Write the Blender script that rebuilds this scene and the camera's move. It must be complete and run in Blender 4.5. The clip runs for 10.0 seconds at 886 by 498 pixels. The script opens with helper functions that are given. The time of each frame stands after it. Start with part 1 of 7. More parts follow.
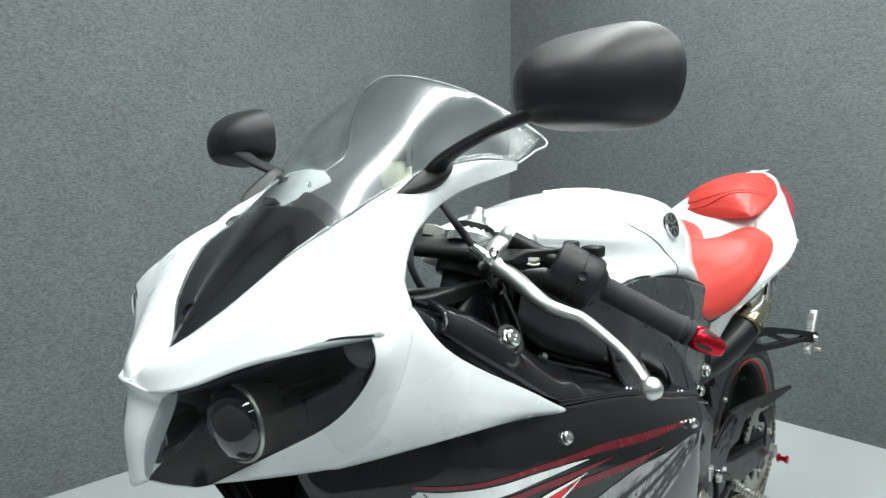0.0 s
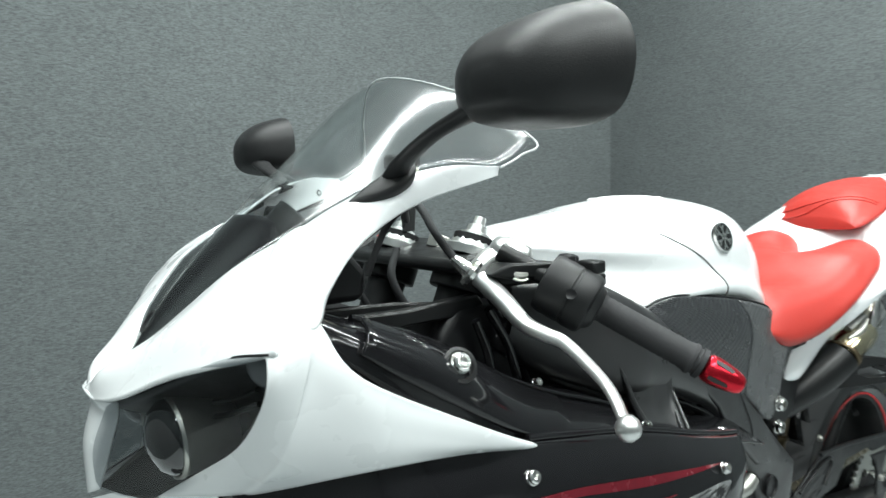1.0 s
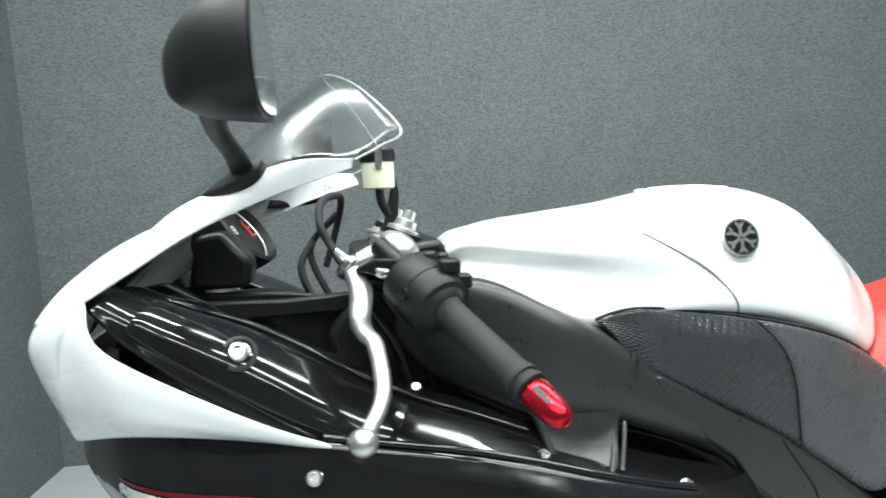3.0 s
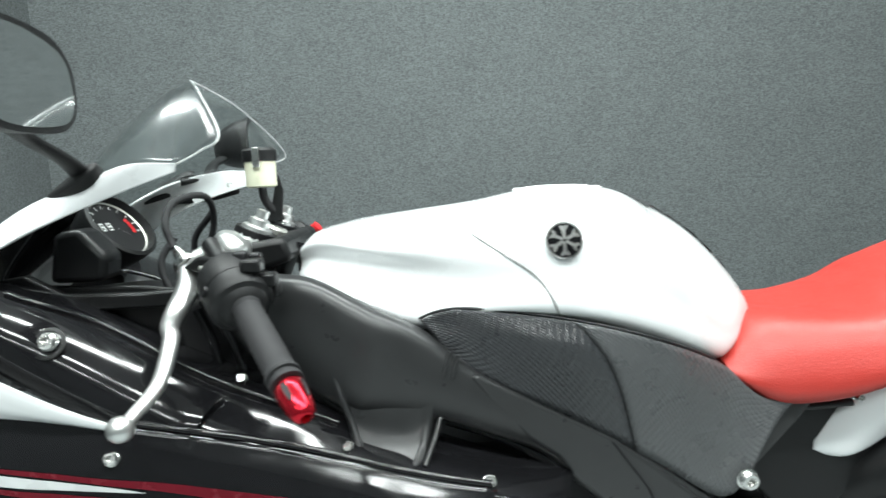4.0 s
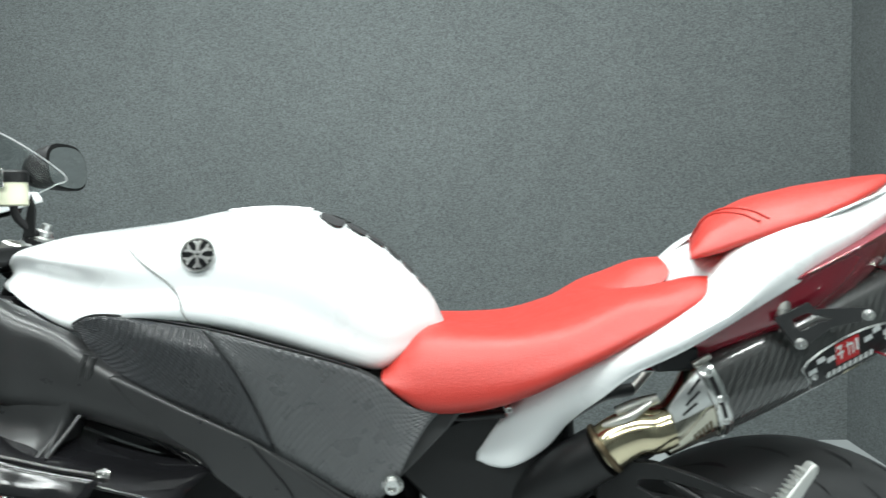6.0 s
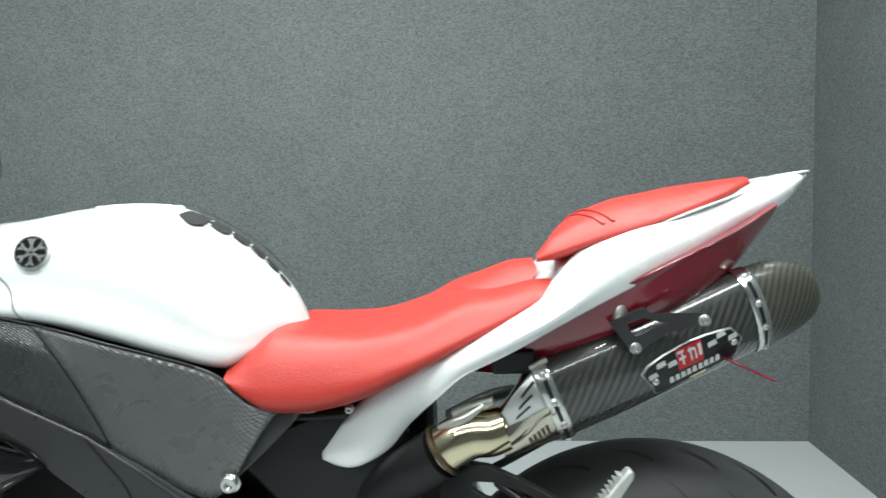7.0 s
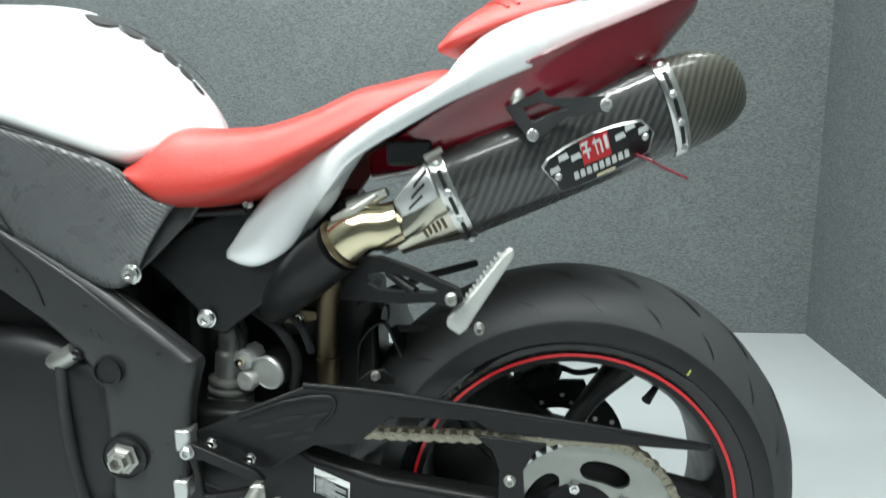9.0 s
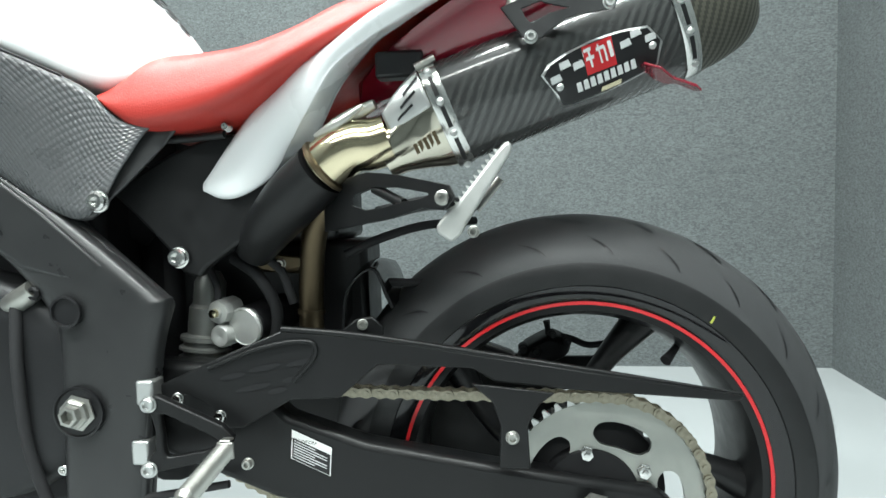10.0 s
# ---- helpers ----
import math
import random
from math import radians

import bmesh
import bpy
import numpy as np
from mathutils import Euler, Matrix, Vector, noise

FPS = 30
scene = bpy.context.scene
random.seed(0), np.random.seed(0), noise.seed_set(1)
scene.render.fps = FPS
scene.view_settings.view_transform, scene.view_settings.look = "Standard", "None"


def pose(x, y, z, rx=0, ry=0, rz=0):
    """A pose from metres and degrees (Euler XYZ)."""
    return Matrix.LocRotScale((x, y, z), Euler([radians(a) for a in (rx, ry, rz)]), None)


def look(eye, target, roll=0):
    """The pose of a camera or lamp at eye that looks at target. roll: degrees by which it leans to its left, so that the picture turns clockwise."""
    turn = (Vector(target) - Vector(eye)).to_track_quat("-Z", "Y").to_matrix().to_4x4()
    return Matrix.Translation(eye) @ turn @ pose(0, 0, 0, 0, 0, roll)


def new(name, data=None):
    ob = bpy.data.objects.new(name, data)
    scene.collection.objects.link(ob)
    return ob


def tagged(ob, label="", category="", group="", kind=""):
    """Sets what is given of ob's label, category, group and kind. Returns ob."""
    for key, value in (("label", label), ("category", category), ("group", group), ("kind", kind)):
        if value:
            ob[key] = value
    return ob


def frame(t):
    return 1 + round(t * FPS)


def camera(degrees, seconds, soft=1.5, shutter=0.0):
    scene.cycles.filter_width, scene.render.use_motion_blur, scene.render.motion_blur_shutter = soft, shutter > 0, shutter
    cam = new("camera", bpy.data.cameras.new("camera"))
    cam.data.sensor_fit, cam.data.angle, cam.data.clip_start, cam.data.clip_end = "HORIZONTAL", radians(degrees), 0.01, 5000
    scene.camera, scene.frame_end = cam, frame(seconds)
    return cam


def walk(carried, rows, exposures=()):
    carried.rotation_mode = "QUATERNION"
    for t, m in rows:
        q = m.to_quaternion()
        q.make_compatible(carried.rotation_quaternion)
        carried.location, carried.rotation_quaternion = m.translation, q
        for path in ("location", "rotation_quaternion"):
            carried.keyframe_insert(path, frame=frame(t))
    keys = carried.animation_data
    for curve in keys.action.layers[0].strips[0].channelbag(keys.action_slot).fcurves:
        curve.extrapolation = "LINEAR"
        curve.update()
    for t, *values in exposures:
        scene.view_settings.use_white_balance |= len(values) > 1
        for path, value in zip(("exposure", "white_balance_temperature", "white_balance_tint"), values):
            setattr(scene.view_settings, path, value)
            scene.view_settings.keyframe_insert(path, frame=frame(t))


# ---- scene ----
cam = camera(69.79, 10.0, shutter=0.5)
PATH = [
    (0, (0.2404, 0.1932, 1.0255), (1.6068, 1.6269, 0.7472), -0.60),
    (0.5, (0.3055, 0.1656, 1.0198), (1.5585, 1.7032, 0.7632), -1.07),
    (1, (0.3895, 0.1395, 1.0200), (1.4553, 1.8140, 0.7746), -1.31),
    (1.5, (0.4946, 0.1063, 1.0238), (1.2763, 1.9302, 0.7736), -2.09),
    (2, (0.6034, 0.0637, 1.0134), (1.0711, 1.9955, 0.7911), -2.82),
    (2.2, (0.6340, 0.0582, 1.0060), (1.0469, 2.0040, 0.7977), -2.93),
    (3.3, (0.8815, 0.0137, 0.9983), (0.9341, 1.9996, 0.7667), -2.91),
    (3.5, (0.9314, 0.0094, 0.9948), (0.9450, 1.9965, 0.7680), -2.86),
    (4, (1.0464, -0.0050, 1.0075), (0.9996, 1.9770, 0.7441), -2.94),
    (4.5, (1.1447, -0.0149, 0.9962), (1.0818, 1.9699, 0.7586), -2.82),
    (5, (1.2390, -0.0279, 0.9924), (1.1720, 1.9586, 0.7704), -2.45),
    (5.5, (1.3534, -0.0384, 0.9995), (1.2569, 1.9460, 0.7695), -2.44),
    (6, (1.4796, -0.0463, 0.9759), (1.3476, 1.9428, 0.8150), -2.33),
    (6.2, (1.5222, -0.0438, 0.9774), (1.3904, 1.9450, 0.8122), -2.17),
    (7.3, (1.7463, -0.0150, 0.9758), (1.5221, 1.9626, 0.7785), -2.04),
    (7.5, (1.7807, -0.0049, 0.9716), (1.5215, 1.9660, 0.7512), -2.18),
    (8, (1.8215, -0.0028, 0.9406), (1.5376, 1.9562, 0.6548), -2.09),
    (8.5, (1.8363, -0.0129, 0.8784), (1.5498, 1.9355, 0.5299), -1.74),
    (9, (1.8449, -0.0085, 0.8096), (1.5532, 1.9298, 0.4121), -1.70),
    (9.5, (1.8538, 0.0140, 0.7127), (1.5355, 1.9657, 0.4138), -1.76),
    (10, (1.8520, 0.0364, 0.6294), (1.5307, 2.0041, 0.4721), -1.87),
]
walk(cam, [(t, look(eye, target, roll)) for t, eye, target, roll in PATH],
     exposures=[(0, -0.12), (2, 0.0), (3.5, 0.0), (4.5, -0.02), (6, -0.12), (7.5, -0.1), (8.5, 0.08), (9, 0.2), (10, 0.5)])
from mathutils.bvhtree import BVHTree

# ---- world and light ----
world = bpy.data.worlds.new("world")
scene.world = world
world.use_nodes = True
world.node_tree.nodes["Background"].inputs[0].default_value = (0.75, 0.85, 0.9, 1)
world.node_tree.nodes["Background"].inputs[1].default_value = 0.25
ROOM_X0, ROOM_X1, ROOM_Y0, ROOM_Y1, ROOM_Z, GROUND = -0.479, 2.823, -3.3, 2.386, 2.8, 0.0


def tube_lamp(x, y, length, power):
    d = bpy.data.lights.new("strip_light", "AREA")
    d.shape, d.size, d.size_y, d.energy, d.color = "RECTANGLE", length, 0.16, power, (0.93, 1.0, 0.98)
    o = new("strip_light", d)
    o.location = (x, y, ROOM_Z - 0.12)
    return o


for lx in (-0.2, 1.05, 2.3):
    for ly, power in ((-1.7, 20), (-0.3, 38), (1.1, 38)):
        tube_lamp(lx, ly, 1.15, power)

# ---- materials ----


def mat(name, color, rough=0.5, metal=0.0, vary=0.08, scale=40.0, bump=0.0, bump_scale=300.0, coat=0.0, spec=0.5):
    """Principled surface with colour variation at two scales and fine relief."""
    m = bpy.data.materials.new(name)
    m.use_nodes = True
    n, l = m.node_tree.nodes, m.node_tree.links
    b = n["Principled BSDF"]
    b.inputs["Roughness"].default_value, b.inputs["Metallic"].default_value = rough, metal
    b.inputs["Coat Weight"].default_value, b.inputs["Coat Roughness"].default_value = coat, 0.04
    b.inputs["Specular IOR Level"].default_value = spec
    co = n.new("ShaderNodeTexCoord")
    a, c = n.new("ShaderNodeTexNoise"), n.new("ShaderNodeTexNoise")
    a.inputs["Scale"].default_value, c.inputs["Scale"].default_value = scale, scale / 9
    a.inputs["Detail"].default_value = 6
    mix = n.new("ShaderNodeMath")
    mix.operation = "ADD"
    ramp = n.new("ShaderNodeMapRange")
    ramp.inputs["From Min"].default_value, ramp.inputs["From Max"].default_value = 0.6, 1.4
    ramp.inputs["To Min"].default_value, ramp.inputs["To Max"].default_value = 1 - vary, 1 + vary
    hue = n.new("ShaderNodeHueSaturation")
    hue.inputs["Color"].default_value = (*color, 1)
    for t in (a, c):
        l.new(co.outputs["Object"], t.inputs["Vector"])
    l.new(a.outputs["Fac"], mix.inputs[0]), l.new(c.outputs["Fac"], mix.inputs[1])
    l.new(mix.outputs[0], ramp.inputs["Value"]), l.new(ramp.outputs[0], hue.inputs["Value"])
    l.new(hue.outputs[0], b.inputs["Base Color"])
    rr = n.new("ShaderNodeMapRange")
    rr.inputs["From Min"].default_value, rr.inputs["From Max"].default_value = 0.3, 0.7
    rr.inputs["To Min"].default_value, rr.inputs["To Max"].default_value = max(rough - 0.06, 0.02), min(rough + 0.06, 1)
    l.new(a.outputs["Fac"], rr.inputs["Value"]), l.new(rr.outputs[0], b.inputs["Roughness"])
    if bump:
        g, p = n.new("ShaderNodeTexNoise"), n.new("ShaderNodeBump")
        g.inputs["Scale"].default_value, g.inputs["Detail"].default_value = bump_scale, 4
        p.inputs["Strength"].default_value, p.inputs["Distance"].default_value = bump, 0.002
        l.new(co.outputs["Object"], g.inputs["Vector"])
        l.new(g.outputs["Fac"], p.inputs["Height"]), l.new(p.outputs[0], b.inputs["Normal"])
    return m


def carpet_material():
    """Grey looped wall cloth: fine horizontal rows of light and dark threads over broad mottling."""
    m = mat("wall_cloth", (0.121, 0.134, 0.136), 0.95, vary=0.1, scale=6, spec=0.15)
    n, l = m.node_tree.nodes, m.node_tree.links
    b = n["Principled BSDF"]
    hue = b.inputs["Base Color"].links[0].from_node
    co, mp = n.new("ShaderNodeTexCoord"), n.new("ShaderNodeMapping")
    mp.inputs["Scale"].default_value = (1, 1, 2.6)
    t = n.new("ShaderNodeTexNoise")
    t.inputs["Scale"].default_value, t.inputs["Detail"].default_value, t.inputs["Roughness"].default_value = 110, 3, 0.75
    r = n.new("ShaderNodeMapRange")
    r.inputs["From Min"].default_value, r.inputs["From Max"].default_value = 0.3, 0.7
    r.inputs["To Min"].default_value, r.inputs["To Max"].default_value = 0.55, 1.5
    mul = n.new("ShaderNodeMix")
    mul.data_type, mul.blend_type = "RGBA", "MULTIPLY"
    mul.inputs["Factor"].default_value = 1
    l.new(co.outputs["Object"], mp.inputs[0]), l.new(mp.outputs[0], t.inputs["Vector"])
    l.new(t.outputs["Fac"], r.inputs["Value"])
    l.new(hue.outputs[0], mul.inputs["A"]), l.new(r.outputs[0], mul.inputs["B"])
    l.new(mul.outputs["Result"], b.inputs["Base Color"])
    p = n.new("ShaderNodeBump")
    p.inputs["Strength"].default_value, p.inputs["Distance"].default_value = 0.5, 0.003
    l.new(t.outputs["Fac"], p.inputs["Height"]), l.new(p.outputs[0], b.inputs["Normal"])
    return m


def twill_material(name, size, dark, light, rough=0.25, coat=0.6):
    """Woven carbon fibre: a 2 by 2 twill laid out in the surface's own metres."""
    m = bpy.data.materials.new(name)
    m.use_nodes = True
    n, l = m.node_tree.nodes, m.node_tree.links
    b = n["Principled BSDF"]
    b.inputs["Roughness"].default_value = rough
    b.inputs["Coat Weight"].default_value, b.inputs["Coat Roughness"].default_value = coat, 0.06
    uv, sep = n.new("ShaderNodeTexCoord"), n.new("ShaderNodeSeparateXYZ")
    l.new(uv.outputs["UV"], sep.inputs[0])

    def op(kind, x, y):
        k = n.new("ShaderNodeMath")
        k.operation = kind
        for i, v in enumerate((x, y)):
            if isinstance(v, (int, float)):
                k.inputs[i].default_value = v
            else:
                l.new(v, k.inputs[i])
        return k.outputs[0]

    u, v = (op("FLOOR", op("DIVIDE", sep.outputs[i], size), 0) for i in (0, 1))
    s = op("MODULO", op("ADD", op("ADD", u, v), 4000), 4)
    f = op("LESS_THAN", s, 2)
    grain = n.new("ShaderNodeTexNoise")
    grain.inputs["Scale"].default_value = 60
    l.new(uv.outputs["Object"], grain.inputs["Vector"])
    f2 = op("ADD", op("MULTIPLY", f, 0.8), op("MULTIPLY", grain.outputs["Fac"], 0.3))
    mx = n.new("ShaderNodeMix")
    mx.data_type = "RGBA"
    mx.inputs["A"].default_value, mx.inputs["B"].default_value = (*dark, 1), (*light, 1)
    l.new(f2, mx.inputs["Factor"]), l.new(mx.outputs["Result"], b.inputs["Base Color"])
    rr = n.new("ShaderNodeMapRange")
    rr.inputs["To Min"].default_value, rr.inputs["To Max"].default_value = rough + 0.2, rough
    l.new(f, rr.inputs["Value"]), l.new(rr.outputs[0], b.inputs["Roughness"])
    return m


def clear_material(name, color, rough=0.02, low=0.06, high=0.75):
    """Thin clear plastic: light goes straight through, with more mirror gloss at flat angles."""
    m = bpy.data.materials.new(name)
    m.use_nodes = True
    n, l = m.node_tree.nodes, m.node_tree.links
    n.remove(n["Principled BSDF"])
    out = n["Material Output"]
    tr, gl, mx, lw = n.new("ShaderNodeBsdfTransparent"), n.new("ShaderNodeBsdfGlossy"), n.new("ShaderNodeMixShader"), n.new("ShaderNodeLayerWeight")
    pw, mr = n.new("ShaderNodeMath"), n.new("ShaderNodeMapRange")
    pw.operation = "POWER"
    pw.inputs[1].default_value = 4
    mr.inputs["To Min"].default_value, mr.inputs["To Max"].default_value = low, high
    tr.inputs[0].default_value = (*color, 1)
    gl.inputs["Roughness"].default_value = rough
    lw.inputs["Blend"].default_value = 0.5
    l.new(lw.outputs["Facing"], pw.inputs[0]), l.new(pw.outputs[0], mr.inputs["Value"])
    l.new(mr.outputs[0], mx.inputs[0]), l.new(tr.outputs[0], mx.inputs[1]), l.new(gl.outputs[0], mx.inputs[2])
    l.new(mx.outputs[0], out.inputs[0])
    return m


CLOTH = carpet_material()
FLOOR = mat("painted_floor", (0.36, 0.385, 0.39), 0.45, vary=0.05, scale=8, bump=0.05, bump_scale=60)
CEIL = mat("ceiling_paint", (0.75, 0.76, 0.75), 0.9)
WHITE = mat("white_paint", (0.76, 0.78, 0.785), 0.28, vary=0.008, scale=9, coat=0.7)
WHITE_MATTE = mat("white_plastic", (0.74, 0.75, 0.74), 0.45, vary=0.03)
GLOSS_BLACK = mat("gloss_black_paint", (0.008, 0.008, 0.009), 0.1, vary=0.1)
SATIN_BLACK = mat("satin_black_paint", (0.008, 0.0083, 0.0087), 0.38, vary=0.14, bump=0.05, bump_scale=500, spec=0.32)
PLASTIC = mat("black_plastic", (0.009, 0.0094, 0.01), 0.48, vary=0.14, bump=0.15, bump_scale=900, spec=0.36)
RUBBER = mat("black_rubber", (0.016, 0.016, 0.0175), 0.75, vary=0.15, bump=0.1, bump_scale=400)
TYRE = mat("tyre_rubber", (0.038, 0.0395, 0.041), 0.6, vary=0.2, scale=18, bump=0.12, bump_scale=250)
TYRE_SIDE = mat("tyre_sidewall", (0.011, 0.0115, 0.012), 0.42, vary=0.2, scale=30, bump=0.06, bump_scale=250)
RED_VINYL = mat("red_vinyl", (0.43, 0.034, 0.025), 0.44, vary=0.05, scale=60, bump=0.25, bump_scale=450)
RED_ANOD = mat("red_anodised", (0.55, 0.015, 0.03), 0.22, metal=0.85, vary=0.06)
RED_PAINT = mat("red_stripe_paint", (0.55, 0.02, 0.025), 0.35, vary=0.05)
# frame and cover: blacks raised so stronger light up high sits in the colour
COVER_LIT = mat("grained_black_cover_lit", (0.03, 0.031, 0.0315), 0.34, vary=0.12, bump=0.1, bump_scale=700)
FRAME_LIT = mat("satin_black_frame_lit", (0.024, 0.0248, 0.0255), 0.33, vary=0.14, bump=0.06, bump_scale=500)
MAROON = mat("dark_red_paint", (0.2, 0.006, 0.018), 0.2, vary=0.08, coat=0.8)
SILVER = mat("cast_aluminium", (0.62, 0.63, 0.62), 0.35, metal=0.9, vary=0.08, bump=0.05)
BRIGHT = mat("bright_steel", (0.72, 0.72, 0.7), 0.2, metal=1.0, vary=0.05)
DULL = mat("zinc_steel", (0.45, 0.45, 0.42), 0.4, metal=0.9, vary=0.15)
CONE = mat("polished_cone_steel", (0.58, 0.55, 0.46), 0.12, metal=1.0, vary=0.08, scale=20)
TITAN = mat("gold_tinted_steel", (0.62, 0.55, 0.38), 0.14, metal=1.0, vary=0.1, scale=20)
CHAIN_METAL = mat("chain_steel", (0.27, 0.25, 0.195), 0.36, metal=0.9, vary=0.45, scale=160)
HOT_PIPE = mat("heat_browned_pipe", (0.13, 0.1, 0.062), 0.42, metal=0.9, vary=0.25, scale=30)
DARK = mat("dark_engine_metal", (0.010, 0.010, 0.011), 0.55, metal=0.2, vary=0.2, spec=0.3)
GREY_CAST = mat("grey_engine_cover", (0.02, 0.0205, 0.022), 0.45, metal=0.4, vary=0.12, bump=0.08, bump_scale=300)
CARBON = twill_material("carbon_twill", 0.0034, (0.007, 0.0075, 0.0075), (0.06, 0.062, 0.06), 0.22, 0.8)
CARBON_FINE = twill_material("carbon_end_cap", 0.0024, (0.022, 0.022, 0.016), (0.075, 0.073, 0.055), 0.38, 0.3)
CLEAR = clear_material("clear_screen", (0.92, 0.94, 0.94), 0.2, 0.07, 0.45)
LENS = clear_material("headlight_lens", (0.6, 0.62, 0.63), 0.03, 0.04, 0.3)
RESERVOIR = mat("reservoir_plastic", (0.72, 0.72, 0.55), 0.35, vary=0.05)
MIRROR = mat("mirror_glass", (0.7, 0.72, 0.72), 0.03, metal=1.0, vary=0.0)
DEEP_BLACK = mat("matte_black_housing", (0.006, 0.006, 0.007), 0.4, vary=0.1)
PRINT_RED = mat("dark_red_print", (0.12, 0.007, 0.014), 0.25, vary=0.2, scale=50)
GREY_LENS = mat("grey_lamp_lens", (0.26, 0.27, 0.275), 0.15, vary=0.06)
DOME = mat("dark_glass_dome", (0.012, 0.0125, 0.013), 0.05, vary=0.05, coat=1.0)
# shade tone for the line along the tank's joint
JOINT_SHADE = mat("joint_shade_grey", (0.2, 0.205, 0.2), 0.6, vary=0.05)
PRINT_GREY = mat("pale_grey_print", (0.2, 0.207, 0.207), 0.25, vary=0.45, scale=24)
SPROCKET = mat("worn_sprocket_alloy", (0.4, 0.41, 0.38), 0.42, metal=0.8, vary=0.16, scale=30)
BRUSHED = mat("brushed_aluminium", (0.52, 0.53, 0.51), 0.46, metal=0.6, vary=0.1, scale=90)
GREY_STEEL = mat("grey_shock_steel", (0.16, 0.165, 0.155), 0.4, metal=0.6, vary=0.2, scale=40)
MARK = mat("yellow_green_mark", (0.45, 0.5, 0.08), 0.6)
GRAPHIC = mat("silver_graphic", (0.55, 0.57, 0.57), 0.3, vary=0.1)

# ---- mesh helpers ----


def smooth_line(points, n, closed=False):
    """Catmull-Rom through the points, n samples in all."""
    p = np.array(points, float)
    k = len(p)
    t = np.linspace(0, k if closed else k - 1, n, endpoint=not closed)
    i = np.floor(t).astype(int)
    if not closed:
        i = np.minimum(i, k - 2)
    f = (t - i)[:, None]
    if closed:
        a, b, c, d = (p[(i + o) % k] for o in (-1, 0, 1, 2))
    else:
        q = np.vstack([2 * p[0] - p[1], p, 2 * p[-1] - p[-2]])
        a, b, c, d = (q[i + o] for o in (0, 1, 2, 3))
    return 0.5 * (2 * b + (c - a) * f + (2 * a - 5 * b + 4 * c - d) * f ** 2 + (3 * b - a - 3 * c + d) * f ** 3)


def mesh(name, verts, faces, uvs=None, angle=40):
    me = bpy.data.meshes.new(name)
    me.from_pydata([tuple(v) for v in verts], [], faces)
    if uvs is not None:
        lay = me.uv_layers.new(name="uv")
        idx = np.zeros(len(me.loops), int)
        me.loops.foreach_get("vertex_index", idx)
        lay.data.foreach_set("uv", np.array(uvs, float)[idx].ravel())
    bm = bmesh.new()
    bm.from_mesh(me)
    bmesh.ops.recalc_face_normals(bm, faces=bm.faces)
    bm.to_mesh(me)
    bm.free()
    me.polygons.foreach_set("use_smooth", [True] * len(me.polygons))
    me.set_sharp_from_angle(angle=radians(angle))
    return me


def part(name, me, material, parent, label=""):
    ob = new(name, me)
    if material and not me.materials:
        me.materials.append(material)
    ob.parent = parent
    return tagged(ob, label) if label else ob


def modify(ob, bevel=0.0, segments=2, solid=0.0, offset=0.0, subsurf=0, angle=35):
    if subsurf:
        s = ob.modifiers.new("subsurf", "SUBSURF")
        s.levels = s.render_levels = subsurf
    if solid:
        s = ob.modifiers.new("solid", "SOLIDIFY")
        s.thickness, s.offset = solid, offset
    if bevel:
        b = ob.modifiers.new("bevel", "BEVEL")
        b.width, b.segments, b.limit_method, b.angle_limit = bevel, segments, "ANGLE", radians(angle)
        b.harden_normals = False
    return ob


def grid_faces(nu, nv, wrap_v=False, wrap_u=False):
    f = []
    for i in range(nu if wrap_u else nu - 1):
        for j in range(nv if wrap_v else nv - 1):
            i2, j2 = (i + 1) % nu, (j + 1) % nv
            f.append((i * nv + j, i * nv + j2, i2 * nv + j2, i2 * nv + j))
    return f


def patch_mesh(name, rows, nu=24, nv=24, mirror=False):
    """A smooth sheet through rows of points; with mirror also its copy across the bike's middle."""
    r = np.array([smooth_line(row, nv) for row in rows])
    g = np.array([smooth_line(r[:, j], nu) for j in range(nv)]).transpose(1, 0, 2)
    v = g.reshape(-1, 3)
    du = np.concatenate([[0], np.cumsum(np.linalg.norm(np.diff(g[:, nv // 2], axis=0), axis=1))])
    dv = np.concatenate([[0], np.cumsum(np.linalg.norm(np.diff(g[nu // 2], axis=0), axis=1))])
    uv = np.stack(np.meshgrid(du, dv, indexing="ij"), -1).reshape(-1, 2)
    f = grid_faces(nu, nv)
    if mirror:
        k = len(v)
        v, uv = np.vstack([v, v * (1, -1, 1)]), np.vstack([uv, uv])
        f = f + [tuple(k + q for q in reversed(x)) for x in f]
    return mesh(name, v, f, uv)


def loft_mesh(name, rings, n=48, m=None, caps=True, angle=50):
    """A closed body through rings of points; each ring is a closed smooth line."""
    r = np.array([smooth_line(q, n, True) for q in rings])
    m = m or len(rings) * 4
    g = np.array([smooth_line(r[:, j], m) for j in range(n)]).transpose(1, 0, 2)
    v = g.reshape(-1, 3)
    f = grid_faces(m, n, True)
    du = np.concatenate([[0], np.cumsum(np.linalg.norm(np.diff(g[:, 0], axis=0), axis=1))])
    dv = np.linspace(0, np.linalg.norm(np.diff(g[m // 2], axis=0), axis=1).sum(), n)
    uv = np.stack(np.meshgrid(du, dv, indexing="ij"), -1).reshape(-1, 2)
    if caps:
        f += [tuple(range(n)), tuple((m - 1) * n + k for k in range(n))]
    return mesh(name, v, f, uv, angle)


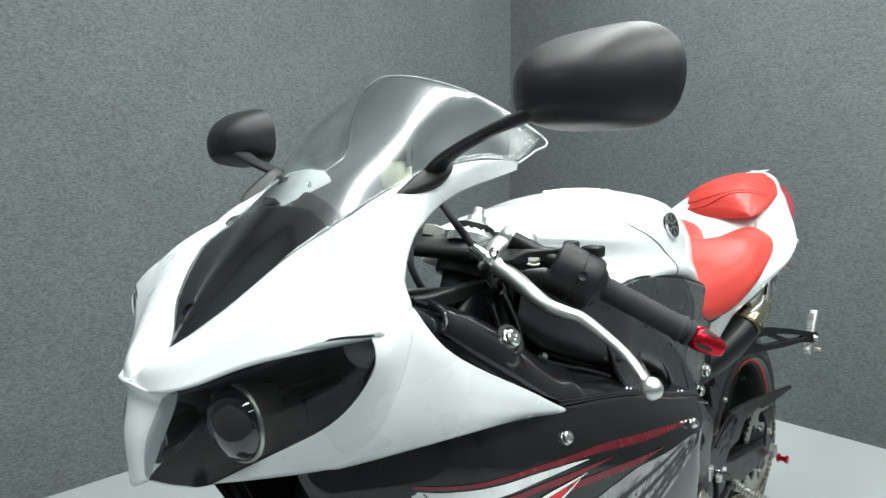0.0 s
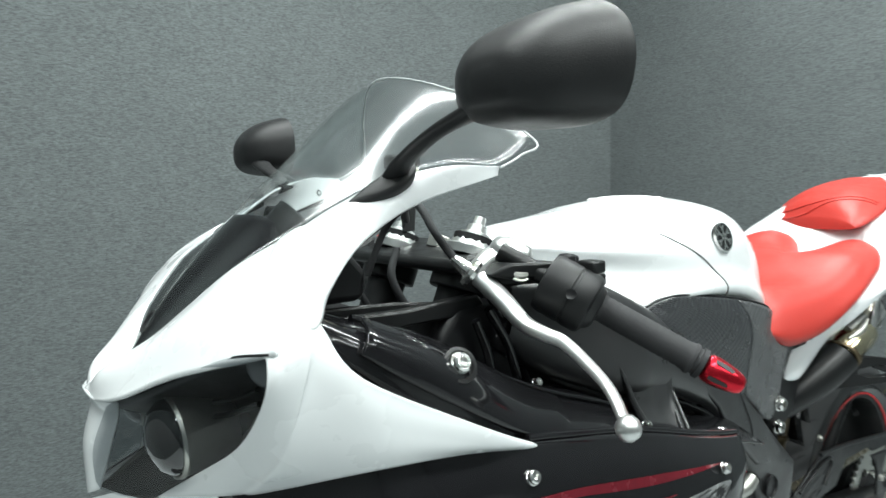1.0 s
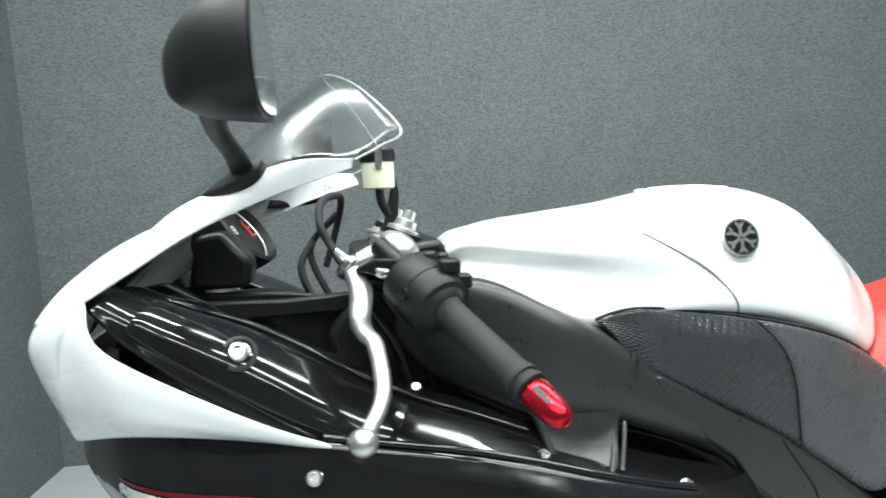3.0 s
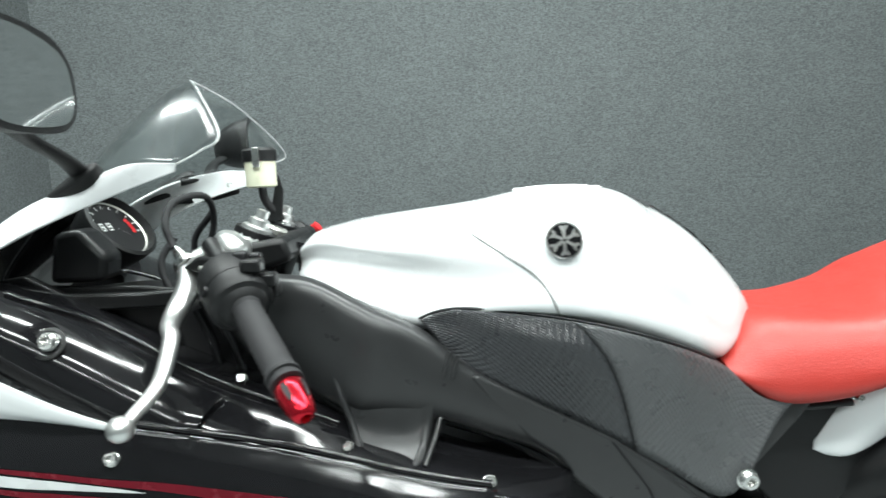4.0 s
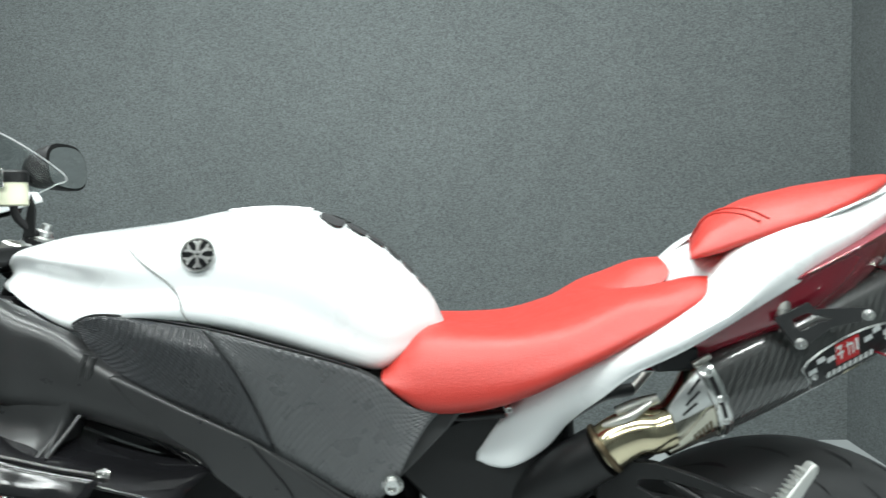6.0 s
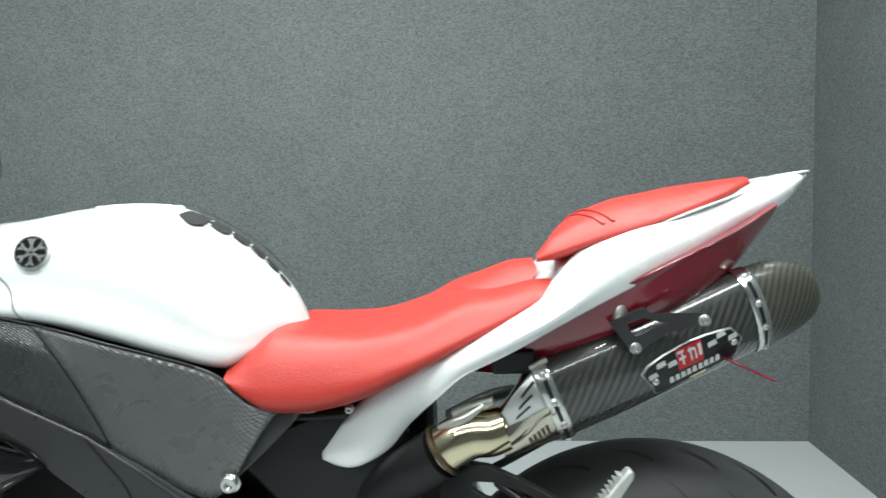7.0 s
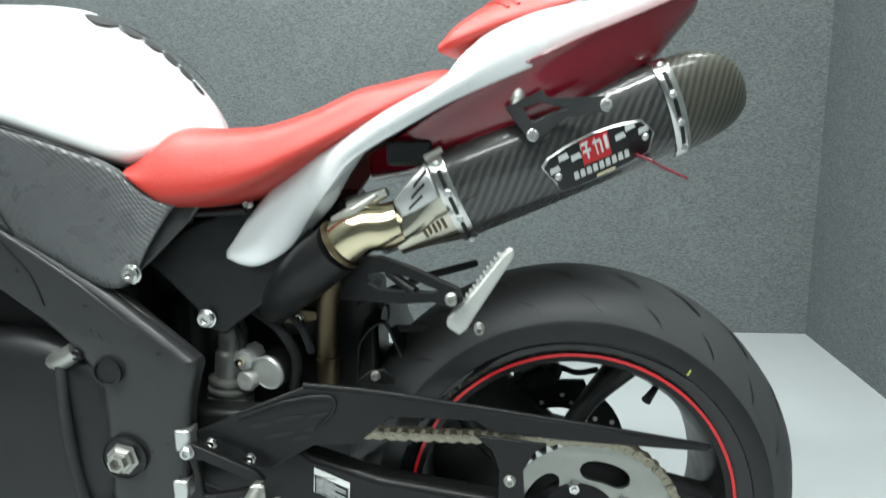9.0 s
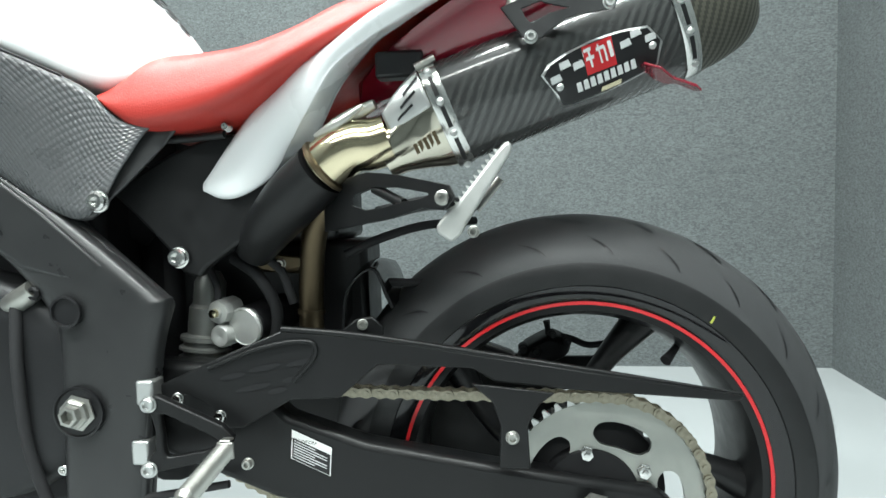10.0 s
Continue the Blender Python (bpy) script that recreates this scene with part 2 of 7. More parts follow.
def plate_mesh(name, outline, y, depth, smooth=0):
    """An upright plate: an outline in x and z, its near face at y (a number or a function of x), depth towards the far side."""
    o = smooth_line(outline, smooth, True) if smooth else np.array(outline, float)
    yy = np.array([y(q[0], q[1]) if callable(y) else y for q in o])
    a = np.stack([o[:, 0], yy, o[:, 1]], 1)
    b = a + (0, depth, 0)
    n = len(o)
    f = [tuple(range(n)), tuple(range(2 * n - 1, n - 1, -1))] + [(k, (k + 1) % n, n + (k + 1) % n, n + k) for k in range(n)]
    return mesh(name, np.vstack([a, b]), f, np.vstack([o, o]), 30)


def tube_mesh(name, points, radius, n=14, samples=24, flat=1.0):
    """A round bar along a smooth line; radius is one number or one for each point."""
    p = smooth_line(points, samples)
    rad = np.full(samples, radius, float) if isinstance(radius, (int, float)) else smooth_line([[r] for r in radius], samples)[:, 0]
    t = np.gradient(p, axis=0)
    t /= np.linalg.norm(t, axis=1)[:, None]
    ref = np.array((0.0, 0, 1)) if abs(t[0][2]) < 0.9 else np.array((1.0, 0, 0))
    v = []
    for q, d, r in zip(p, t, rad):
        ref = ref - d * (ref @ d)
        ref /= np.linalg.norm(ref)
        s = np.cross(d, ref)
        v += [q + r * (np.cos(a) * ref * flat + np.sin(a) * s) for a in np.linspace(0, 2 * np.pi, n, endpoint=False)]
    f = grid_faces(samples, n, True) + [tuple(range(n)), tuple((samples - 1) * n + k for k in range(n))]
    return mesh(name, v, f, angle=50)


def lathe_mesh(name, profile, at=(0, 0, 0), axis=(0, 1, 0), n=32, angle=35, closed=False):
    """A turned body: pairs of radius and place along the axis."""
    w = Vector(axis).normalized()
    u = w.orthogonal().normalized()
    s = w.cross(u)
    u, s, w, at = (np.array(q) for q in (u, s, w, at))
    v = [at + w * h + r * (np.cos(a) * u + np.sin(a) * s) for r, h in profile for a in np.linspace(0, 2 * np.pi, n, endpoint=False)]
    m = len(profile)
    f = grid_faces(m, n, True, closed)
    if not closed:
        f += [tuple(range(n)), tuple((m - 1) * n + k for k in range(n))]
    return mesh(name, v, f, angle=angle)


def box_mesh(name, lo, hi):
    (x0, y0, z0), (x1, y1, z1) = lo, hi
    v = [(x, y, z) for x in (x0, x1) for y in (y0, y1) for z in (z0, z1)]
    f = [(0, 1, 3, 2), (4, 6, 7, 5), (0, 4, 5, 1), (2, 3, 7, 6), (0, 2, 6, 4), (1, 5, 7, 3)]
    return mesh(name, v, f, angle=30)


def joined(name, meshes, angle=40):
    """Several mesh blocks that make up one piece, as one mesh."""
    v, f = [], []
    for me in meshes:
        k = len(v)
        v += [tuple(q.co) for q in me.vertices]
        f += [tuple(k + i for i in p.vertices) for p in me.polygons]
    return mesh(name, v, f, angle=angle)


def ring_plate_mesh(name, outer, inner, y, depth):
    """An upright plate with one hole: outer and inner outlines in x and z with as many points each."""
    n = len(outer)
    o = np.array(list(outer) + list(inner), float)
    yy = np.array([y(*q) if callable(y) else y for q in o])
    a = np.stack([o[:, 0], yy, o[:, 1]], 1)
    v = np.vstack([a, a + (0, depth, 0)])
    f = []
    for k in range(n):
        j = (k + 1) % n
        f += [(k, j, n + j, n + k), (2 * n + k, 3 * n + k, 3 * n + j, 2 * n + j), (k, 2 * n + k, 2 * n + j, j), (n + k, n + j, 3 * n + j, 3 * n + k)]
    return mesh(name, v, f, angle=30)


def laid_on(me, points, out=0.001):
    """Points (x, z) moved sideways onto the left side of a mesh, out from it."""
    tree = BVHTree.FromPolygons([v.co for v in me.vertices], [tuple(p.vertices) for p in me.polygons])
    hits = []
    for x, z in points:
        at, normal = tree.ray_cast(Vector((x, -0.6, z)), Vector((0, 1, 0)))[:2]
        hits.append(tuple(at + (normal if normal.y < 0 else -normal) * out) if at else (x, -0.2, z))
    return hits


def sheet_fn(rows, n=80):
    """The place on a smooth sheet through rows, for u along the rows' order and v along a row, both 0 to 1."""
    r = np.array([smooth_line(q, n) for q in rows])
    g = np.array([smooth_line(r[:, j], n) for j in range(n)]).transpose(1, 0, 2)

    def at(u, v):
        a, b = np.clip(u, 0, 1) * (n - 1), np.clip(v, 0, 1) * (n - 1)
        i, j = min(int(a), n - 2), min(int(b), n - 2)
        f, h = a - i, b - j
        return (g[i, j] * (1 - f) + g[i + 1, j] * f) * (1 - h) + (g[i, j + 1] * (1 - f) + g[i + 1, j + 1] * f) * h

    return at


# ---- the room ----


def structure(name, lo, hi, material, label, category):
    ob = new(name, box_mesh(name, lo, hi))
    ob.data.materials.append(material)
    return tagged(ob, label, category, kind="structure")


structure("floor", (ROOM_X0 - 0.2, ROOM_Y0 - 0.2, GROUND - 0.1), (ROOM_X1 + 0.2, ROOM_Y1 + 0.2, GROUND), FLOOR, "smooth light grey painted concrete floor", "floor")
structure("ceiling", (ROOM_X0 - 0.2, ROOM_Y0 - 0.2, ROOM_Z), (ROOM_X1 + 0.2, ROOM_Y1 + 0.2, ROOM_Z + 0.1), CEIL, "plain white painted ceiling", "ceiling")
structure("wall_north", (ROOM_X0, ROOM_Y1, GROUND), (ROOM_X1, ROOM_Y1 + 0.12, ROOM_Z), CLOTH, "wall covered with grey looped carpet cloth", "wall")
structure("wall_east", (ROOM_X1, ROOM_Y0, GROUND), (ROOM_X1 + 0.12, ROOM_Y1 + 0.12, ROOM_Z), CLOTH, "side wall covered with grey looped carpet cloth", "wall")
structure("wall_west", (ROOM_X0 - 0.12, ROOM_Y0, GROUND), (ROOM_X0, ROOM_Y1 + 0.12, ROOM_Z), CLOTH, "side wall covered with grey looped carpet cloth", "wall")
structure("wall_south", (ROOM_X0, ROOM_Y0 - 0.12, GROUND), (ROOM_X1, ROOM_Y0, ROOM_Z), CLOTH, "wall behind the camera in grey carpet cloth", "wall")

# ---- the motorcycle: x to the rear, y to its right side, z up, from the ground under the rear axle ----
bike = tagged(new("motorcycle"), "white and black sport motorcycle with red seats on grey floor", "motorcycle")
bike.matrix_world = pose(1.9012, 0.8609, -0.0015, -1.854, -0.107, 4.222) @ Matrix.Scale(0.94, 4)


def bolt(at, r=0.008, material=None, parent=None, axis=(0, -1, 0), depth=0.006, name="bolt"):
    """A socket-headed bolt with a rounded rim and a recessed hexagon."""
    prof = [(r * 1.15, -0.002), (r * 1.15, 0), (r, 0.0005), (r, depth * 0.7), (r * 0.8, depth), (r * 0.5, depth), (r * 0.45, depth * 0.3)]
    return part(name, lathe_mesh(name, prof, at, axis, 18), material or BRIGHT, parent or bike)


# fuel tank cover


def mid_plane(x, z):
    """Where the bike's plane of symmetry runs: the tail sits a little to the left."""
    return float(np.interp(x, (-0.6, -0.3), (-0.012, -0.043)))


def across(p):
    """The place on the right side that mirrors one on the left."""
    return (p[0], 2 * mid_plane(p[0], p[2]) - p[1], p[2])


def half_ring(x, pts, c=0.0):
    """A closed ring across the bike from points (half width, height) of its left half, top first."""
    left = [(x, c - w if w > 1e-4 else mid_plane(x, z), z) for w, z in pts]
    return left + [across(p) for p, (w, z) in reversed(list(zip(left, pts))) if w > 1e-4]


def ring_body(stations, shift=None):
    """Rings of a body; shift gives (x, offset of its middle) pairs."""
    return [half_ring(x, pts, np.interp(x, *zip(*shift)) if shift else 0.0) for x, *pts in stations]


SEAT_SHIFT = ((-0.6, -0.024), (-0.3, -0.04), (0.2, -0.036))
TAIL_SHIFT = ((-0.5, 0.0), (-0.3, -0.03), (0.2, -0.036))


tank = part("fuel_tank", loft_mesh("fuel_tank", ring_body([
    (-1.114, (0, 0.980), (0.045, 0.979), (0.075, 0.974), (0.069, 0.958), (0.088, 0.942), (0, 0.93)),
    (-1.098, (0, 0.994), (0.055, 0.993), (0.090, 0.984), (0.083, 0.962), (0.105, 0.938), (0, 0.925)),
    (-1.075, (0, 1.000), (0.06, 0.999), (0.101, 0.986), (0.094, 0.960), (0.128, 0.934), (0, 0.92)),
    (-1.03, (0, 1.009), (0.078, 1.005), (0.126, 0.980), (0.119, 0.954), (0.155, 0.912), (0, 0.9)),
    (-0.966, (0, 1.016), (0.105, 1.006), (0.157, 0.976), (0.153, 0.944), (0.176, 0.888), (0, 0.87)),
    (-0.885, (0, 1.024), (0.135, 1.01), (0.184, 0.975), (0.191, 0.938), (0.196, 0.9), (0, 0.86)),
    (-0.80, (0, 1.037), (0.14, 1.02), (0.192, 0.982), (0.202, 0.94), (0.2, 0.892), (0, 0.85)),
    (-0.712, (0, 1.034), (0.135, 1.013), (0.18, 0.975), (0.193, 0.92), (0.19, 0.863), (0, 0.83)),
    (-0.655, (0, 1.010), (0.120, 0.978), (0.164, 0.938), (0.176, 0.89), (0.17, 0.838), (0, 0.81)),
    (-0.60, (0, 0.975), (0.10, 0.938), (0.128, 0.897), (0.144, 0.855), (0.135, 0.816), (0, 0.8)),
    (-0.56, (0, 0.936), (0.075, 0.912), (0.1, 0.882), (0.11, 0.85), (0.1, 0.83), (0, 0.81)),
    (-0.53, (0, 0.898), (0.05, 0.886), (0.07, 0.868), (0.072, 0.85), (0.06, 0.838), (0, 0.82)),
    (-0.512, (0, 0.858), (0.03, 0.855), (0.042, 0.850), (0.044, 0.845), (0.035, 0.84), (0, 0.83)),
]), 72, 70), WHITE, bike, "white painted fuel tank cover")

# rider's seat with a heart-shaped rear edge, and the passenger's pad
seat = part("rider_seat", loft_mesh("rider_seat", ring_body([
    (-0.597, (0, 0.815), (0.09, 0.815), (0.122, 0.809), (0.118, 0.8), (0, 0.80)),
    (-0.57, (0, 0.84), (0.09, 0.836), (0.13, 0.808), (0.126, 0.778), (0, 0.775)),
    (-0.535, (0, 0.86), (0.09, 0.856), (0.136, 0.815), (0.134, 0.762), (0, 0.755)),
    (-0.47, (0, 0.854), (0.10, 0.856), (0.144, 0.820), (0.142, 0.766), (0, 0.755)),
    (-0.41, (0, 0.858), (0.11, 0.858), (0.15, 0.828), (0.148, 0.784), (0, 0.765)),
    (-0.345, (0, 0.884), (0.115, 0.874), (0.154, 0.849), (0.153, 0.815), (0, 0.80)),
    (-0.285, (0, 0.902), (0.115, 0.898), (0.152, 0.874), (0.152, 0.844), (0, 0.83)),
    (-0.235, (0, 0.900), (0.095, 0.910), (0.146, 0.896), (0.15, 0.867), (0, 0.86)),
    (-0.19, (0, 0.897), (0.085, 0.919), (0.13, 0.910), (0.136, 0.890), (0, 0.88)),
    (-0.15, (0, 0.897), (0.08, 0.918), (0.105, 0.914), (0.108, 0.904), (0, 0.890)),
], SEAT_SHIFT), 56, 50), RED_VINYL, bike, "red vinyl rider seat with a heart-shaped rear edge")
pad = part("passenger_seat", loft_mesh("passenger_seat", ring_body([
    (-0.186, (0, 0.962), (0.06, 0.960), (0.098, 0.952), (0.098, 0.942), (0, 0.938)),
    (-0.160, (0, 0.997), (0.06, 0.992), (0.105, 0.970), (0.112, 0.948), (0, 0.942)),
    (-0.1, (0, 1.020), (0.06, 1.016), (0.105, 0.994), (0.12, 0.966), (0, 0.955)),
    (-0.02, (0, 1.031), (0.055, 1.029), (0.095, 1.012), (0.113, 0.99), (0, 0.985)),
    (0.06, (0, 1.041), (0.045, 1.04), (0.075, 1.031), (0.085, 1.016), (0, 1.01)),
    (0.112, (0, 1.046), (0.03, 1.046), (0.048, 1.043), (0.05, 1.034), (0, 1.033)),
], TAIL_SHIFT), 48, 30), RED_VINYL, bike, "red vinyl passenger seat pad")

for v in pad.data.vertices:  # the pad's front edge runs back towards the right
    v.co.x += 0.42 * max(0.0, v.co.y + 0.13) * max(0.0, min(1.0, (0.02 - v.co.x) / 0.15))
    v.co.y += 0.15 * max(0.0, v.co.y + 0.043)
for v in seat.data.vertices:  # notch of the heart between two lobes
    back = max(0.0, (v.co.x + 0.33) / 0.18)
    v.co.x -= back * (0.075 * math.exp(-((v.co.y + 0.05) / 0.026) ** 2) + 0.02 * max(0.0, min(1.0, (v.co.y + 0.05) / 0.06)))
    v.co.z += back * (0.016 * max(0.0, min(1.0, (v.co.y + 0.045) / 0.05)) - 0.014 * math.exp(-((v.co.y + 0.05) / 0.026) ** 2))

# tail cowl: two side panels and the deck under the passenger's pad; lower edge, upper edge, depth of the inner flange
SIDE = [((-0.478, -0.128, 0.684), (-0.476, -0.122, 0.704), 0.012), ((-0.436, -0.138, 0.681), (-0.44, -0.135, 0.742), 0.02),
        ((-0.39, -0.142, 0.705), (-0.405, -0.150, 0.774), 0.025), ((-0.358, -0.156, 0.744), (-0.366, -0.165, 0.8), (0.022, 0.035, 0.008)),
        ((-0.322, -0.186, 0.783), (-0.329, -0.182, 0.825), (0.018, 0.046, 0.014)), ((-0.290, -0.208, 0.815), (-0.290, -0.185, 0.847), (0.010, 0.058, 0.008)),
        ((-0.250, -0.224, 0.838), (-0.250, -0.186, 0.870), (0.004, 0.05, 0.008)), ((-0.222, -0.228, 0.852), (-0.222, -0.184, 0.884), (0.004, 0.036, 0.005)), ((-0.173, -0.226, 0.877), (-0.179, -0.178, 0.905), 0.02),
        ((-0.111, -0.206, 0.904), (-0.128, -0.158, 0.954), 0.02), ((-0.049, -0.182, 0.928), (-0.062, -0.156, 0.98), 0.02),
        ((0.018, -0.156, 0.953), (0.017, -0.13, 1.001), 0.02), ((0.084, -0.124, 0.979), (0.096, -0.1, 1.027), 0.02),
        ((0.151, -0.098, 1.010), (0.151, -0.077, 1.042), 0.018), ((0.206, -0.052, 1.043), (0.203, -0.047, 1.049), 0.008)]
rows = []
for a, b, d in SIDE:
    mid = [(a[0] + b[0]) / 2, min(a[1], b[1]) - 0.004, (a[2] + b[2]) / 2]
    d = d if isinstance(d, tuple) else (0.2 * d, d, 0.12 * d)
    rows.append([(a[0] + d[0], a[1] + d[1], a[2] + d[2]), (a[0] + 0.002, a[1] + 0.006, a[2] - 0.001), a, mid, b, (b[0], b[1] + 0.03, b[2] + 0.002)])
mid_of = lambda x: np.interp(x, *zip(*TAIL_SHIFT))
near = patch_mesh("tail_cowl", rows, 70, 28)
far = patch_mesh("tail_cowl", [[across(q) for q in r] for r in rows], 70, 28)
tail = modify(part("tail_cowl", joined("tail_cowl", [near, far]), WHITE, bike, "white painted tail cowl"), solid=0.003)
part("flange_hole", lathe_mesh("flange_hole", [(0.0055, -0.004), (0.0055, 0.0026), (0.001, 0.0027)], (-0.296, -0.152, 0.812), (0.45, -0.1, -0.85), 18), DEEP_BLACK, tail)
modify(part("tail_deck", patch_mesh("tail_deck", [[(x, mid_of(x) - w, z), (x + 0.6 * d, mid_of(x) - 0.5 * w, z - d), (x, mid_plane(x, z), z - d), across((x + 0.6 * d, mid_of(x) - 0.5 * w, z - d)), across((x, mid_of(x) - w, z))] for x, w, z, d in
    ((-0.25, 0.155, 0.868, 0.004), (-0.19, 0.146, 0.894, 0.004), (-0.138, 0.122, 0.947, 0.006), (-0.05, 0.12, 0.98, 0.006), (0.05, 0.10, 1.012, 0.003), (0.2, 0.012, 1.048, 0.0))], 30, 16), WHITE, bike), solid=0.003)
under = part("undertail", loft_mesh("undertail", ring_body([
    (-0.285, (0, 0.82), (0.06, 0.82), (0.07, 0.81), (0.06, 0.79), (0, 0.78)),
    (-0.22, (0, 0.85), (0.125, 0.852), (0.135, 0.84), (0.11, 0.80), (0, 0.79)),
    (-0.117, (0, 0.905), (0.15, 0.906), (0.158, 0.893), (0.125, 0.838), (0, 0.82)),
    (-0.03, (0, 0.94), (0.145, 0.942), (0.152, 0.930), (0.115, 0.865), (0, 0.85)),
    (0.06, (0, 0.975), (0.12, 0.976), (0.125, 0.968), (0.085, 0.91), (0, 0.90)),
    (0.13, (0, 1.008), (0.085, 1.008), (0.088, 1.002), (0.06, 0.98), (0, 0.975)),
], TAIL_SHIFT), 48, 40), MAROON, bike, "dark red undertail panel")

# frame
def fy(x, z):
    """The frame's left face: widest ahead of the knee, closing in to the steering head and straight behind."""
    if x < -1.04:
        return -0.2255 + 0.45 * (-1.04 - x)
    return -0.174 + 0.117 * (x + 0.6) if x < -0.6 else -0.174


modify(part("frame_spar", plate_mesh("frame_spar", [
    (-1.18, 0.960), (-1.13, 0.955), (-1.082, 0.948), (-1.021, 0.920), (-0.972, 0.894), (-0.941, 0.867), (-0.912, 0.846), (-0.838, 0.802), (-0.756, 0.757), (-0.678, 0.7), (-0.633, 0.666), (-0.527, 0.567), (-0.512, 0.553), (-0.53, 0.5), (-0.552, 0.30),
    (-0.655, 0.30), (-0.648, 0.5), (-0.66, 0.56), (-0.73, 0.63), (-0.80, 0.695), (-0.815, 0.715), (-0.82, 0.728), (-0.843, 0.738), (-0.893, 0.762), (-0.943, 0.785), (-0.965, 0.79), (-1.0, 0.80), (-1.06, 0.80), (-1.12, 0.83), (-1.19, 0.88)], lambda x, z: fy(x, z) + 0.013, 0.02), FRAME_LIT, bike,
    "satin black aluminium frame spar"), bevel=0.008, segments=4)
SPAR = [((-1.18, 0.962), (-1.185, 0.885)), ((-1.13, 0.958), (-1.15, 0.85)), ((-1.082, 0.952), (-1.10, 0.825)), ((-1.021, 0.920), (-1.045, 0.805)), ((-0.972, 0.894), (-1.0, 0.797)), ((-0.912, 0.846), (-0.95, 0.786)), ((-0.838, 0.802), (-0.893, 0.762)),
        ((-0.756, 0.757), (-0.838, 0.735)), ((-0.678, 0.70), (-0.795, 0.69)), ((-0.60, 0.633), (-0.70, 0.60)), ((-0.527, 0.567), (-0.66, 0.54)), ((-0.514, 0.55), (-0.652, 0.50)), ((-0.531, 0.48), (-0.652, 0.45)), ((-0.552, 0.31), (-0.655, 0.31))]
face_rows = [[(a[0] + (b[0] - a[0]) * f, fy(a[0] + (b[0] - a[0]) * f, 0) + d, a[1] + (b[1] - a[1]) * f) for f, d in ((0.0, 0.024), (0.02, 0.010), (0.08, 0.002), (0.2, -0.002), (0.5, -0.004), (0.8, -0.001), (0.95, 0.006), (1.0, 0.02))] for a, b in SPAR]
part("spar_face", patch_mesh("spar_face", face_rows, 60, 30), FRAME_LIT, bike, "rounded satin black outer face of the frame")
# black sheet added behind the gap under the tank, for the shade in it
modify(part("tank_gap_shade", plate_mesh("tank_gap_shade", [(-1.12, 0.985), (-1.05, 0.965), (-0.96, 0.915), (-0.80, 0.85), (-0.62, 0.74), (-0.53, 0.70), (-0.60, 0.62), (-0.80, 0.74), (-0.96, 0.85), (-1.12, 0.92)], -0.06, 0.01), DEEP_BLACK, bike))
modify(part("pivot_plate", plate_mesh("pivot_plate", [(-0.648, 0.535), (-0.635, 0.552), (-0.60, 0.557), (-0.518, 0.553), (-0.532, 0.5), (-0.552, 0.305), (-0.648, 0.305), (-0.648, 0.47)], lambda x, z: fy(x, z) + 0.004, 0.02), FRAME_LIT, bike, "satin black swing arm pivot plate"), bevel=0.008, segments=4)
pad_rows = [[(-0.972, -0.180, 0.898), (-0.958, -0.188, 0.884), (-0.945, -0.186, 0.862)],
            [(-0.925, -0.197, 0.911), (-0.90, -0.199, 0.879), (-0.89, -0.198, 0.826)],
            [(-0.81, -0.208, 0.894), (-0.80, -0.216, 0.854), (-0.79, -0.190, 0.768)],
            [(-0.71, -0.213, 0.866), (-0.70, -0.200, 0.804), (-0.70, -0.178, 0.708)],
            [(-0.612, -0.164, 0.818), (-0.61, -0.165, 0.754), (-0.62, -0.168, 0.655)],
            [(-0.56, -0.157, 0.772), (-0.56, -0.160, 0.734), (-0.575, -0.165, 0.684)],
            [(-0.49, -0.160, 0.766), (-0.5, -0.160, 0.756), (-0.51, -0.160, 0.744)]]
for side in (1, -1):
    modify(part("tank_side_cover", patch_mesh("tank_side_cover", [[(x, y + 0.004, z) if side == 1 else across((x, y + 0.004, z)) for x, y, z in r] for r in pad_rows], 40, 16), COVER_LIT, bike, "black plastic cover below the tank"), solid=0.003)
modify(part("subframe_cover", plate_mesh("subframe_cover", [
    (-0.60, 0.69), (-0.575, 0.667), (-0.529, 0.617), (-0.510, 0.585), (-0.489, 0.580), (-0.478, 0.592), (-0.429, 0.625), (-0.385, 0.668), (-0.36, 0.72), (-0.41, 0.755), (-0.46, 0.757), (-0.52, 0.735)], -0.132, 0.02), SATIN_BLACK, bike, "satin black rear frame plate"), bevel=0.005, segments=3)

# engine block behind the frame
modify(part("engine", joined("engine", [box_mesh("e", (-1.12, -0.13, 0.28), (-0.62, 0.13, 0.72)), box_mesh("e", (-0.9, -0.1, 0.7), (-0.62, 0.1, 0.84)),
      box_mesh("e", (-0.62, -0.05, 0.28), (-0.56, 0.1, 0.66))]), DARK, bike), bevel=0.02)

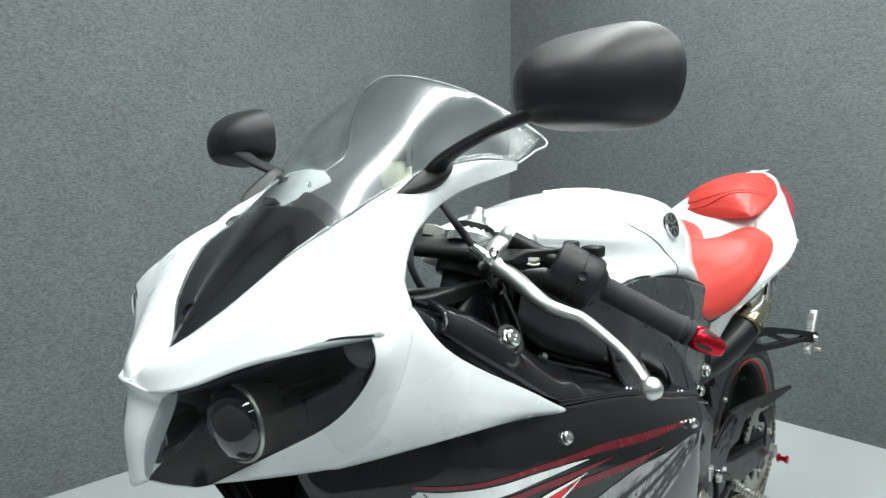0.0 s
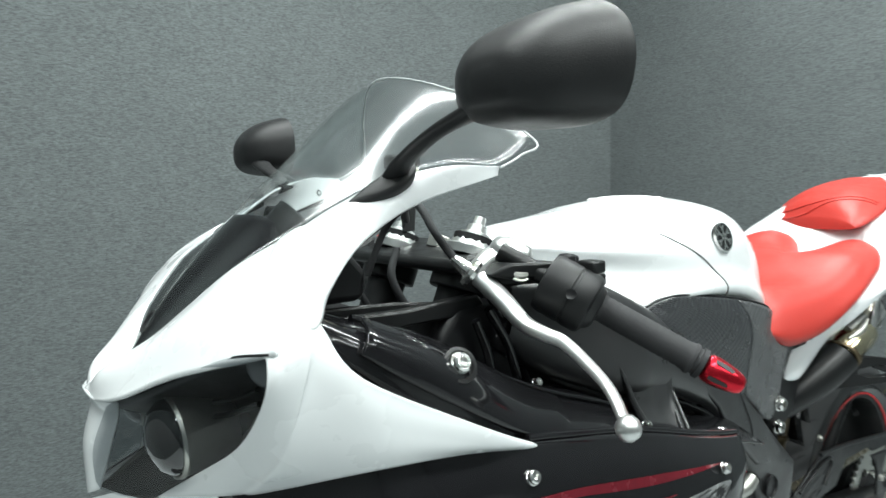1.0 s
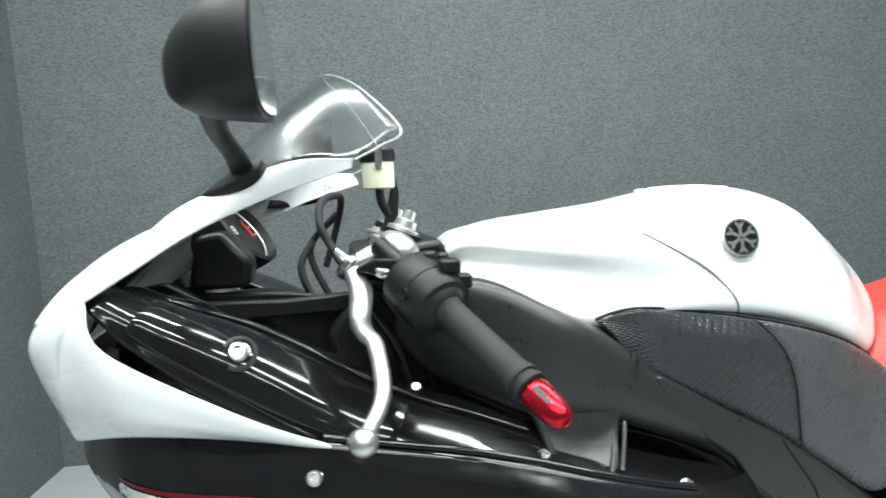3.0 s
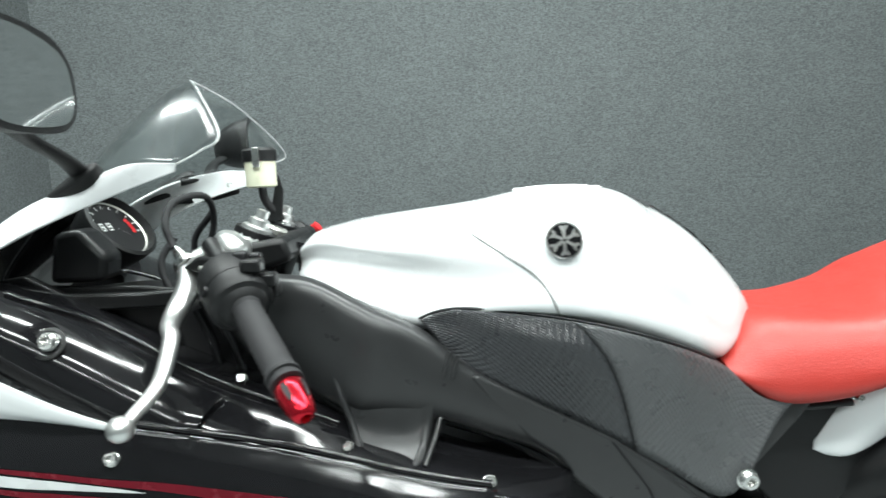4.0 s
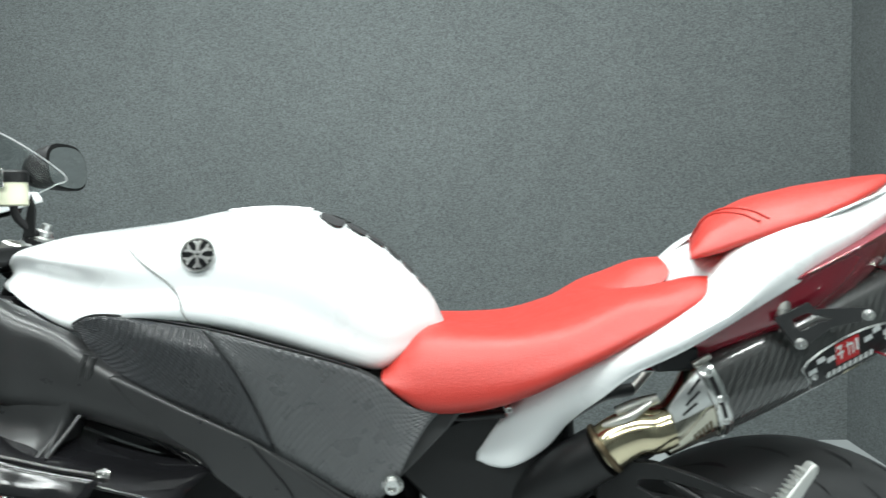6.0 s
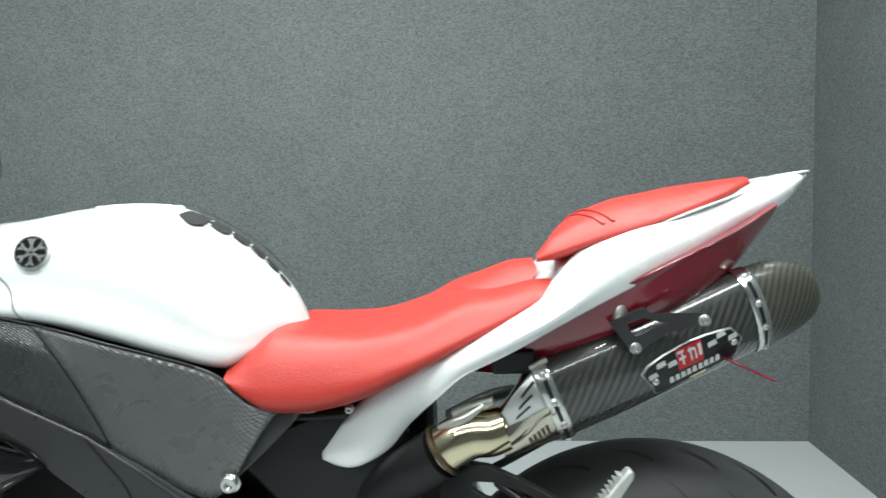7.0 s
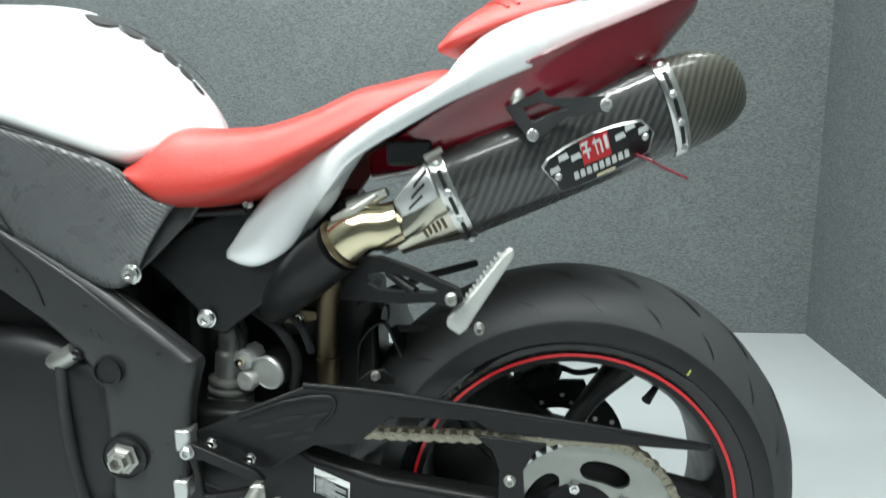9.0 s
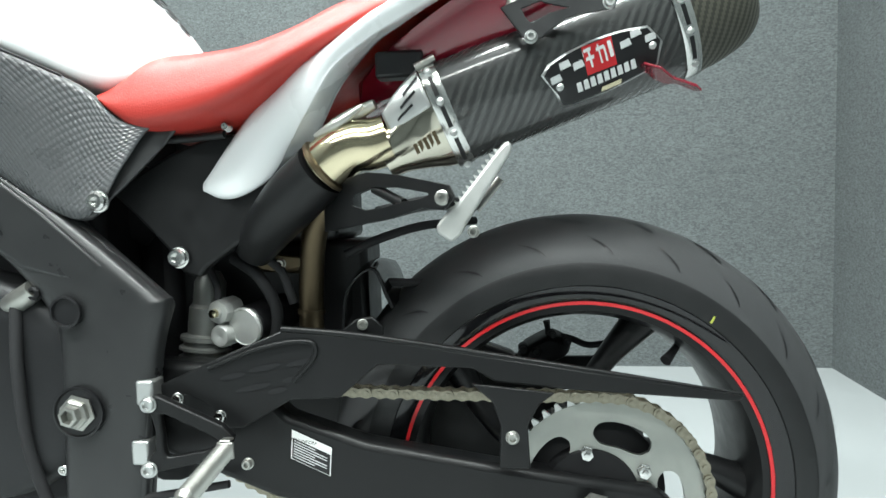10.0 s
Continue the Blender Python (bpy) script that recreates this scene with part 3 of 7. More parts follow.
# rear wheel
AXLE = (0.0, 0.0, 0.302)
wheel = part("rear_wheel", lathe_mesh("rim", [(0.216, -0.07), (0.223, -0.088), (0.242, -0.092), (0.243, -0.086), (0.226, -0.07), (0.220, 0), (0.226, 0.07), (0.243, 0.086), (0.242, 0.092), (0.223, 0.088), (0.216, 0.07), (0.211, 0)], AXLE, (0, 1, 0), 96, closed=True), SATIN_BLACK, bike)
part("tyre", lathe_mesh("tyre", [(0.226, -0.072), (0.238, -0.09), (0.262, -0.1), (0.287, -0.0985), (0.31, -0.082), (0.33, -0.056), (0.343, -0.027), (0.347, 0), (0.343, 0.027), (0.33, 0.056), (0.31, 0.082), (0.287, 0.0985), (0.262, 0.1), (0.238, 0.09), (0.226, 0.072)], AXLE, (0, 1, 0), 128, closed=True, angle=60), TYRE, wheel, "wide black road tyre")
part("rim_stripe", lathe_mesh("rim_stripe", [(0.2316, -0.0926), (0.2360, -0.0932), (0.2360, -0.0915), (0.2316, -0.0908)], AXLE, (0, 1, 0), 128, closed=True), RED_PAINT, wheel, "thin red stripe round the rim")
part("rim_flange", lathe_mesh("rim_flange", [(0.2370, -0.0925), (0.244, -0.0975), (0.256, -0.1012), (0.2580, -0.1002), (0.25, -0.094)], AXLE, (0, 1, 0), 128, closed=True), GLOSS_BLACK, wheel)
part("sidewall", lathe_mesh("sidewall", [(0.2565, -0.1004), (0.2575, -0.1022), (0.263, -0.1022), (0.274, -0.1017), (0.283, -0.1005), (0.2855, -0.0996), (0.2845, -0.0975)], AXLE, (0, 1, 0), 128, closed=True, angle=60), TYRE_SIDE, wheel, "darker ribbed tyre sidewall")
part("paint_mark", mesh("paint_mark", [(AXLE[0] + r * math.cos(a), -0.1026, AXLE[2] + r * math.sin(a)) for r, a in ((0.260, 0.915), (0.2595, 0.926), (0.269, 0.93), (0.2692, 0.921))], [(0, 1, 2, 3)]), MARK, wheel, "short yellow-green paint mark")
part("hub", lathe_mesh("hub", [(0.035, -0.1), (0.06, -0.1), (0.065, -0.06), (0.045, -0.04), (0.045, 0.05), (0.06, 0.06), (0.035, 0.09)], AXLE, (0, 1, 0), 40), SATIN_BLACK, wheel)

wheel.location = (-0.0155, 0.013, -0.004)

# swing arm
modify(part("swing_arm", plate_mesh("swing_arm", [
    (-0.66, 0.45), (-0.60, 0.48), (-0.45, 0.47), (-0.38, 0.405), (-0.285, 0.372), (-0.135, 0.345), (0.06, 0.315), (0.09, 0.29), (0.07, 0.262), (-0.1, 0.27), (-0.25, 0.28), (-0.40, 0.30), (-0.55, 0.36), (-0.65, 0.40)], -0.135, 0.04), SATIN_BLACK, bike, "satin black swing arm"), bevel=0.01, segments=3)

far_arm = modify(part("swing_arm_far_side", plate_mesh("swing_arm_far_side", [(-0.62, 0.47), (-0.40, 0.49), (-0.22, 0.475), (-0.10, 0.43), (-0.02, 0.35), (0.06, 0.33), (0.09, 0.29), (0.05, 0.24), (-0.08, 0.18), (-0.30, 0.17), (-0.45, 0.24), (-0.62, 0.36)], 0.11, 0.03), SATIN_BLACK, bike), bevel=0.008)

# exhaust
AX, UP = np.array((0.928, 0, 0.372)), np.array((-0.372, 0, 0.928))
HS = [(0.0, 0.062, 0.038, -0.146, 0.008), (0.1, 0.063, 0.038, -0.134, 0.005), (0.2, 0.064, 0.038, -0.118, 0.002), (0.30, 0.065, 0.038, -0.102, 0.0)]
TILT_C = 0.45


def can_shape(s):
    return [np.interp(s, [q[0] for q in HS], [q[k] for q in HS]) for k in (1, 2, 3, 4)]


def can_point(s, k, grow=0.0, scale=1.0, lift=0.0):
    """A place on the silencer's skin: s along it, k the angle round its tilted oval from the top outwards."""
    a, b, y, up = can_shape(s)
    d1 = UP * np.cos(TILT_C) - np.array((0, np.sin(TILT_C), 0))
    d2 = UP * np.sin(TILT_C) + np.array((0, np.cos(TILT_C), 0))
    return np.array((-0.174, y, 0.755)) + AX * s + UP * (up + lift) + d1 * (a * scale + grow) * np.cos(k) - d2 * (b * scale + grow) * np.sin(k)


def can_at(s, lift, out=0.0):
    """A place on the silencer's near side: s along it, lift above its axis."""
    ks = np.linspace(-0.25, np.pi - 0.25, 60)
    a, b, y, up = can_shape(s)
    l = up + a * np.cos(ks) * np.cos(TILT_C) - b * np.sin(ks) * np.sin(TILT_C)
    return can_point(s, np.interp(-lift, -l, ks), out)


def can_ring(s, grow=0.0, scale=1.0, lift=0.0):
    return [can_point(s, k, grow, scale, lift) for k in np.linspace(0, 2 * np.pi, 16, endpoint=False)]


can = part("exhaust_silencer", loft_mesh("exhaust_silencer", [can_ring(s) for s in (0, 0.1, 0.2, 0.30)], 64, 24), CARBON, bike, "carbon fibre exhaust silencer")
part("end_cap", loft_mesh("end_cap", [can_ring(0.30, 0.0004), can_ring(0.335, 0, 0.95, -0.001), can_ring(0.366, 0, 0.78, -0.004), can_ring(0.384, 0, 0.52, -0.007), can_ring(0.391, 0, 0.22, -0.009), can_ring(0.392, 0, 0.03, -0.009)], 64, 28, angle=70), CARBON_FINE, can, "woven carbon fibre end cap")
# ---- front cowl ----
SCREEN = [  # edge on the left, shoulder, middle: the right half mirrors them
    ((-1.553, -0.004, 0.900), (-1.553, -0.002, 0.9005), (-1.554, 0.0, 0.901)),
    ((-1.535, -0.022, 0.926), (-1.534, -0.012, 0.930), (-1.535, 0.0, 0.932)),
    ((-1.513, -0.064, 0.957), (-1.500, -0.035, 0.972), (-1.500, 0.0, 0.980)),
    ((-1.468, -0.098, 1.000), (-1.450, -0.055, 1.020), (-1.450, 0.0, 1.031)),
    ((-1.415, -0.112, 1.030), (-1.395, -0.070, 1.062), (-1.400, 0.0, 1.076)),
    ((-1.372, -0.124, 1.053), (-1.345, -0.085, 1.100), (-1.345, 0.0, 1.121)),
    ((-1.320, -0.152, 1.078), (-1.297, -0.105, 1.138), (-1.300, 0.0, 1.160)),
    ((-1.262, -0.178, 1.088), (-1.258, -0.108, 1.162), (-1.272, 0.0, 1.182)),
    ((-1.216, -0.191, 1.085), (-1.232, -0.108, 1.173), (-1.258, 0.0, 1.192)),
    ((-1.169, -0.193, 1.114), (-1.212, -0.112, 1.174), (-1.246, 0.0, 1.200))]


def cowl_mid(x):
    return -0.012 * min(1.0, max(0.0, (x + 1.56) / 0.05))


def screen_rows(rows, sink=0.0):
    out = []
    for a, b, c in rows:
        left = [(a[0], a[1], a[2] - sink), (b[0], b[1], b[2] - sink)]
        out.append(left + [(c[0], cowl_mid(c[0]), c[2] - sink)] + [(x, 2 * cowl_mid(x) - y, z) for x, y, z in reversed(left)])
    return out


windscreen = modify(part("windscreen", patch_mesh("windscreen", screen_rows(SCREEN), 40, 40), CLEAR, bike, "clear double-curved windscreen"), solid=0.0025)
edge = [SCREEN[8][0], (-1.19, -0.194, 1.097), SCREEN[9][0], SCREEN[9][1], (SCREEN[9][2][0], -0.012, SCREEN[9][2][2])]
edge += [(x, 2 * cowl_mid(x) - y, z) for x, y, z in reversed(edge[:-1])]
part("screen_edge", tube_mesh("screen_edge", edge, 0.0012, 8, 60), GRAPHIC, windscreen, "bright polished rim of the screen")
modify(part("screen_base", patch_mesh("screen_base", screen_rows(SCREEN[:4] + [tuple(tuple(np.array(a) * (1 - f) + np.array(b) * f) for a, b, f in zip(SCREEN[3], SCREEN[4], (0.85, 0.6, 0.4)))], 0.0015), 24, 24), GLOSS_BLACK, windscreen, "black painted lower part of the screen"), solid=0.002)

# white upper cowl: strip beside the screen
STRIP = [((-1.553, 0.0, 0.900), (-1.573, 0.0, 0.899), (-1.584, 0.0, 0.892)),
         ((-1.535, -0.022, 0.926), (-1.572, -0.027, 0.912), (-1.581, -0.032, 0.887)),
         ((-1.513, -0.064, 0.957), (-1.549, -0.073, 0.930), (-1.568, -0.078, 0.896)),
         ((-1.468, -0.098, 1.000), (-1.513, -0.128, 0.967), (-1.538, -0.146, 0.923)),
         ((-1.430, -0.109, 1.021), (-1.478, -0.183, 0.995), (-1.504, -0.245, 0.962)),
         ((-1.400, -0.116, 1.037), (-1.434, -0.178, 1.016), (-1.458, -0.257, 0.968)),
         ((-1.372, -0.124, 1.053), (-1.398, -0.165, 1.043), (-1.430, -0.218, 0.988)),
         ((-1.330, -0.146, 1.074), (-1.348, -0.160, 1.062), (-1.378, -0.184, 1.021)),
         ((-1.270, -0.176, 1.088), (-1.285, -0.173, 1.078), (-1.305, -0.166, 1.052)),
         ((-1.218, -0.191, 1.086), (-1.219, -0.190, 1.082), (-1.220, -0.190, 1.077))]
CHEEK = [[(-1.541, -0.063, 0.793), (-1.520, -0.152, 0.844), (-1.508, -0.212, 0.878), (-1.503, -0.250, 0.920), (-1.499, -0.258, 0.950)],
         [(-1.49, -0.205, 0.834), (-1.482, -0.240, 0.862), (-1.477, -0.256, 0.893), (-1.471, -0.263, 0.930), (-1.458, -0.260, 0.968)],
         [(-1.42, -0.266, 0.852), (-1.42, -0.275, 0.868), (-1.424, -0.279, 0.888), (-1.430, -0.280, 0.908), (-1.437, -0.277, 0.930)],
         [(-1.33, -0.272, 0.841), (-1.33, -0.280, 0.847), (-1.331, -0.283, 0.853), (-1.333, -0.285, 0.862), (-1.336, -0.285, 0.870)],
         [(-1.250, -0.268, 0.820), (-1.250, -0.269, 0.821), (-1.250, -0.270, 0.822), (-1.251, -0.270, 0.823), (-1.252, -0.269, 0.823)]]


def far_cowl(p, f=1.0):
    """The cowl's right side a little narrower; f fades it in from the screen outwards."""
    f *= min(1.0, 8 * abs(p[1]))
    return (p[0] + 0.012 * f, 2 * cowl_mid(p[0]) * (1 - f) - p[1] * (1 - 0.14 * f), p[2] - 0.008 * f)


# where the strip runs into the cheek both share one smooth section, cut in two
strip_rows, cheek_rows = [list(q) for q in STRIP], [list(q) for q in CHEEK]
whole = [smooth_line(list(STRIP[a][:2]) + list(reversed(CHEEK[b])), 601) for a, b in ((4, 0), (5, 1))]
for _ in range(2):  # round the shoulder of these sections
    for w in whole:
        pad_w = np.vstack([w[:1].repeat(45, 0) + (np.arange(-45, 0) / 45.0)[:, None] * (w[45] - w[0]), w, w[-1:].repeat(45, 0) + (np.arange(1, 46) / 45.0)[:, None] * (w[-1] - w[-46])])
        w[:] = np.array([pad_w[k:k + 91].mean(0) for k in range(len(w))])
shared = [whole[0] * (1 - f) + whole[1] * f + np.array((-0.004, -0.006, 0.002)) * f * (1 - f) * 4 for f in (0, 0.2, 0.4, 0.6, 0.8, 1)]
strip_rows[4:6] = [w[np.round(np.linspace(0, 200, 24)).astype(int)] for w in shared]
cheek_rows[0:2] = [w[np.round(np.linspace(600, 200, 24)).astype(int)] for w in shared]
far_rows = [[far_cowl(q, min(1.0, 1.6 * k / (len(r) - 1))) for k, q in enumerate(r)] for r in strip_rows]
modify(part("upper_cowl", joined("upper_cowl", [patch_mesh("upper_cowl", strip_rows, 110, 24), patch_mesh("upper_cowl", far_rows, 110, 24)]), WHITE, bike, "white painted upper cowl"), solid=0.003)
# rounded bridge over the joint of strip and cheek
bridge = []
for w, fade in zip(shared, (0.03, 0.5, 0.9, 0.8, 0.45, 0.02)):
    q = w[np.round(np.linspace(135, 265, 15)).astype(int)]
    t = np.gradient(q, axis=0)
    nrm = np.cross(t, np.array((1.0, 0.15, 0.1)))
    nrm /= np.linalg.norm(nrm, axis=1)[:, None]
    nrm *= np.where(nrm[:, 1] > 0, -1, 1)[:, None]
    bridge.append(q + nrm * (0.0038 * fade * np.sin(np.pi * np.linspace(0, 1, 15)))[:, None])
part("cowl_bridge", patch_mesh("cowl_bridge", bridge, 30, 15), WHITE, bike)
for side in (1, -1):
    modify(part("cheek_panel", patch_mesh("cheek_panel", [[tuple(q) if side == 1 else far_cowl(q) for q in r] for r in cheek_rows], 57, 24), WHITE, bike, "white painted cowl cheek"), solid=0.003)
NOSE = [((-1.566, -0.060, 0.889), (-1.580, -0.036, 0.889), (-1.585, 0.0, 0.892)), ((-1.566, -0.050, 0.872), (-1.576, -0.028, 0.872), (-1.580, 0.0, 0.874)),
        ((-1.572, -0.032, 0.838), (-1.586, -0.018, 0.838), (-1.589, 0.0, 0.838)), ((-1.582, -0.016, 0.797), (-1.588, -0.010, 0.794), (-1.590, 0.0, 0.790))]
modify(part("nose_strip", patch_mesh("nose_strip", [list(r) + [(x, -y, z) for x, y, z in reversed(r[:2])] for r in NOSE], 24, 30), WHITE, bike, "white strip between the headlights"), solid=0.003)
# headlights
TOP = [(-1.575, -0.045, 0.884), (-1.562, -0.089, 0.900), (-1.538, -0.146, 0.922), (-1.517, -0.205, 0.946), (-1.502, -0.252, 0.955)]
LOW = [(-1.586, -0.014, 0.798), (-1.566, -0.040, 0.792), (-1.541, -0.066, 0.794), (-1.508, -0.205, 0.874), (-1.499, -0.256, 0.945)]


def headlight(side):
    def row(points, dx):
        return [at(x + dx, y, z) for x, y, z in points]

    def at(x, y, z):
        return (x, y, z) if side == 1 else far_cowl((x, y, z))

    mid = [tuple((np.array(a) + np.array(b)) / 2 + (-0.006 * (k < 4), 0, 0)) for k, (a, b) in enumerate(zip(TOP, LOW))]
    deep = [tuple((np.array(a) + np.array(b)) / 2 + (d, 0.02 * (k == 0), 0)) for k, (a, b, d) in enumerate(zip(TOP, LOW, (0.06, 0.08, 0.08, 0.05, 0.02)))]
    ob = modify(part("headlight", patch_mesh("headlight", [row(TOP, 0.004), row(deep, 0.0), row(LOW, 0.004)], 20, 24), DEEP_BLACK, bike, "dark headlight with a projector lens"), solid=0.002)
    part("cover_glass", patch_mesh("cover_glass", [row(TOP, 0.001), row(mid, 0.0), row(LOW, 0.001)], 20, 24), LENS, ob, "smoked clear headlight cover")
    c, ax = at(-1.530, -0.100, 0.860), (-1, -0.1 * side, -0.03)
    part("projector_ring", lathe_mesh("projector_ring", [(0.036, -0.045), (0.0375, 0.0), (0.0385, 0.003), (0.0375, 0.006), (0.0355, 0.006), (0.035, 0.0)], c, ax, 48), DULL, ob)
    part("projector_lens", lathe_mesh("projector_lens", [(0.0355, 0.001), (0.033, 0.010), (0.026, 0.018), (0.014, 0.023), (0.002, 0.025)], c, ax, 40, angle=80), DOME, ob)
    for k in range(3):
        part("reflector_fin", tube_mesh("reflector_fin", [at(-1.51 + 0.006 * k, -0.105, 0.872 + 0.012 * k), at(-1.497 + 0.004 * k, -0.15, 0.884 + 0.012 * k), at(-1.485, -0.19, 0.90 + 0.012 * k)], 0.0025, 8, 14), SATIN_BLACK, ob)
    part("position_lamp", lathe_mesh("position_lamp", [(0.020, -0.012), (0.020, 0), (0.017, 0.006), (0.009, 0.010), (0.001, 0.011)], at(-1.488, -0.232, 0.942), (-0.72, -0.65 * side, 0.0), 28, angle=80), GREY_LENS, ob)


headlight(1)
headlight(-1)
part("badge_ring", lathe_mesh("badge_ring", [(0.010, -0.002), (0.0125, 0.0), (0.0125, 0.001), (0.010, 0.001)], (-1.524, -0.002, 0.947), (-0.80, 0, 0.60), 28, closed=True), GREY_CAST, bike)


# mirrors
def mirror(side):
    def m(x, y, z):
        return (x, y, z) if side == 1 else across((x + 0.036, y, z - 0.012))

    def on_cowl(x, y, z):
        return (x, y, z) if side == 1 else across((x, y, z))

    inner = 1.15 if side == 1 else 0.95
    ob = part("mirror", tube_mesh("mirror", [on_cowl(-1.328, -0.155, 1.074), m(-1.331, -0.188, 1.094), m(-1.336, -0.245, 1.114), m(-1.328, -0.300, 1.130)], [0.013, 0.0115, 0.0105, 0.014], 16, 24, 0.5), PLASTIC, bike, "black rear-view mirror on a thin stalk")
    rings = []
    for x, cy, cz, hw, hz in ((-1.352, -0.330, 1.156, 0.012, 0.008), (-1.347, -0.332, 1.158, 0.034, 0.021), (-1.332, -0.335, 1.161, 0.056, 0.034), (-1.312, -0.338, 1.165, 0.068, 0.042), (-1.292, -0.340, 1.167, 0.074, 0.0465), (-1.282, -0.341, 1.168, 0.075, 0.0475)):
        shape = [(-1, 0.0), (-0.93, 0.55), (-0.62, 0.95), (0, 1.04), (0.55, 0.95), (0.9, 0.55), (1, -0.05), (0.86, -0.7), (0.5, -0.98), (-0.1, -1.0), (-0.65, -0.9), (-0.94, -0.55)]
        rings.append([m(-1.352 + 1.0 * (x + 1.352), cy + 0.002 - (0.9 if w > 0 else inner) * w * hw, cz - 0.014 + 0.94 * h * hz) for w, h in shape])
    part("shell", loft_mesh("shell", rings, 48, 24, angle=60), PLASTIC, ob)
    glass = [m(-1.2805, -0.339 - w * (0.063 if w > 0 else 0.07 * inner), 1.154 + h * 0.041) for w, h in ((1, 0), (0.9, 0.6), (0.5, 0.95), (-0.2, 0.97), (-0.8, 0.7), (-0.97, 0), (-0.85, -0.7), (-0.3, -0.95), (0.5, -0.95), (0.92, -0.6))]
    q = smooth_line(glass, 40, True)
    part("glass", mesh("glass", q, [tuple(range(40))]), MIRROR, ob, "flat mirror glass facing the rider")
    shape = ((-1.1, -0.5), (-0.6, 0.15), (0, 0.7), (0.7, 1), (1, 0.6), (0.85, -0.4), (0.3, -0.95), (-0.5, -0.9))
    foot = [[on_cowl(-1.342 + 0.035 * a * s - 0.2 * h, -0.157 + (-0.014 * a + 0.009 * b) * s - 0.75 * h, 1.067 + (0.0145 * a + 0.0095 * b) * s + 0.6 * h) for a, b in shape] for h, s in ((-0.006, 1.0), (0.003, 1.0), (0.009, 0.92), (0.012, 0.6))]
    part("foot", loft_mesh("foot", foot, 30, 12, angle=60), PLASTIC, ob)


mirror(1)
mirror(-1)

# inner cockpit panels, gloss black
INNER = [[(-1.462, -0.244, 0.965), (-1.455, -0.225, 0.975), (-1.44, -0.17, 0.97), (-1.42, -0.10, 0.95)],
         [(-1.425, -0.252, 0.926), (-1.41, -0.245, 0.945), (-1.39, -0.19, 0.95), (-1.36, -0.11, 0.93)],
         [(-1.345, -0.262, 0.864), (-1.335, -0.252, 0.905), (-1.31, -0.18, 0.915), (-1.29, -0.11, 0.89)],
         [(-1.236, -0.262, 0.806), (-1.225, -0.245, 0.835), (-1.20, -0.19, 0.852), (-1.18, -0.13, 0.845)],
         [(-1.12, -0.268, 0.786), (-1.11, -0.25, 0.797), (-1.09, -0.21, 0.81), (-1.07, -0.15, 0.81)],
         [(-1.03, -0.27, 0.762), (-1.02, -0.25, 0.768), (-1.0, -0.215, 0.772), (-0.98, -0.17, 0.772)],
         [(-0.90, -0.272, 0.728), (-0.90, -0.255, 0.732), (-0.89, -0.22, 0.735), (-0.88, -0.18, 0.735)],
         [(-0.82, -0.265, 0.70), (-0.82, -0.25, 0.706), (-0.81, -0.22, 0.712), (-0.80, -0.18, 0.715)]]
for side in (1, -1):
    modify(part("inner_panel", patch_mesh("inner_panel", [[q if side == 1 else across(q) for q in r] for r in INNER], 40, 20), GLOSS_BLACK, bike, "gloss black inner cockpit panel"), solid=0.003)
inner_at = sheet_fn(INNER)
g = [[tuple(inner_at(u0 + (u1 - u0) * i / 7, 0.10 + 0.42 * j / 5) + np.array((0, -0.0015, 0.0055))) for j in range(6)] for i in range(8) for u0, u1 in ((0.13, 0.47),)]
modify(part("panel_facet", patch_mesh("panel_facet", g, 20, 12), GLOSS_BLACK, bike, "raised gloss black facet of the inner panel"), solid=0.006, offset=1.0, bevel=0.0015)
part("panel_lip", tube_mesh("panel_lip", [tuple(inner_at(u, 0.62) + np.array((0, -0.001, 0.004))) for u in np.linspace(0.12, 0.62, 8)], 0.0035, 8, 30), GLOSS_BLACK, bike)
part("bolt_ring", lathe_mesh("bolt_ring", [(0.0125, -0.001), (0.0165, 0.001), (0.0165, 0.003), (0.013, 0.0035), (0.0115, 0.001)], (-1.331, -0.2570, 0.9135), (0, -1, 0.6), 32, closed=True), SATIN_BLACK, bike)
# lower side fairing with graphics
FAIR = [[(-1.51, -0.15, 0.823), (-1.50, -0.165, 0.79), (-1.46, -0.18, 0.73), (-1.40, -0.19, 0.62), (-1.34, -0.17, 0.48)],
        [(-1.43, -0.250, 0.853), (-1.42, -0.262, 0.80), (-1.39, -0.268, 0.73), (-1.35, -0.268, 0.62), (-1.30, -0.24, 0.48)],
        [(-1.33, -0.266, 0.841), (-1.32, -0.278, 0.80), (-1.30, -0.285, 0.73), (-1.28, -0.285, 0.62), (-1.25, -0.26, 0.48)],
        [(-1.20, -0.272, 0.817), (-1.195, -0.287, 0.78), (-1.18, -0.297, 0.72), (-1.17, -0.295, 0.62), (-1.16, -0.27, 0.48)],
        [(-1.10, -0.277, 0.796), (-1.095, -0.294, 0.76), (-1.08, -0.304, 0.70), (-1.07, -0.3, 0.61), (-1.06, -0.275, 0.48)],
        [(-0.985, -0.280, 0.761), (-0.985, -0.298, 0.728), (-0.975, -0.304, 0.68), (-0.965, -0.298, 0.60), (-0.97, -0.27, 0.48)],
        [(-0.90, -0.274, 0.738), (-0.915, -0.290, 0.710), (-0.925, -0.29, 0.67), (-0.93, -0.28, 0.60), (-0.94, -0.25, 0.48)]]
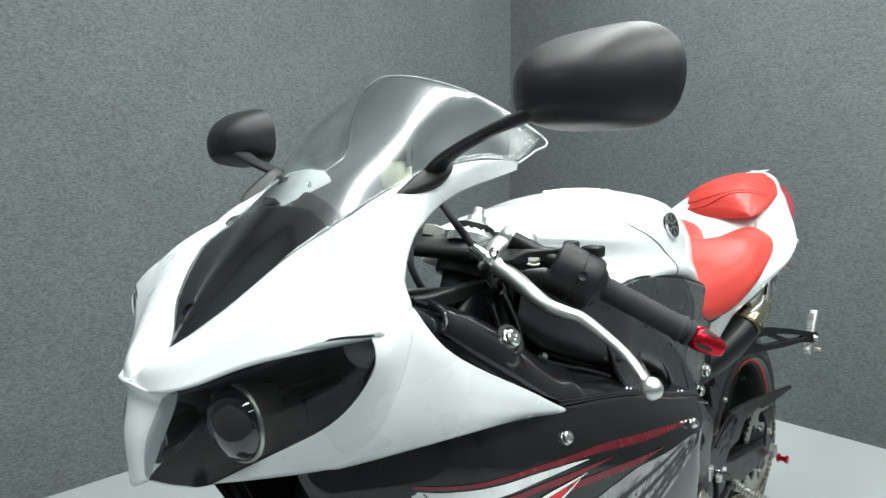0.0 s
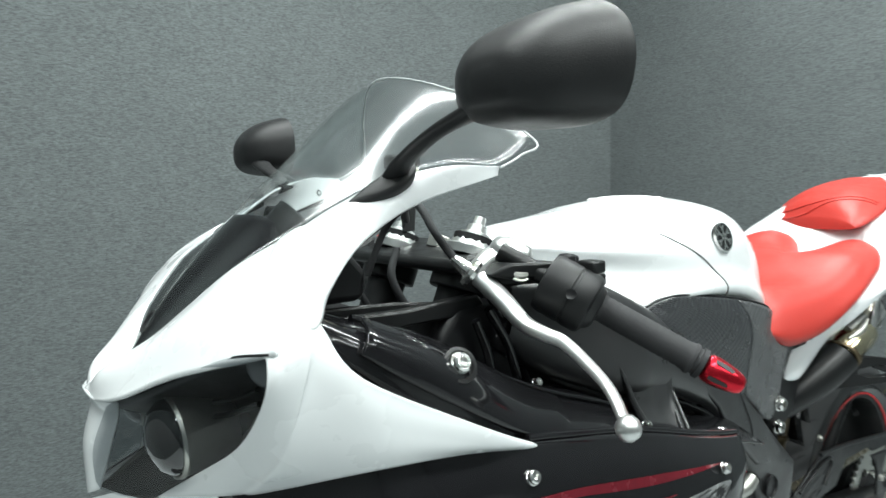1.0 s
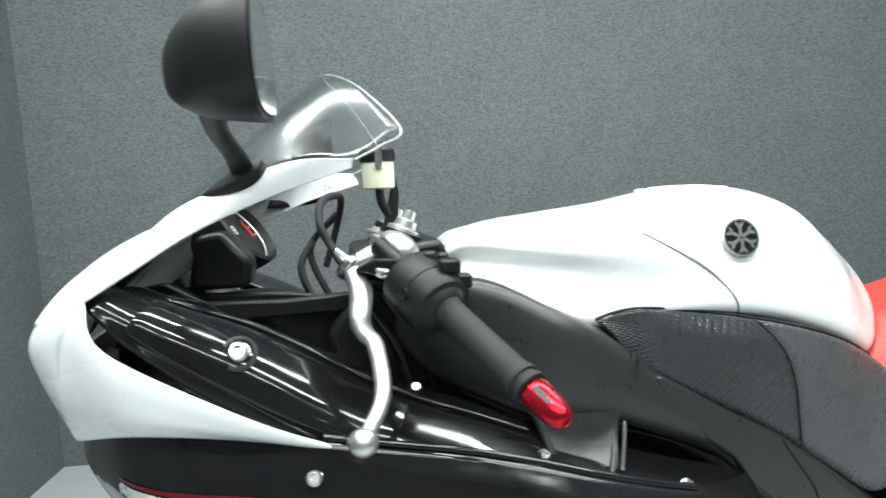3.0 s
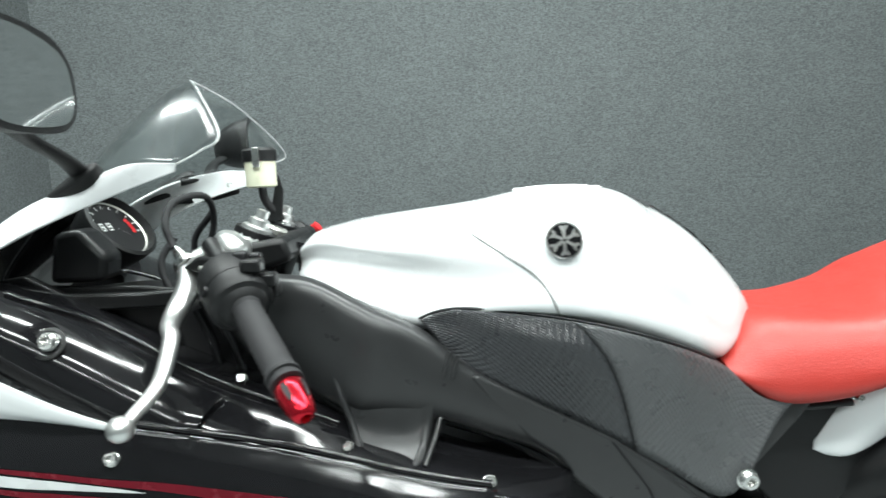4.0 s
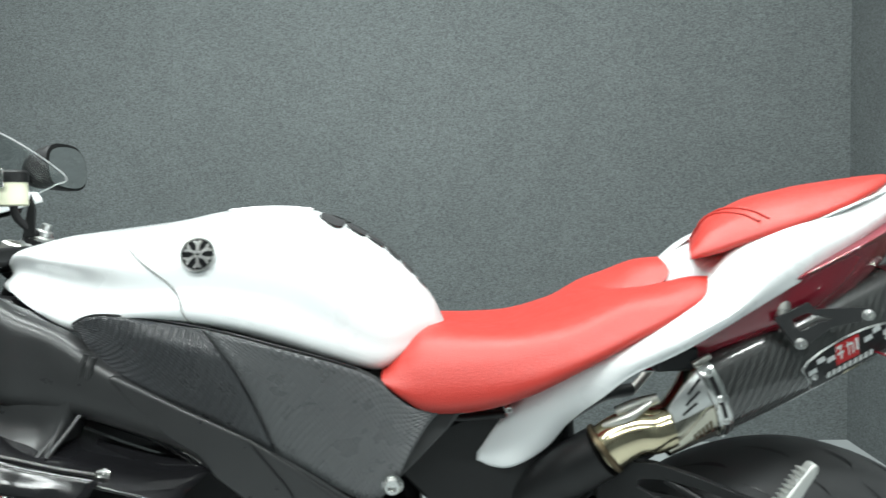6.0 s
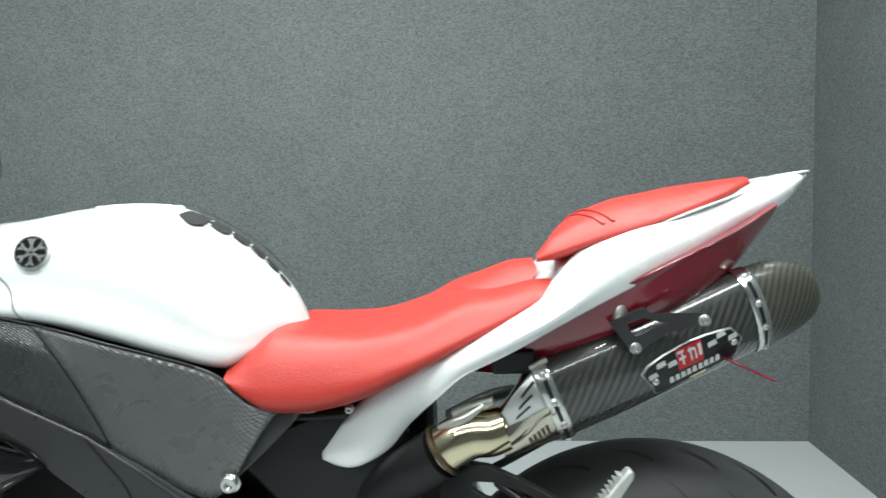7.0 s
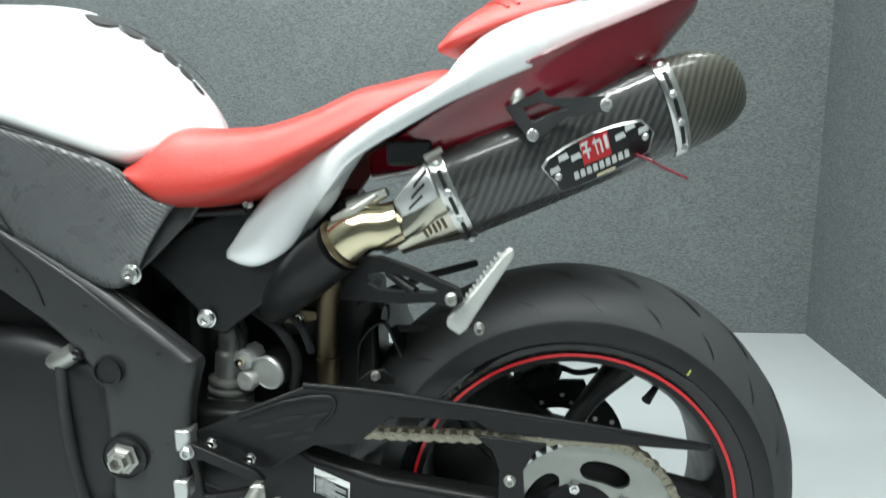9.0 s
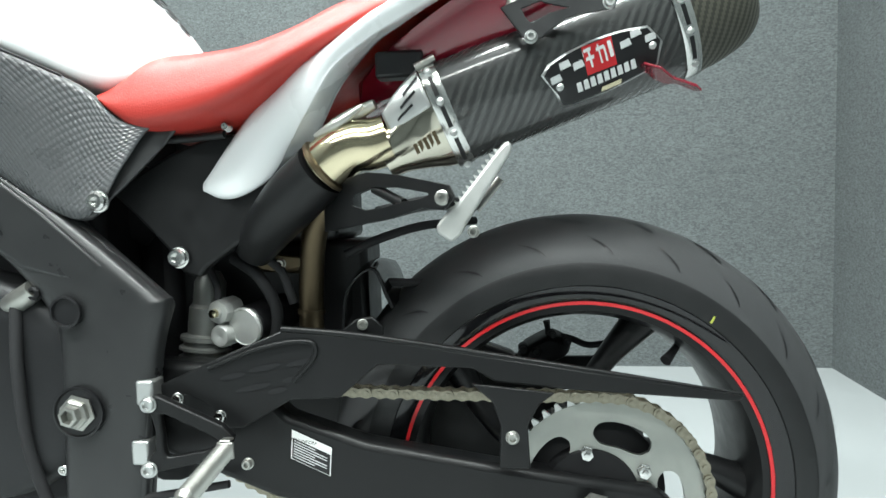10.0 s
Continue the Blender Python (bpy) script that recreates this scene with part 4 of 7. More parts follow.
for side in (1, -1):
    modify(part("side_fairing", patch_mesh("side_fairing", [[q if side == 1 else across(q) for q in r] for r in FAIR], 40, 30), GLOSS_BLACK, bike, "gloss black side fairing with red and silver graphics"), solid=0.003)

# left handlebar
G_IN, G_OUT = np.array((-1.150, -0.238, 0.946)), np.array((-1.089, -0.336, 0.882))
GD = (G_OUT - G_IN) / np.linalg.norm(G_OUT - G_IN)
thin = lambda profile, f, start=0.0, long=1.0: [(r * f, start + h * long) for r, h in profile]
bar = part("handlebar", tube_mesh("handlebar", [tuple(G_IN - GD * 0.10), tuple(G_OUT)], 0.011, 14, 8), SATIN_BLACK, bike)
grip_prof = [(0.0155, -0.002), (0.019, 0.0), (0.019, 0.006), (0.0168, 0.009)] + [(0.0168 + (0.0008 if k % 2 else 0.0), 0.012 + 0.004 * k) for k in range(26)] + [(0.018, 0.117), (0.0195, 0.119), (0.0195, 0.123), (0.0165, 0.124), (0.0165, 0.128), (0.019, 0.129), (0.019, 0.134), (0.012, 0.135)]
part("grip", lathe_mesh("grip", thin(grip_prof, 0.84, 0.016, 0.881), tuple(G_IN), tuple(GD), 28), RUBBER, bar, "ribbed black rubber grip")
part("bar_end", lathe_mesh("bar_end", [(0.0120, 0.136), (0.0143, 0.139), (0.0145, 0.148), (0.0125, 0.163), (0.0105, 0.171), (0.008, 0.175), (0.005, 0.176), (0.004, 0.171)], tuple(G_IN), tuple(GD), 18, angle=40), RED_ANOD, bar, "faceted red anodised bar end")
end_u = np.cross(GD, (0, 0, 1.0))
end_u /= np.linalg.norm(end_u)
end_v = np.cross(GD, end_u)
for k in range(5):
    a = radians(20 + 72 * k)
    d, e = np.cos(a) * end_u + np.sin(a) * end_v, -np.sin(a) * end_u + np.cos(a) * end_v
    part("slot", mesh("slot", [G_IN + GD * h + d * r + e * w for h, r, w in ((0.142, 0.0149, -0.002), (0.142, 0.0149, 0.002), (0.149, 0.0147, 0.0027), (0.160, 0.0134, 0.002), (0.162, 0.0131, 0.0), (0.160, 0.0134, -0.002), (0.149, 0.0147, -0.0027))], [tuple(range(7))]), DEEP_BLACK, bar)
SW = G_IN - GD * 0.010 - np.array((0, 0, 0.004))
switch = part("switch_box", lathe_mesh("switch_box", thin([(0.022, -0.036), (0.036, -0.034), (0.0385, -0.028), (0.0385, -0.004), (0.0375, -0.003), (0.0375, -0.001), (0.0385, 0.0), (0.0385, 0.016), (0.036, 0.02), (0.030, 0.022), (0.025, 0.028), (0.02, 0.03)], 0.86), tuple(SW), tuple(GD), 20, angle=30), PLASTIC, bar, "black handlebar switch housing")
part("switch_hole", lathe_mesh("switch_hole", [(0.0055, -0.002), (0.0055, 0.0015), (0.003, 0.0005)], (-1.181, -0.251, 0.955), (-0.75, -0.6, 0.25), 16), DEEP_BLACK, switch)
for k, (dx, dy, dz, w, m_) in enumerate(((0.020, -0.008, 0.030, 0.010, SATIN_BLACK), (0.033, 0.0, 0.014, 0.009, SATIN_BLACK), (0.004, 0.012, 0.037, 0.007, GREY_CAST), (0.018, 0.018, 0.034, 0.006, GREY_CAST), (0.034, 0.016, 0.0, 0.008, PLASTIC))):
    c = SW + np.array((dx, dy, dz))
    modify(part("button", box_mesh("button", tuple(c - (w, w * 1.2, 0.007)), tuple(c + (w, w * 1.2, 0.007))), m_, switch), bevel=0.003)
modify(part("perch_cover", plate_mesh("perch_cover", [(-1.225, 0.972), (-1.205, 0.984), (-1.165, 0.984), (-1.152, 0.975), (-1.16, 0.968), (-1.20, 0.966)], lambda x, z: -0.200 - 0.6 * (x + 1.19), 0.03), SATIN_BLACK, bar, "black cover plate of the lever perch"), bevel=0.003)
part("perch_casting", lathe_mesh("perch_casting", [(0.004, -0.026), (0.013, -0.022), (0.017, -0.010), (0.0175, 0.006), (0.014, 0.018), (0.005, 0.024)], (-1.176, -0.160, 0.990), (0.5, -0.75, -0.35), 20, angle=70), SILVER, bar, "pale cast lever clamp")
# clutch lever and perch
perch = part("lever_perch", tube_mesh("lever_perch", [(-1.160, -0.150, 0.986), (-1.183, -0.147, 0.986), (-1.205, -0.148, 0.982), (-1.228, -0.155, 0.976)], [0.012, 0.0155, 0.013, 0.008], 14, 20), SILVER, bar, "cast aluminium clutch lever perch")
part("clutch_lever", tube_mesh("clutch_lever", [(-1.224, -0.160, 0.968), (-1.219, -0.185, 0.951), (-1.222, -0.225, 0.928), (-1.218, -0.25, 0.920), (-1.210, -0.270, 0.912), (-1.208, -0.315, 0.882), (-1.224, -0.348, 0.860)], [0.012, 0.0125, 0.0105, 0.009, 0.008, 0.0068, 0.0062], 14, 44, 0.8), SILVER, bar, "bare aluminium clutch lever with ball end")
part("lever_ball", lathe_mesh("lever_ball", [(0.0005, -0.0115), (0.006, -0.0098), (0.0105, -0.005), (0.0118, 0), (0.0105, 0.005), (0.006, 0.0098), (0.0005, 0.0115)], (-1.227, -0.353, 0.857), (0, 1, 0), 24, angle=80), SILVER, bar)
modify(part("perch_bracket", plate_mesh("perch_bracket", [(-1.222, 0.964), (-1.215, 0.975), (-1.18, 0.978), (-1.168, 0.972), (-1.172, 0.960), (-1.20, 0.958)], lambda x, z: -0.178 - 0.9 * (x + 1.2), 0.012), SATIN_BLACK, bar, "black lever bracket"), bevel=0.003)
bolt((-1.193, -0.19, 0.972), 0.010, DULL, bar, (-0.2, -0.5, 0.85))
part("cable_adjuster", lathe_mesh("cable_adjuster", [(0.006, -0.03), (0.008, -0.012), (0.0155, -0.010), (0.017, -0.006), (0.0155, -0.002), (0.009, 0.0), (0.007, 0.012), (0.005, 0.02)], (-1.232, -0.149, 0.978), (-0.6, 0.45, 0.66), 20), BRIGHT, bar)
part("clutch_cable", tube_mesh("clutch_cable", [(-1.245, -0.142, 0.992), (-1.258, -0.128, 1.02), (-1.255, -0.10, 1.045), (-1.235, -0.05, 1.05), (-1.24, 0.0, 1.02), (-1.26, 0.02, 0.96)], 0.0045, 10, 40), RUBBER, bar)
# steering head: top clamp, fork legs, caps
STEER = np.array((-0.407, 0, -0.914))
modify(part("top_clamp", plate_mesh("top_clamp", [(-1.229, 0.969), (-1.229, 0.984), (-1.124, 0.996), (-1.114, 0.969), (-1.144, 0.959)], -0.125, 0.25), SATIN_BLACK, bike, "black fork top clamp"), bevel=0.008, segments=3)
for y in (-0.082, 0.082):
    c = np.array((-1.178, y, 1.004))
    fork = part("fork_leg", lathe_mesh("fork_leg", [(0.026, -0.02), (0.027, 0.0), (0.027, 0.28), (0.03, 0.285), (0.03, 0.62), (0.022, 0.63)], tuple(c), tuple(STEER), 24), DARK, bike)
    fork.location = (0.006, 0, -0.018)
    part("fork_cap", lathe_mesh("fork_cap", [(0.033, 0.006), (0.034, -0.004), (0.028, -0.007), (0.026, -0.014), (0.020, -0.016), (0.019, -0.024), (0.0135, -0.026), (0.0125, -0.034), (0.008, -0.036), (0.007, -0.046), (0.002, -0.047)], tuple(c), tuple(STEER), 16, angle=25), SILVER, fork, "stepped silver fork cap adjuster")
    modify(part("bar_clamp", lathe_mesh("bar_clamp", [(0.028, 0.018), (0.038, 0.019), (0.038, 0.05), (0.028, 0.051)], tuple(c), tuple(STEER), 28, closed=True), SATIN_BLACK, fork), bevel=0.002)
part("steering_nut", lathe_mesh("steering_nut", [(0.017, 0.004), (0.017, -0.010), (0.012, -0.013), (0.009, -0.013), (0.008, -0.004)], (-1.159, 0, 0.990), tuple(STEER), 6, angle=20), DULL, bike)
bolt((-1.190, -0.124, 0.975), 0.008)
# right bar, master cylinder and fluid reservoir
rbar = part("right_handlebar", tube_mesh("right_handlebar", [(-1.19, 0.11, 0.985), (-1.15, 0.238, 0.946), (-1.089, 0.336, 0.882)], [0.012, 0.017, 0.018], 16, 16), RUBBER, bike)
modify(part("throttle_housing", lathe_mesh("throttle_housing", [(0.02, -0.03), (0.032, -0.026), (0.034, 0.0), (0.032, 0.022), (0.02, 0.026)], (-1.162, 0.21, 0.962), (0.46, 0.74, -0.49), 16, angle=30), PLASTIC, rbar), bevel=0.003)
part("stop_switch", lathe_mesh("stop_switch", [(0.010, 0), (0.010, 0.008), (0.004, 0.010)], (-1.133, 0.195, 0.985), (0.75, -0.2, 0.6), 12), RED_PAINT, rbar)
RV = np.array((-1.208, 0.045, 1.055))
res = part("fluid_reservoir", lathe_mesh("fluid_reservoir", [(0.018, 0.0), (0.0215, 0.002), (0.022, 0.036), (0.0215, 0.038)], tuple(RV), (0, 0, 1), 28), RESERVOIR, bike, "cloudy yellowish brake fluid reservoir with black cap")
res.location = (0.026, 0, 0.003)
part("cap", lathe_mesh("cap", [(0.0235, 0.037), (0.0245, 0.039), (0.0245, 0.052), (0.022, 0.055), (0.0215, 0.0555)], tuple(RV), (0, 0, 1), 24), PLASTIC, res, "ribbed black screw cap")
modify(part("cap_clip", box_mesh("cap_clip", (-1.213, 0.0185, 1.083), (-1.203, 0.0225, 1.111)), BRIGHT, res), bevel=0.001)
part("hose", tube_mesh("hose", [(-1.208, 0.045, 1.058), (-1.205, 0.05, 1.035), (-1.190, 0.07, 1.01), (-1.185, 0.1, 1.0)], 0.006, 10, 20), RUBBER, res)
modify(part("reservoir_bracket", plate_mesh("reservoir_bracket", [(-1.205, 1.005), (-1.185, 1.005), (-1.18, 1.05), (-1.186, 1.075), (-1.193, 1.05)], 0.055, 0.004), PLASTIC, res), bevel=0.001)
# instruments
GA = np.array((0.75, -0.2, 0.58))
GA /= np.linalg.norm(GA)
GC = np.array((-1.362, -0.022, 1.012))
gu = np.cross(GA, (0, 0, 1.0))
gu /= np.linalg.norm(gu)
gv = np.cross(gu, GA)
gauge = part("instrument_panel", lathe_mesh("instrument_panel", [(0.03, -0.05), (0.044, -0.03), (0.050, -0.004), (0.052, 0.012), (0.047, 0.014), (0.043, 0.0)], tuple(GC), tuple(GA), 40), PLASTIC, bike, "round rev counter in a black housing")
part("dial", lathe_mesh("dial", [(0.0435, 0.0), (0.043, 0.0015), (0.001, 0.0016)], tuple(GC), tuple(GA), 40), DEEP_BLACK, gauge)
part("dial_ring", lathe_mesh("dial_ring", [(0.0425, 0.002), (0.0437, 0.003), (0.0437, 0.004), (0.0415, 0.003)], tuple(GC), tuple(GA), 40, closed=True), DULL, gauge)
modify(part("display", plate_mesh("display", [(-1.405, 0.955), (-1.395, 1.015), (-1.365, 1.02), (-1.335, 0.985), (-1.34, 0.955)], -0.115, 0.05), DEEP_BLACK, gauge), bevel=0.008)
g0 = GC + GA * 0.0025
for k in range(12):
    a = radians(-30 + 20 * k)
    d, e = np.cos(a) * gu + np.sin(a) * gv, -np.sin(a) * gu + np.cos(a) * gv
    c = g0 + 0.036 * d
    part("tick", mesh("tick", [c - d * 0.003 - e * 0.0006, c + d * 0.003 - e * 0.0006, c + d * 0.003 + e * 0.0006, c - d * 0.003 + e * 0.0006], [(0, 1, 2, 3)]), RED_PAINT if k < 3 else WHITE_MATTE, gauge)
for k in range(5):
    a0, a1 = radians(150 + 10 * k), radians(159 + 10 * k)
    part("red_zone", mesh("red_zone", [g0 + r * (np.cos(a) * gu + np.sin(a) * gv) for r, a in ((0.025, a0), (0.031, a0), (0.031, a1), (0.025, a1))], [(0, 1, 2, 3)]), RED_PAINT, gauge)
for d0 in (0.024, 0.011):
    c = g0 + gu * d0 + gv * 0.004 + GA * 0.0005
    for e0, e1, h0, h1 in ((-0.0035, -0.0022, -0.006, 0.006), (0.0022, 0.0035, -0.006, 0.006), (-0.0022, 0.0022, 0.0046, 0.006), (-0.0022, 0.0022, -0.0008, 0.0008), (-0.0022, 0.0022, -0.006, -0.0046)):
        part("display_segment", mesh("display_segment", [c + gu * e0 + gv * h0, c + gu * e1 + gv * h0, c + gu * e1 + gv * h1, c + gu * e0 + gv * h1], [(0, 1, 2, 3)]), WHITE_MATTE, gauge)
part("needle", mesh("needle", [g0 + GA * 0.002 + gu * 0.002, g0 + GA * 0.002 - gu * 0.022 - gv * 0.02, g0 + GA * 0.002 - gv * 0.002], [(0, 1, 2)]), WHITE_MATTE, gauge)
# screen stay under the wing, both sides
for side in (-1,):
    modify(part("screen_bracket", patch_mesh("screen_bracket", [[(-1.345, -0.135 * side, 1.04), (-1.335, -0.142 * side, 1.062)], [(-1.29, -0.150 * side, 1.042), (-1.285, -0.160 * side, 1.072)], [(-1.245, -0.160 * side, 1.052), (-1.243, -0.172 * side, 1.078)]], 12, 4), PLASTIC, bike), solid=0.003)
    for x, z in ((-1.282, 1.06), (-1.258, 1.066)):
        bolt((x, -0.155 * side, z), 0.005, axis=(0.3, 1 * side, 0.2))
# fasteners of the fairing
for at, r in (((-1.272, -0.282, 0.803), 0.0065), ((-1.466, -0.182, 0.799), 0.0065), ((-0.987, -0.304, 0.731), 0.006), ((-1.331, -0.259, 0.9165), 0.0085), ((-1.169, -0.186, 0.846), 0.005), ((-1.051, -0.244, 0.782), 0.005), ((-0.906, -0.255, 0.737), 0.0065)):
    bolt(at, r, axis=(0, -1, 0.5))
# added black plate between the fork and the frame: darkens the gaps, hides the wall
modify(part("dark_backing", plate_mesh("dark_backing", [(-1.245, 0.80), (-1.262, 0.90), (-1.235, 0.935), (-1.16, 0.936), (-1.08, 0.928), (-1.03, 0.89), (-1.0, 0.80)], lambda x, z: -0.13 - 0.15 * max(0.0, x + 1.15), 0.05), DEEP_BLACK, bike), bevel=0.012, segments=3)
modify(part("radiator_shroud", plate_mesh("radiator_shroud", [(-1.42, 0.80), (-1.40, 0.90), (-1.30, 0.915), (-1.22, 0.88), (-1.2, 0.80)], 0.02, 0.04), DEEP_BLACK, bike), bevel=0.01)
# main instrument and radiator clutter inside the cowl
modify(part("air_duct", loft_mesh("air_duct", [[(x, y, z) for y, z in ((-0.09, 0.86 + dz), (-0.1, 0.93 + dz), (0, 0.95 + dz), (0.1, 0.93 + dz), (0.09, 0.86 + dz), (0, 0.84 + dz))] for x, dz in ((-1.49, -0.03), (-1.4, -0.015), (-1.3, -0.02), (-1.26, -0.08))], 24, 12), DARK, bike))
for pts in ([(-1.44, -0.13, 0.92), (-1.35, -0.10, 0.93), (-1.26, -0.08, 0.925), (-1.2, -0.07, 0.91)], [(-1.27, -0.07, 1.0), (-1.285, -0.08, 0.97), (-1.27, -0.09, 0.93), (-1.23, -0.09, 0.88)], [(-1.24, 0.0, 1.03), (-1.28, 0.03, 0.98), (-1.25, 0.02, 0.9)]):
    part("wiring_loom", tube_mesh("wiring_loom", pts, 0.0045, 10, 24), RUBBER, bike)
modify(part("steering_shield", plate_mesh("steering_shield", [(-1.41, 0.953), (-1.30, 0.946), (-1.215, 0.935), (-1.20, 0.85), (-1.42, 0.85)], -0.108, 0.008), SATIN_BLACK, bike), bevel=0.003)
modify(part("cowl_stay", plate_mesh("cowl_stay", [(-1.45, 0.965), (-1.425, 0.968), (-1.385, 0.944), (-1.30, 0.940), (-1.20, 0.944), (-1.19, 0.930), (-1.24, 0.922), (-1.39, 0.922), (-1.44, 0.94)], -0.128, 0.016), SATIN_BLACK, bike, "flat black cowl stay"), bevel=0.003)
# cables beside the fork
part("control_cable", tube_mesh("control_cable", [(-1.223, -0.15, 0.92), (-1.207, -0.15, 0.878), (-1.203, -0.15, 0.836)], 0.0055, 10, 16), GLOSS_BLACK, bike)
part("control_cable", tube_mesh("control_cable", [(-1.213, -0.16, 0.933), (-1.187, -0.16, 0.89), (-1.173, -0.16, 0.847)], 0.0055, 10, 16), GLOSS_BLACK, bike)
part("control_cable", tube_mesh("control_cable", [(-1.195, -0.145, 0.941), (-1.162, -0.145, 0.883), (-1.141, -0.145, 0.826)], 0.0055, 10, 16), GLOSS_BLACK, bike)
# front wheel below the cowl
FAX = (-1.42, 0.0, 0.284)
fw = part("front_wheel", lathe_mesh("rim", [(0.2, -0.04), (0.24, -0.05), (0.24, 0.05), (0.2, 0.04)], FAX, (0, 1, 0), 64, closed=True), SATIN_BLACK, bike)
part("tyre", lathe_mesh("tyre", [(0.235, -0.05), (0.275, -0.06), (0.305, -0.05), (0.322, -0.025), (0.329, 0), (0.322, 0.025), (0.305, 0.05), (0.275, 0.06), (0.235, 0.05)], FAX, (0, 1, 0), 72, closed=True, angle=60), TYRE, fw)
part("hub", lathe_mesh("hub", [(0.02, -0.1), (0.03, -0.05), (0.03, 0.05), (0.02, 0.1)], FAX, (0, 1, 0), 24), SATIN_BLACK, fw)
for k in range(5):
    a = radians(90 + 72 * k)
    part("spoke", tube_mesh("spoke", [(FAX[0] + np.cos(a) * r, 0, FAX[2] + np.sin(a) * r) for r in (0.02, 0.12, 0.21)], [0.02, 0.014, 0.018], 10, 8), SATIN_BLACK, fw)
# ---- surface details ----


def ribbon_mesh(name, fn, spine, out=(0, -0.0035, 0), n=30, m=5):
    """A thin decal on a sheet: spine holds (u, v from, v to)."""
    s = smooth_line(spine, n)
    v = [fn(u, a + (b - a) * k / (m - 1)) + np.array(out) for u, a, b in s for k in range(m)]
    return mesh(name, v, grid_faces(n, m))


fair_at = sheet_fn(FAIR)
fairings = [o for o in bike.children if o.name.startswith("side_fairing")]
near_fairing = fairings[0]
fair_line = np.array([[fair_at(u, v) for v in np.linspace(0, 0.75, 120)] for u in np.linspace(0, 1, 120)]).reshape(-1, 3)


def fair_xz(x, z, out=0.0024):
    """The place on the left side fairing at a length and height."""
    d = (fair_line[:, 0] - x) ** 2 + (fair_line[:, 2] - z) ** 2
    k = np.argpartition(d, 6)[:6]
    w = 1 / (d[k] + 1e-7)
    return np.array((x, (fair_line[k, 1] * w).sum() / w.sum() - out, z))


def fair_ribbon(name, spine, material, label="", out=0.0024, n=36, m=3):
    """A printed ribbon on the fairing: (x, top, bottom) along it."""
    s = smooth_line(spine, n)
    v = [fair_xz(x, a + (b - a) * k / (m - 1), out) for x, a, b in s for k in range(m)]
    return part(name, mesh(name, v, grid_faces(n, m), angle=180), material, near_fairing, label)


fair_ribbon("pinstripe", [(-1.45, 0.809, 0.805), (-1.402, 0.803, 0.799), (-1.34, 0.794, 0.789), (-1.277, 0.785, 0.779), (-1.219, 0.778, 0.770), (-1.143, 0.765, 0.755), (-1.072, 0.752, 0.744), (-0.985, 0.735, 0.734)], PRINT_RED, "dark red pinstripe")
fair_ribbon("silver_flash", [(-1.45, 0.803, 0.789), (-1.402, 0.797, 0.785), (-1.341, 0.787, 0.778), (-1.277, 0.7775, 0.773), (-1.24, 0.7705, 0.770)], GRAPHIC, "narrow silver flash")
fair_ribbon("pinstripe", [(-1.45, 0.787, 0.782), (-1.403, 0.783, 0.778), (-1.344, 0.775, 0.769), (-1.291, 0.769, 0.762), (-1.23, 0.762, 0.7585), (-1.19, 0.757, 0.7565)], PRINT_RED, "dark red pinstripe")
fair_ribbon("red_flash", [(-1.283, 0.757, 0.750), (-1.222, 0.750, 0.742), (-1.153, 0.740, 0.733), (-1.08, 0.7305, 0.7295)], PRINT_RED, "dark red tapering flash")
fair_ribbon("white_edge", [(-1.42, 0.757, 0.752), (-1.339, 0.759, 0.7545), (-1.303, 0.760, 0.7565), (-1.247, 0.7585, 0.758)], WHITE_MATTE, out=0.0030)
fair_ribbon("red_wedge", [(-1.42, 0.752, 0.70), (-1.339, 0.7545, 0.727), (-1.307, 0.756, 0.744), (-1.275, 0.757, 0.753), (-1.26, 0.7575, 0.757)], RED_PAINT, "red wedge with white edges")
fair_ribbon("white_edge", [(-1.42, 0.70, 0.694), (-1.339, 0.727, 0.723), (-1.307, 0.744, 0.7405), (-1.275, 0.753, 0.751), (-1.26, 0.757, 0.756)], WHITE_MATTE, out=0.0030)
FT = [(-1.30, 0.72, 0.66), (-1.19, 0.727, 0.655), (-1.141, 0.728, 0.657), (-1.071, 0.721, 0.672), (-1.001, 0.717, 0.693), (-0.972, 0.712, 0.708)]
feather = fair_ribbon("feather_print", FT, PRINT_GREY, "pale grey feather print with dark strokes", n=40, m=12)
ft_line = smooth_line(FT, 120)
ft_top, ft_low = (lambda x: np.interp(x, ft_line[:, 0], ft_line[:, 1])), (lambda x: np.interp(x, ft_line[:, 0], ft_line[:, 2]))
rng = random.Random(4)


def stroke(x0, f0, x1, f1, bend, wide):
    """A dark curved stroke across the feather print, from one (x, share of its height) to another."""
    v, n = [], 12
    for k in range(n):
        q = k / (n - 1)
        x, f = x0 + (x1 - x0) * q, f0 + (f1 - f0) * q + bend * math.sin(math.pi * q)
        z = ft_top(x) + (ft_low(x) - ft_top(x)) * min(max(f, 0.0), 1.0)
        w = wide * (0.25 + math.sin(math.pi * min(q + 0.08, 1)))
        v += [fair_xz(x, z + w, 0.0030), fair_xz(x + w * 0.4, z - w, 0.0030)]
    me = mesh("stroke", v, grid_faces(n, 2), angle=180)
    o = part("stroke", me, DEEP_BLACK, feather)
    return o


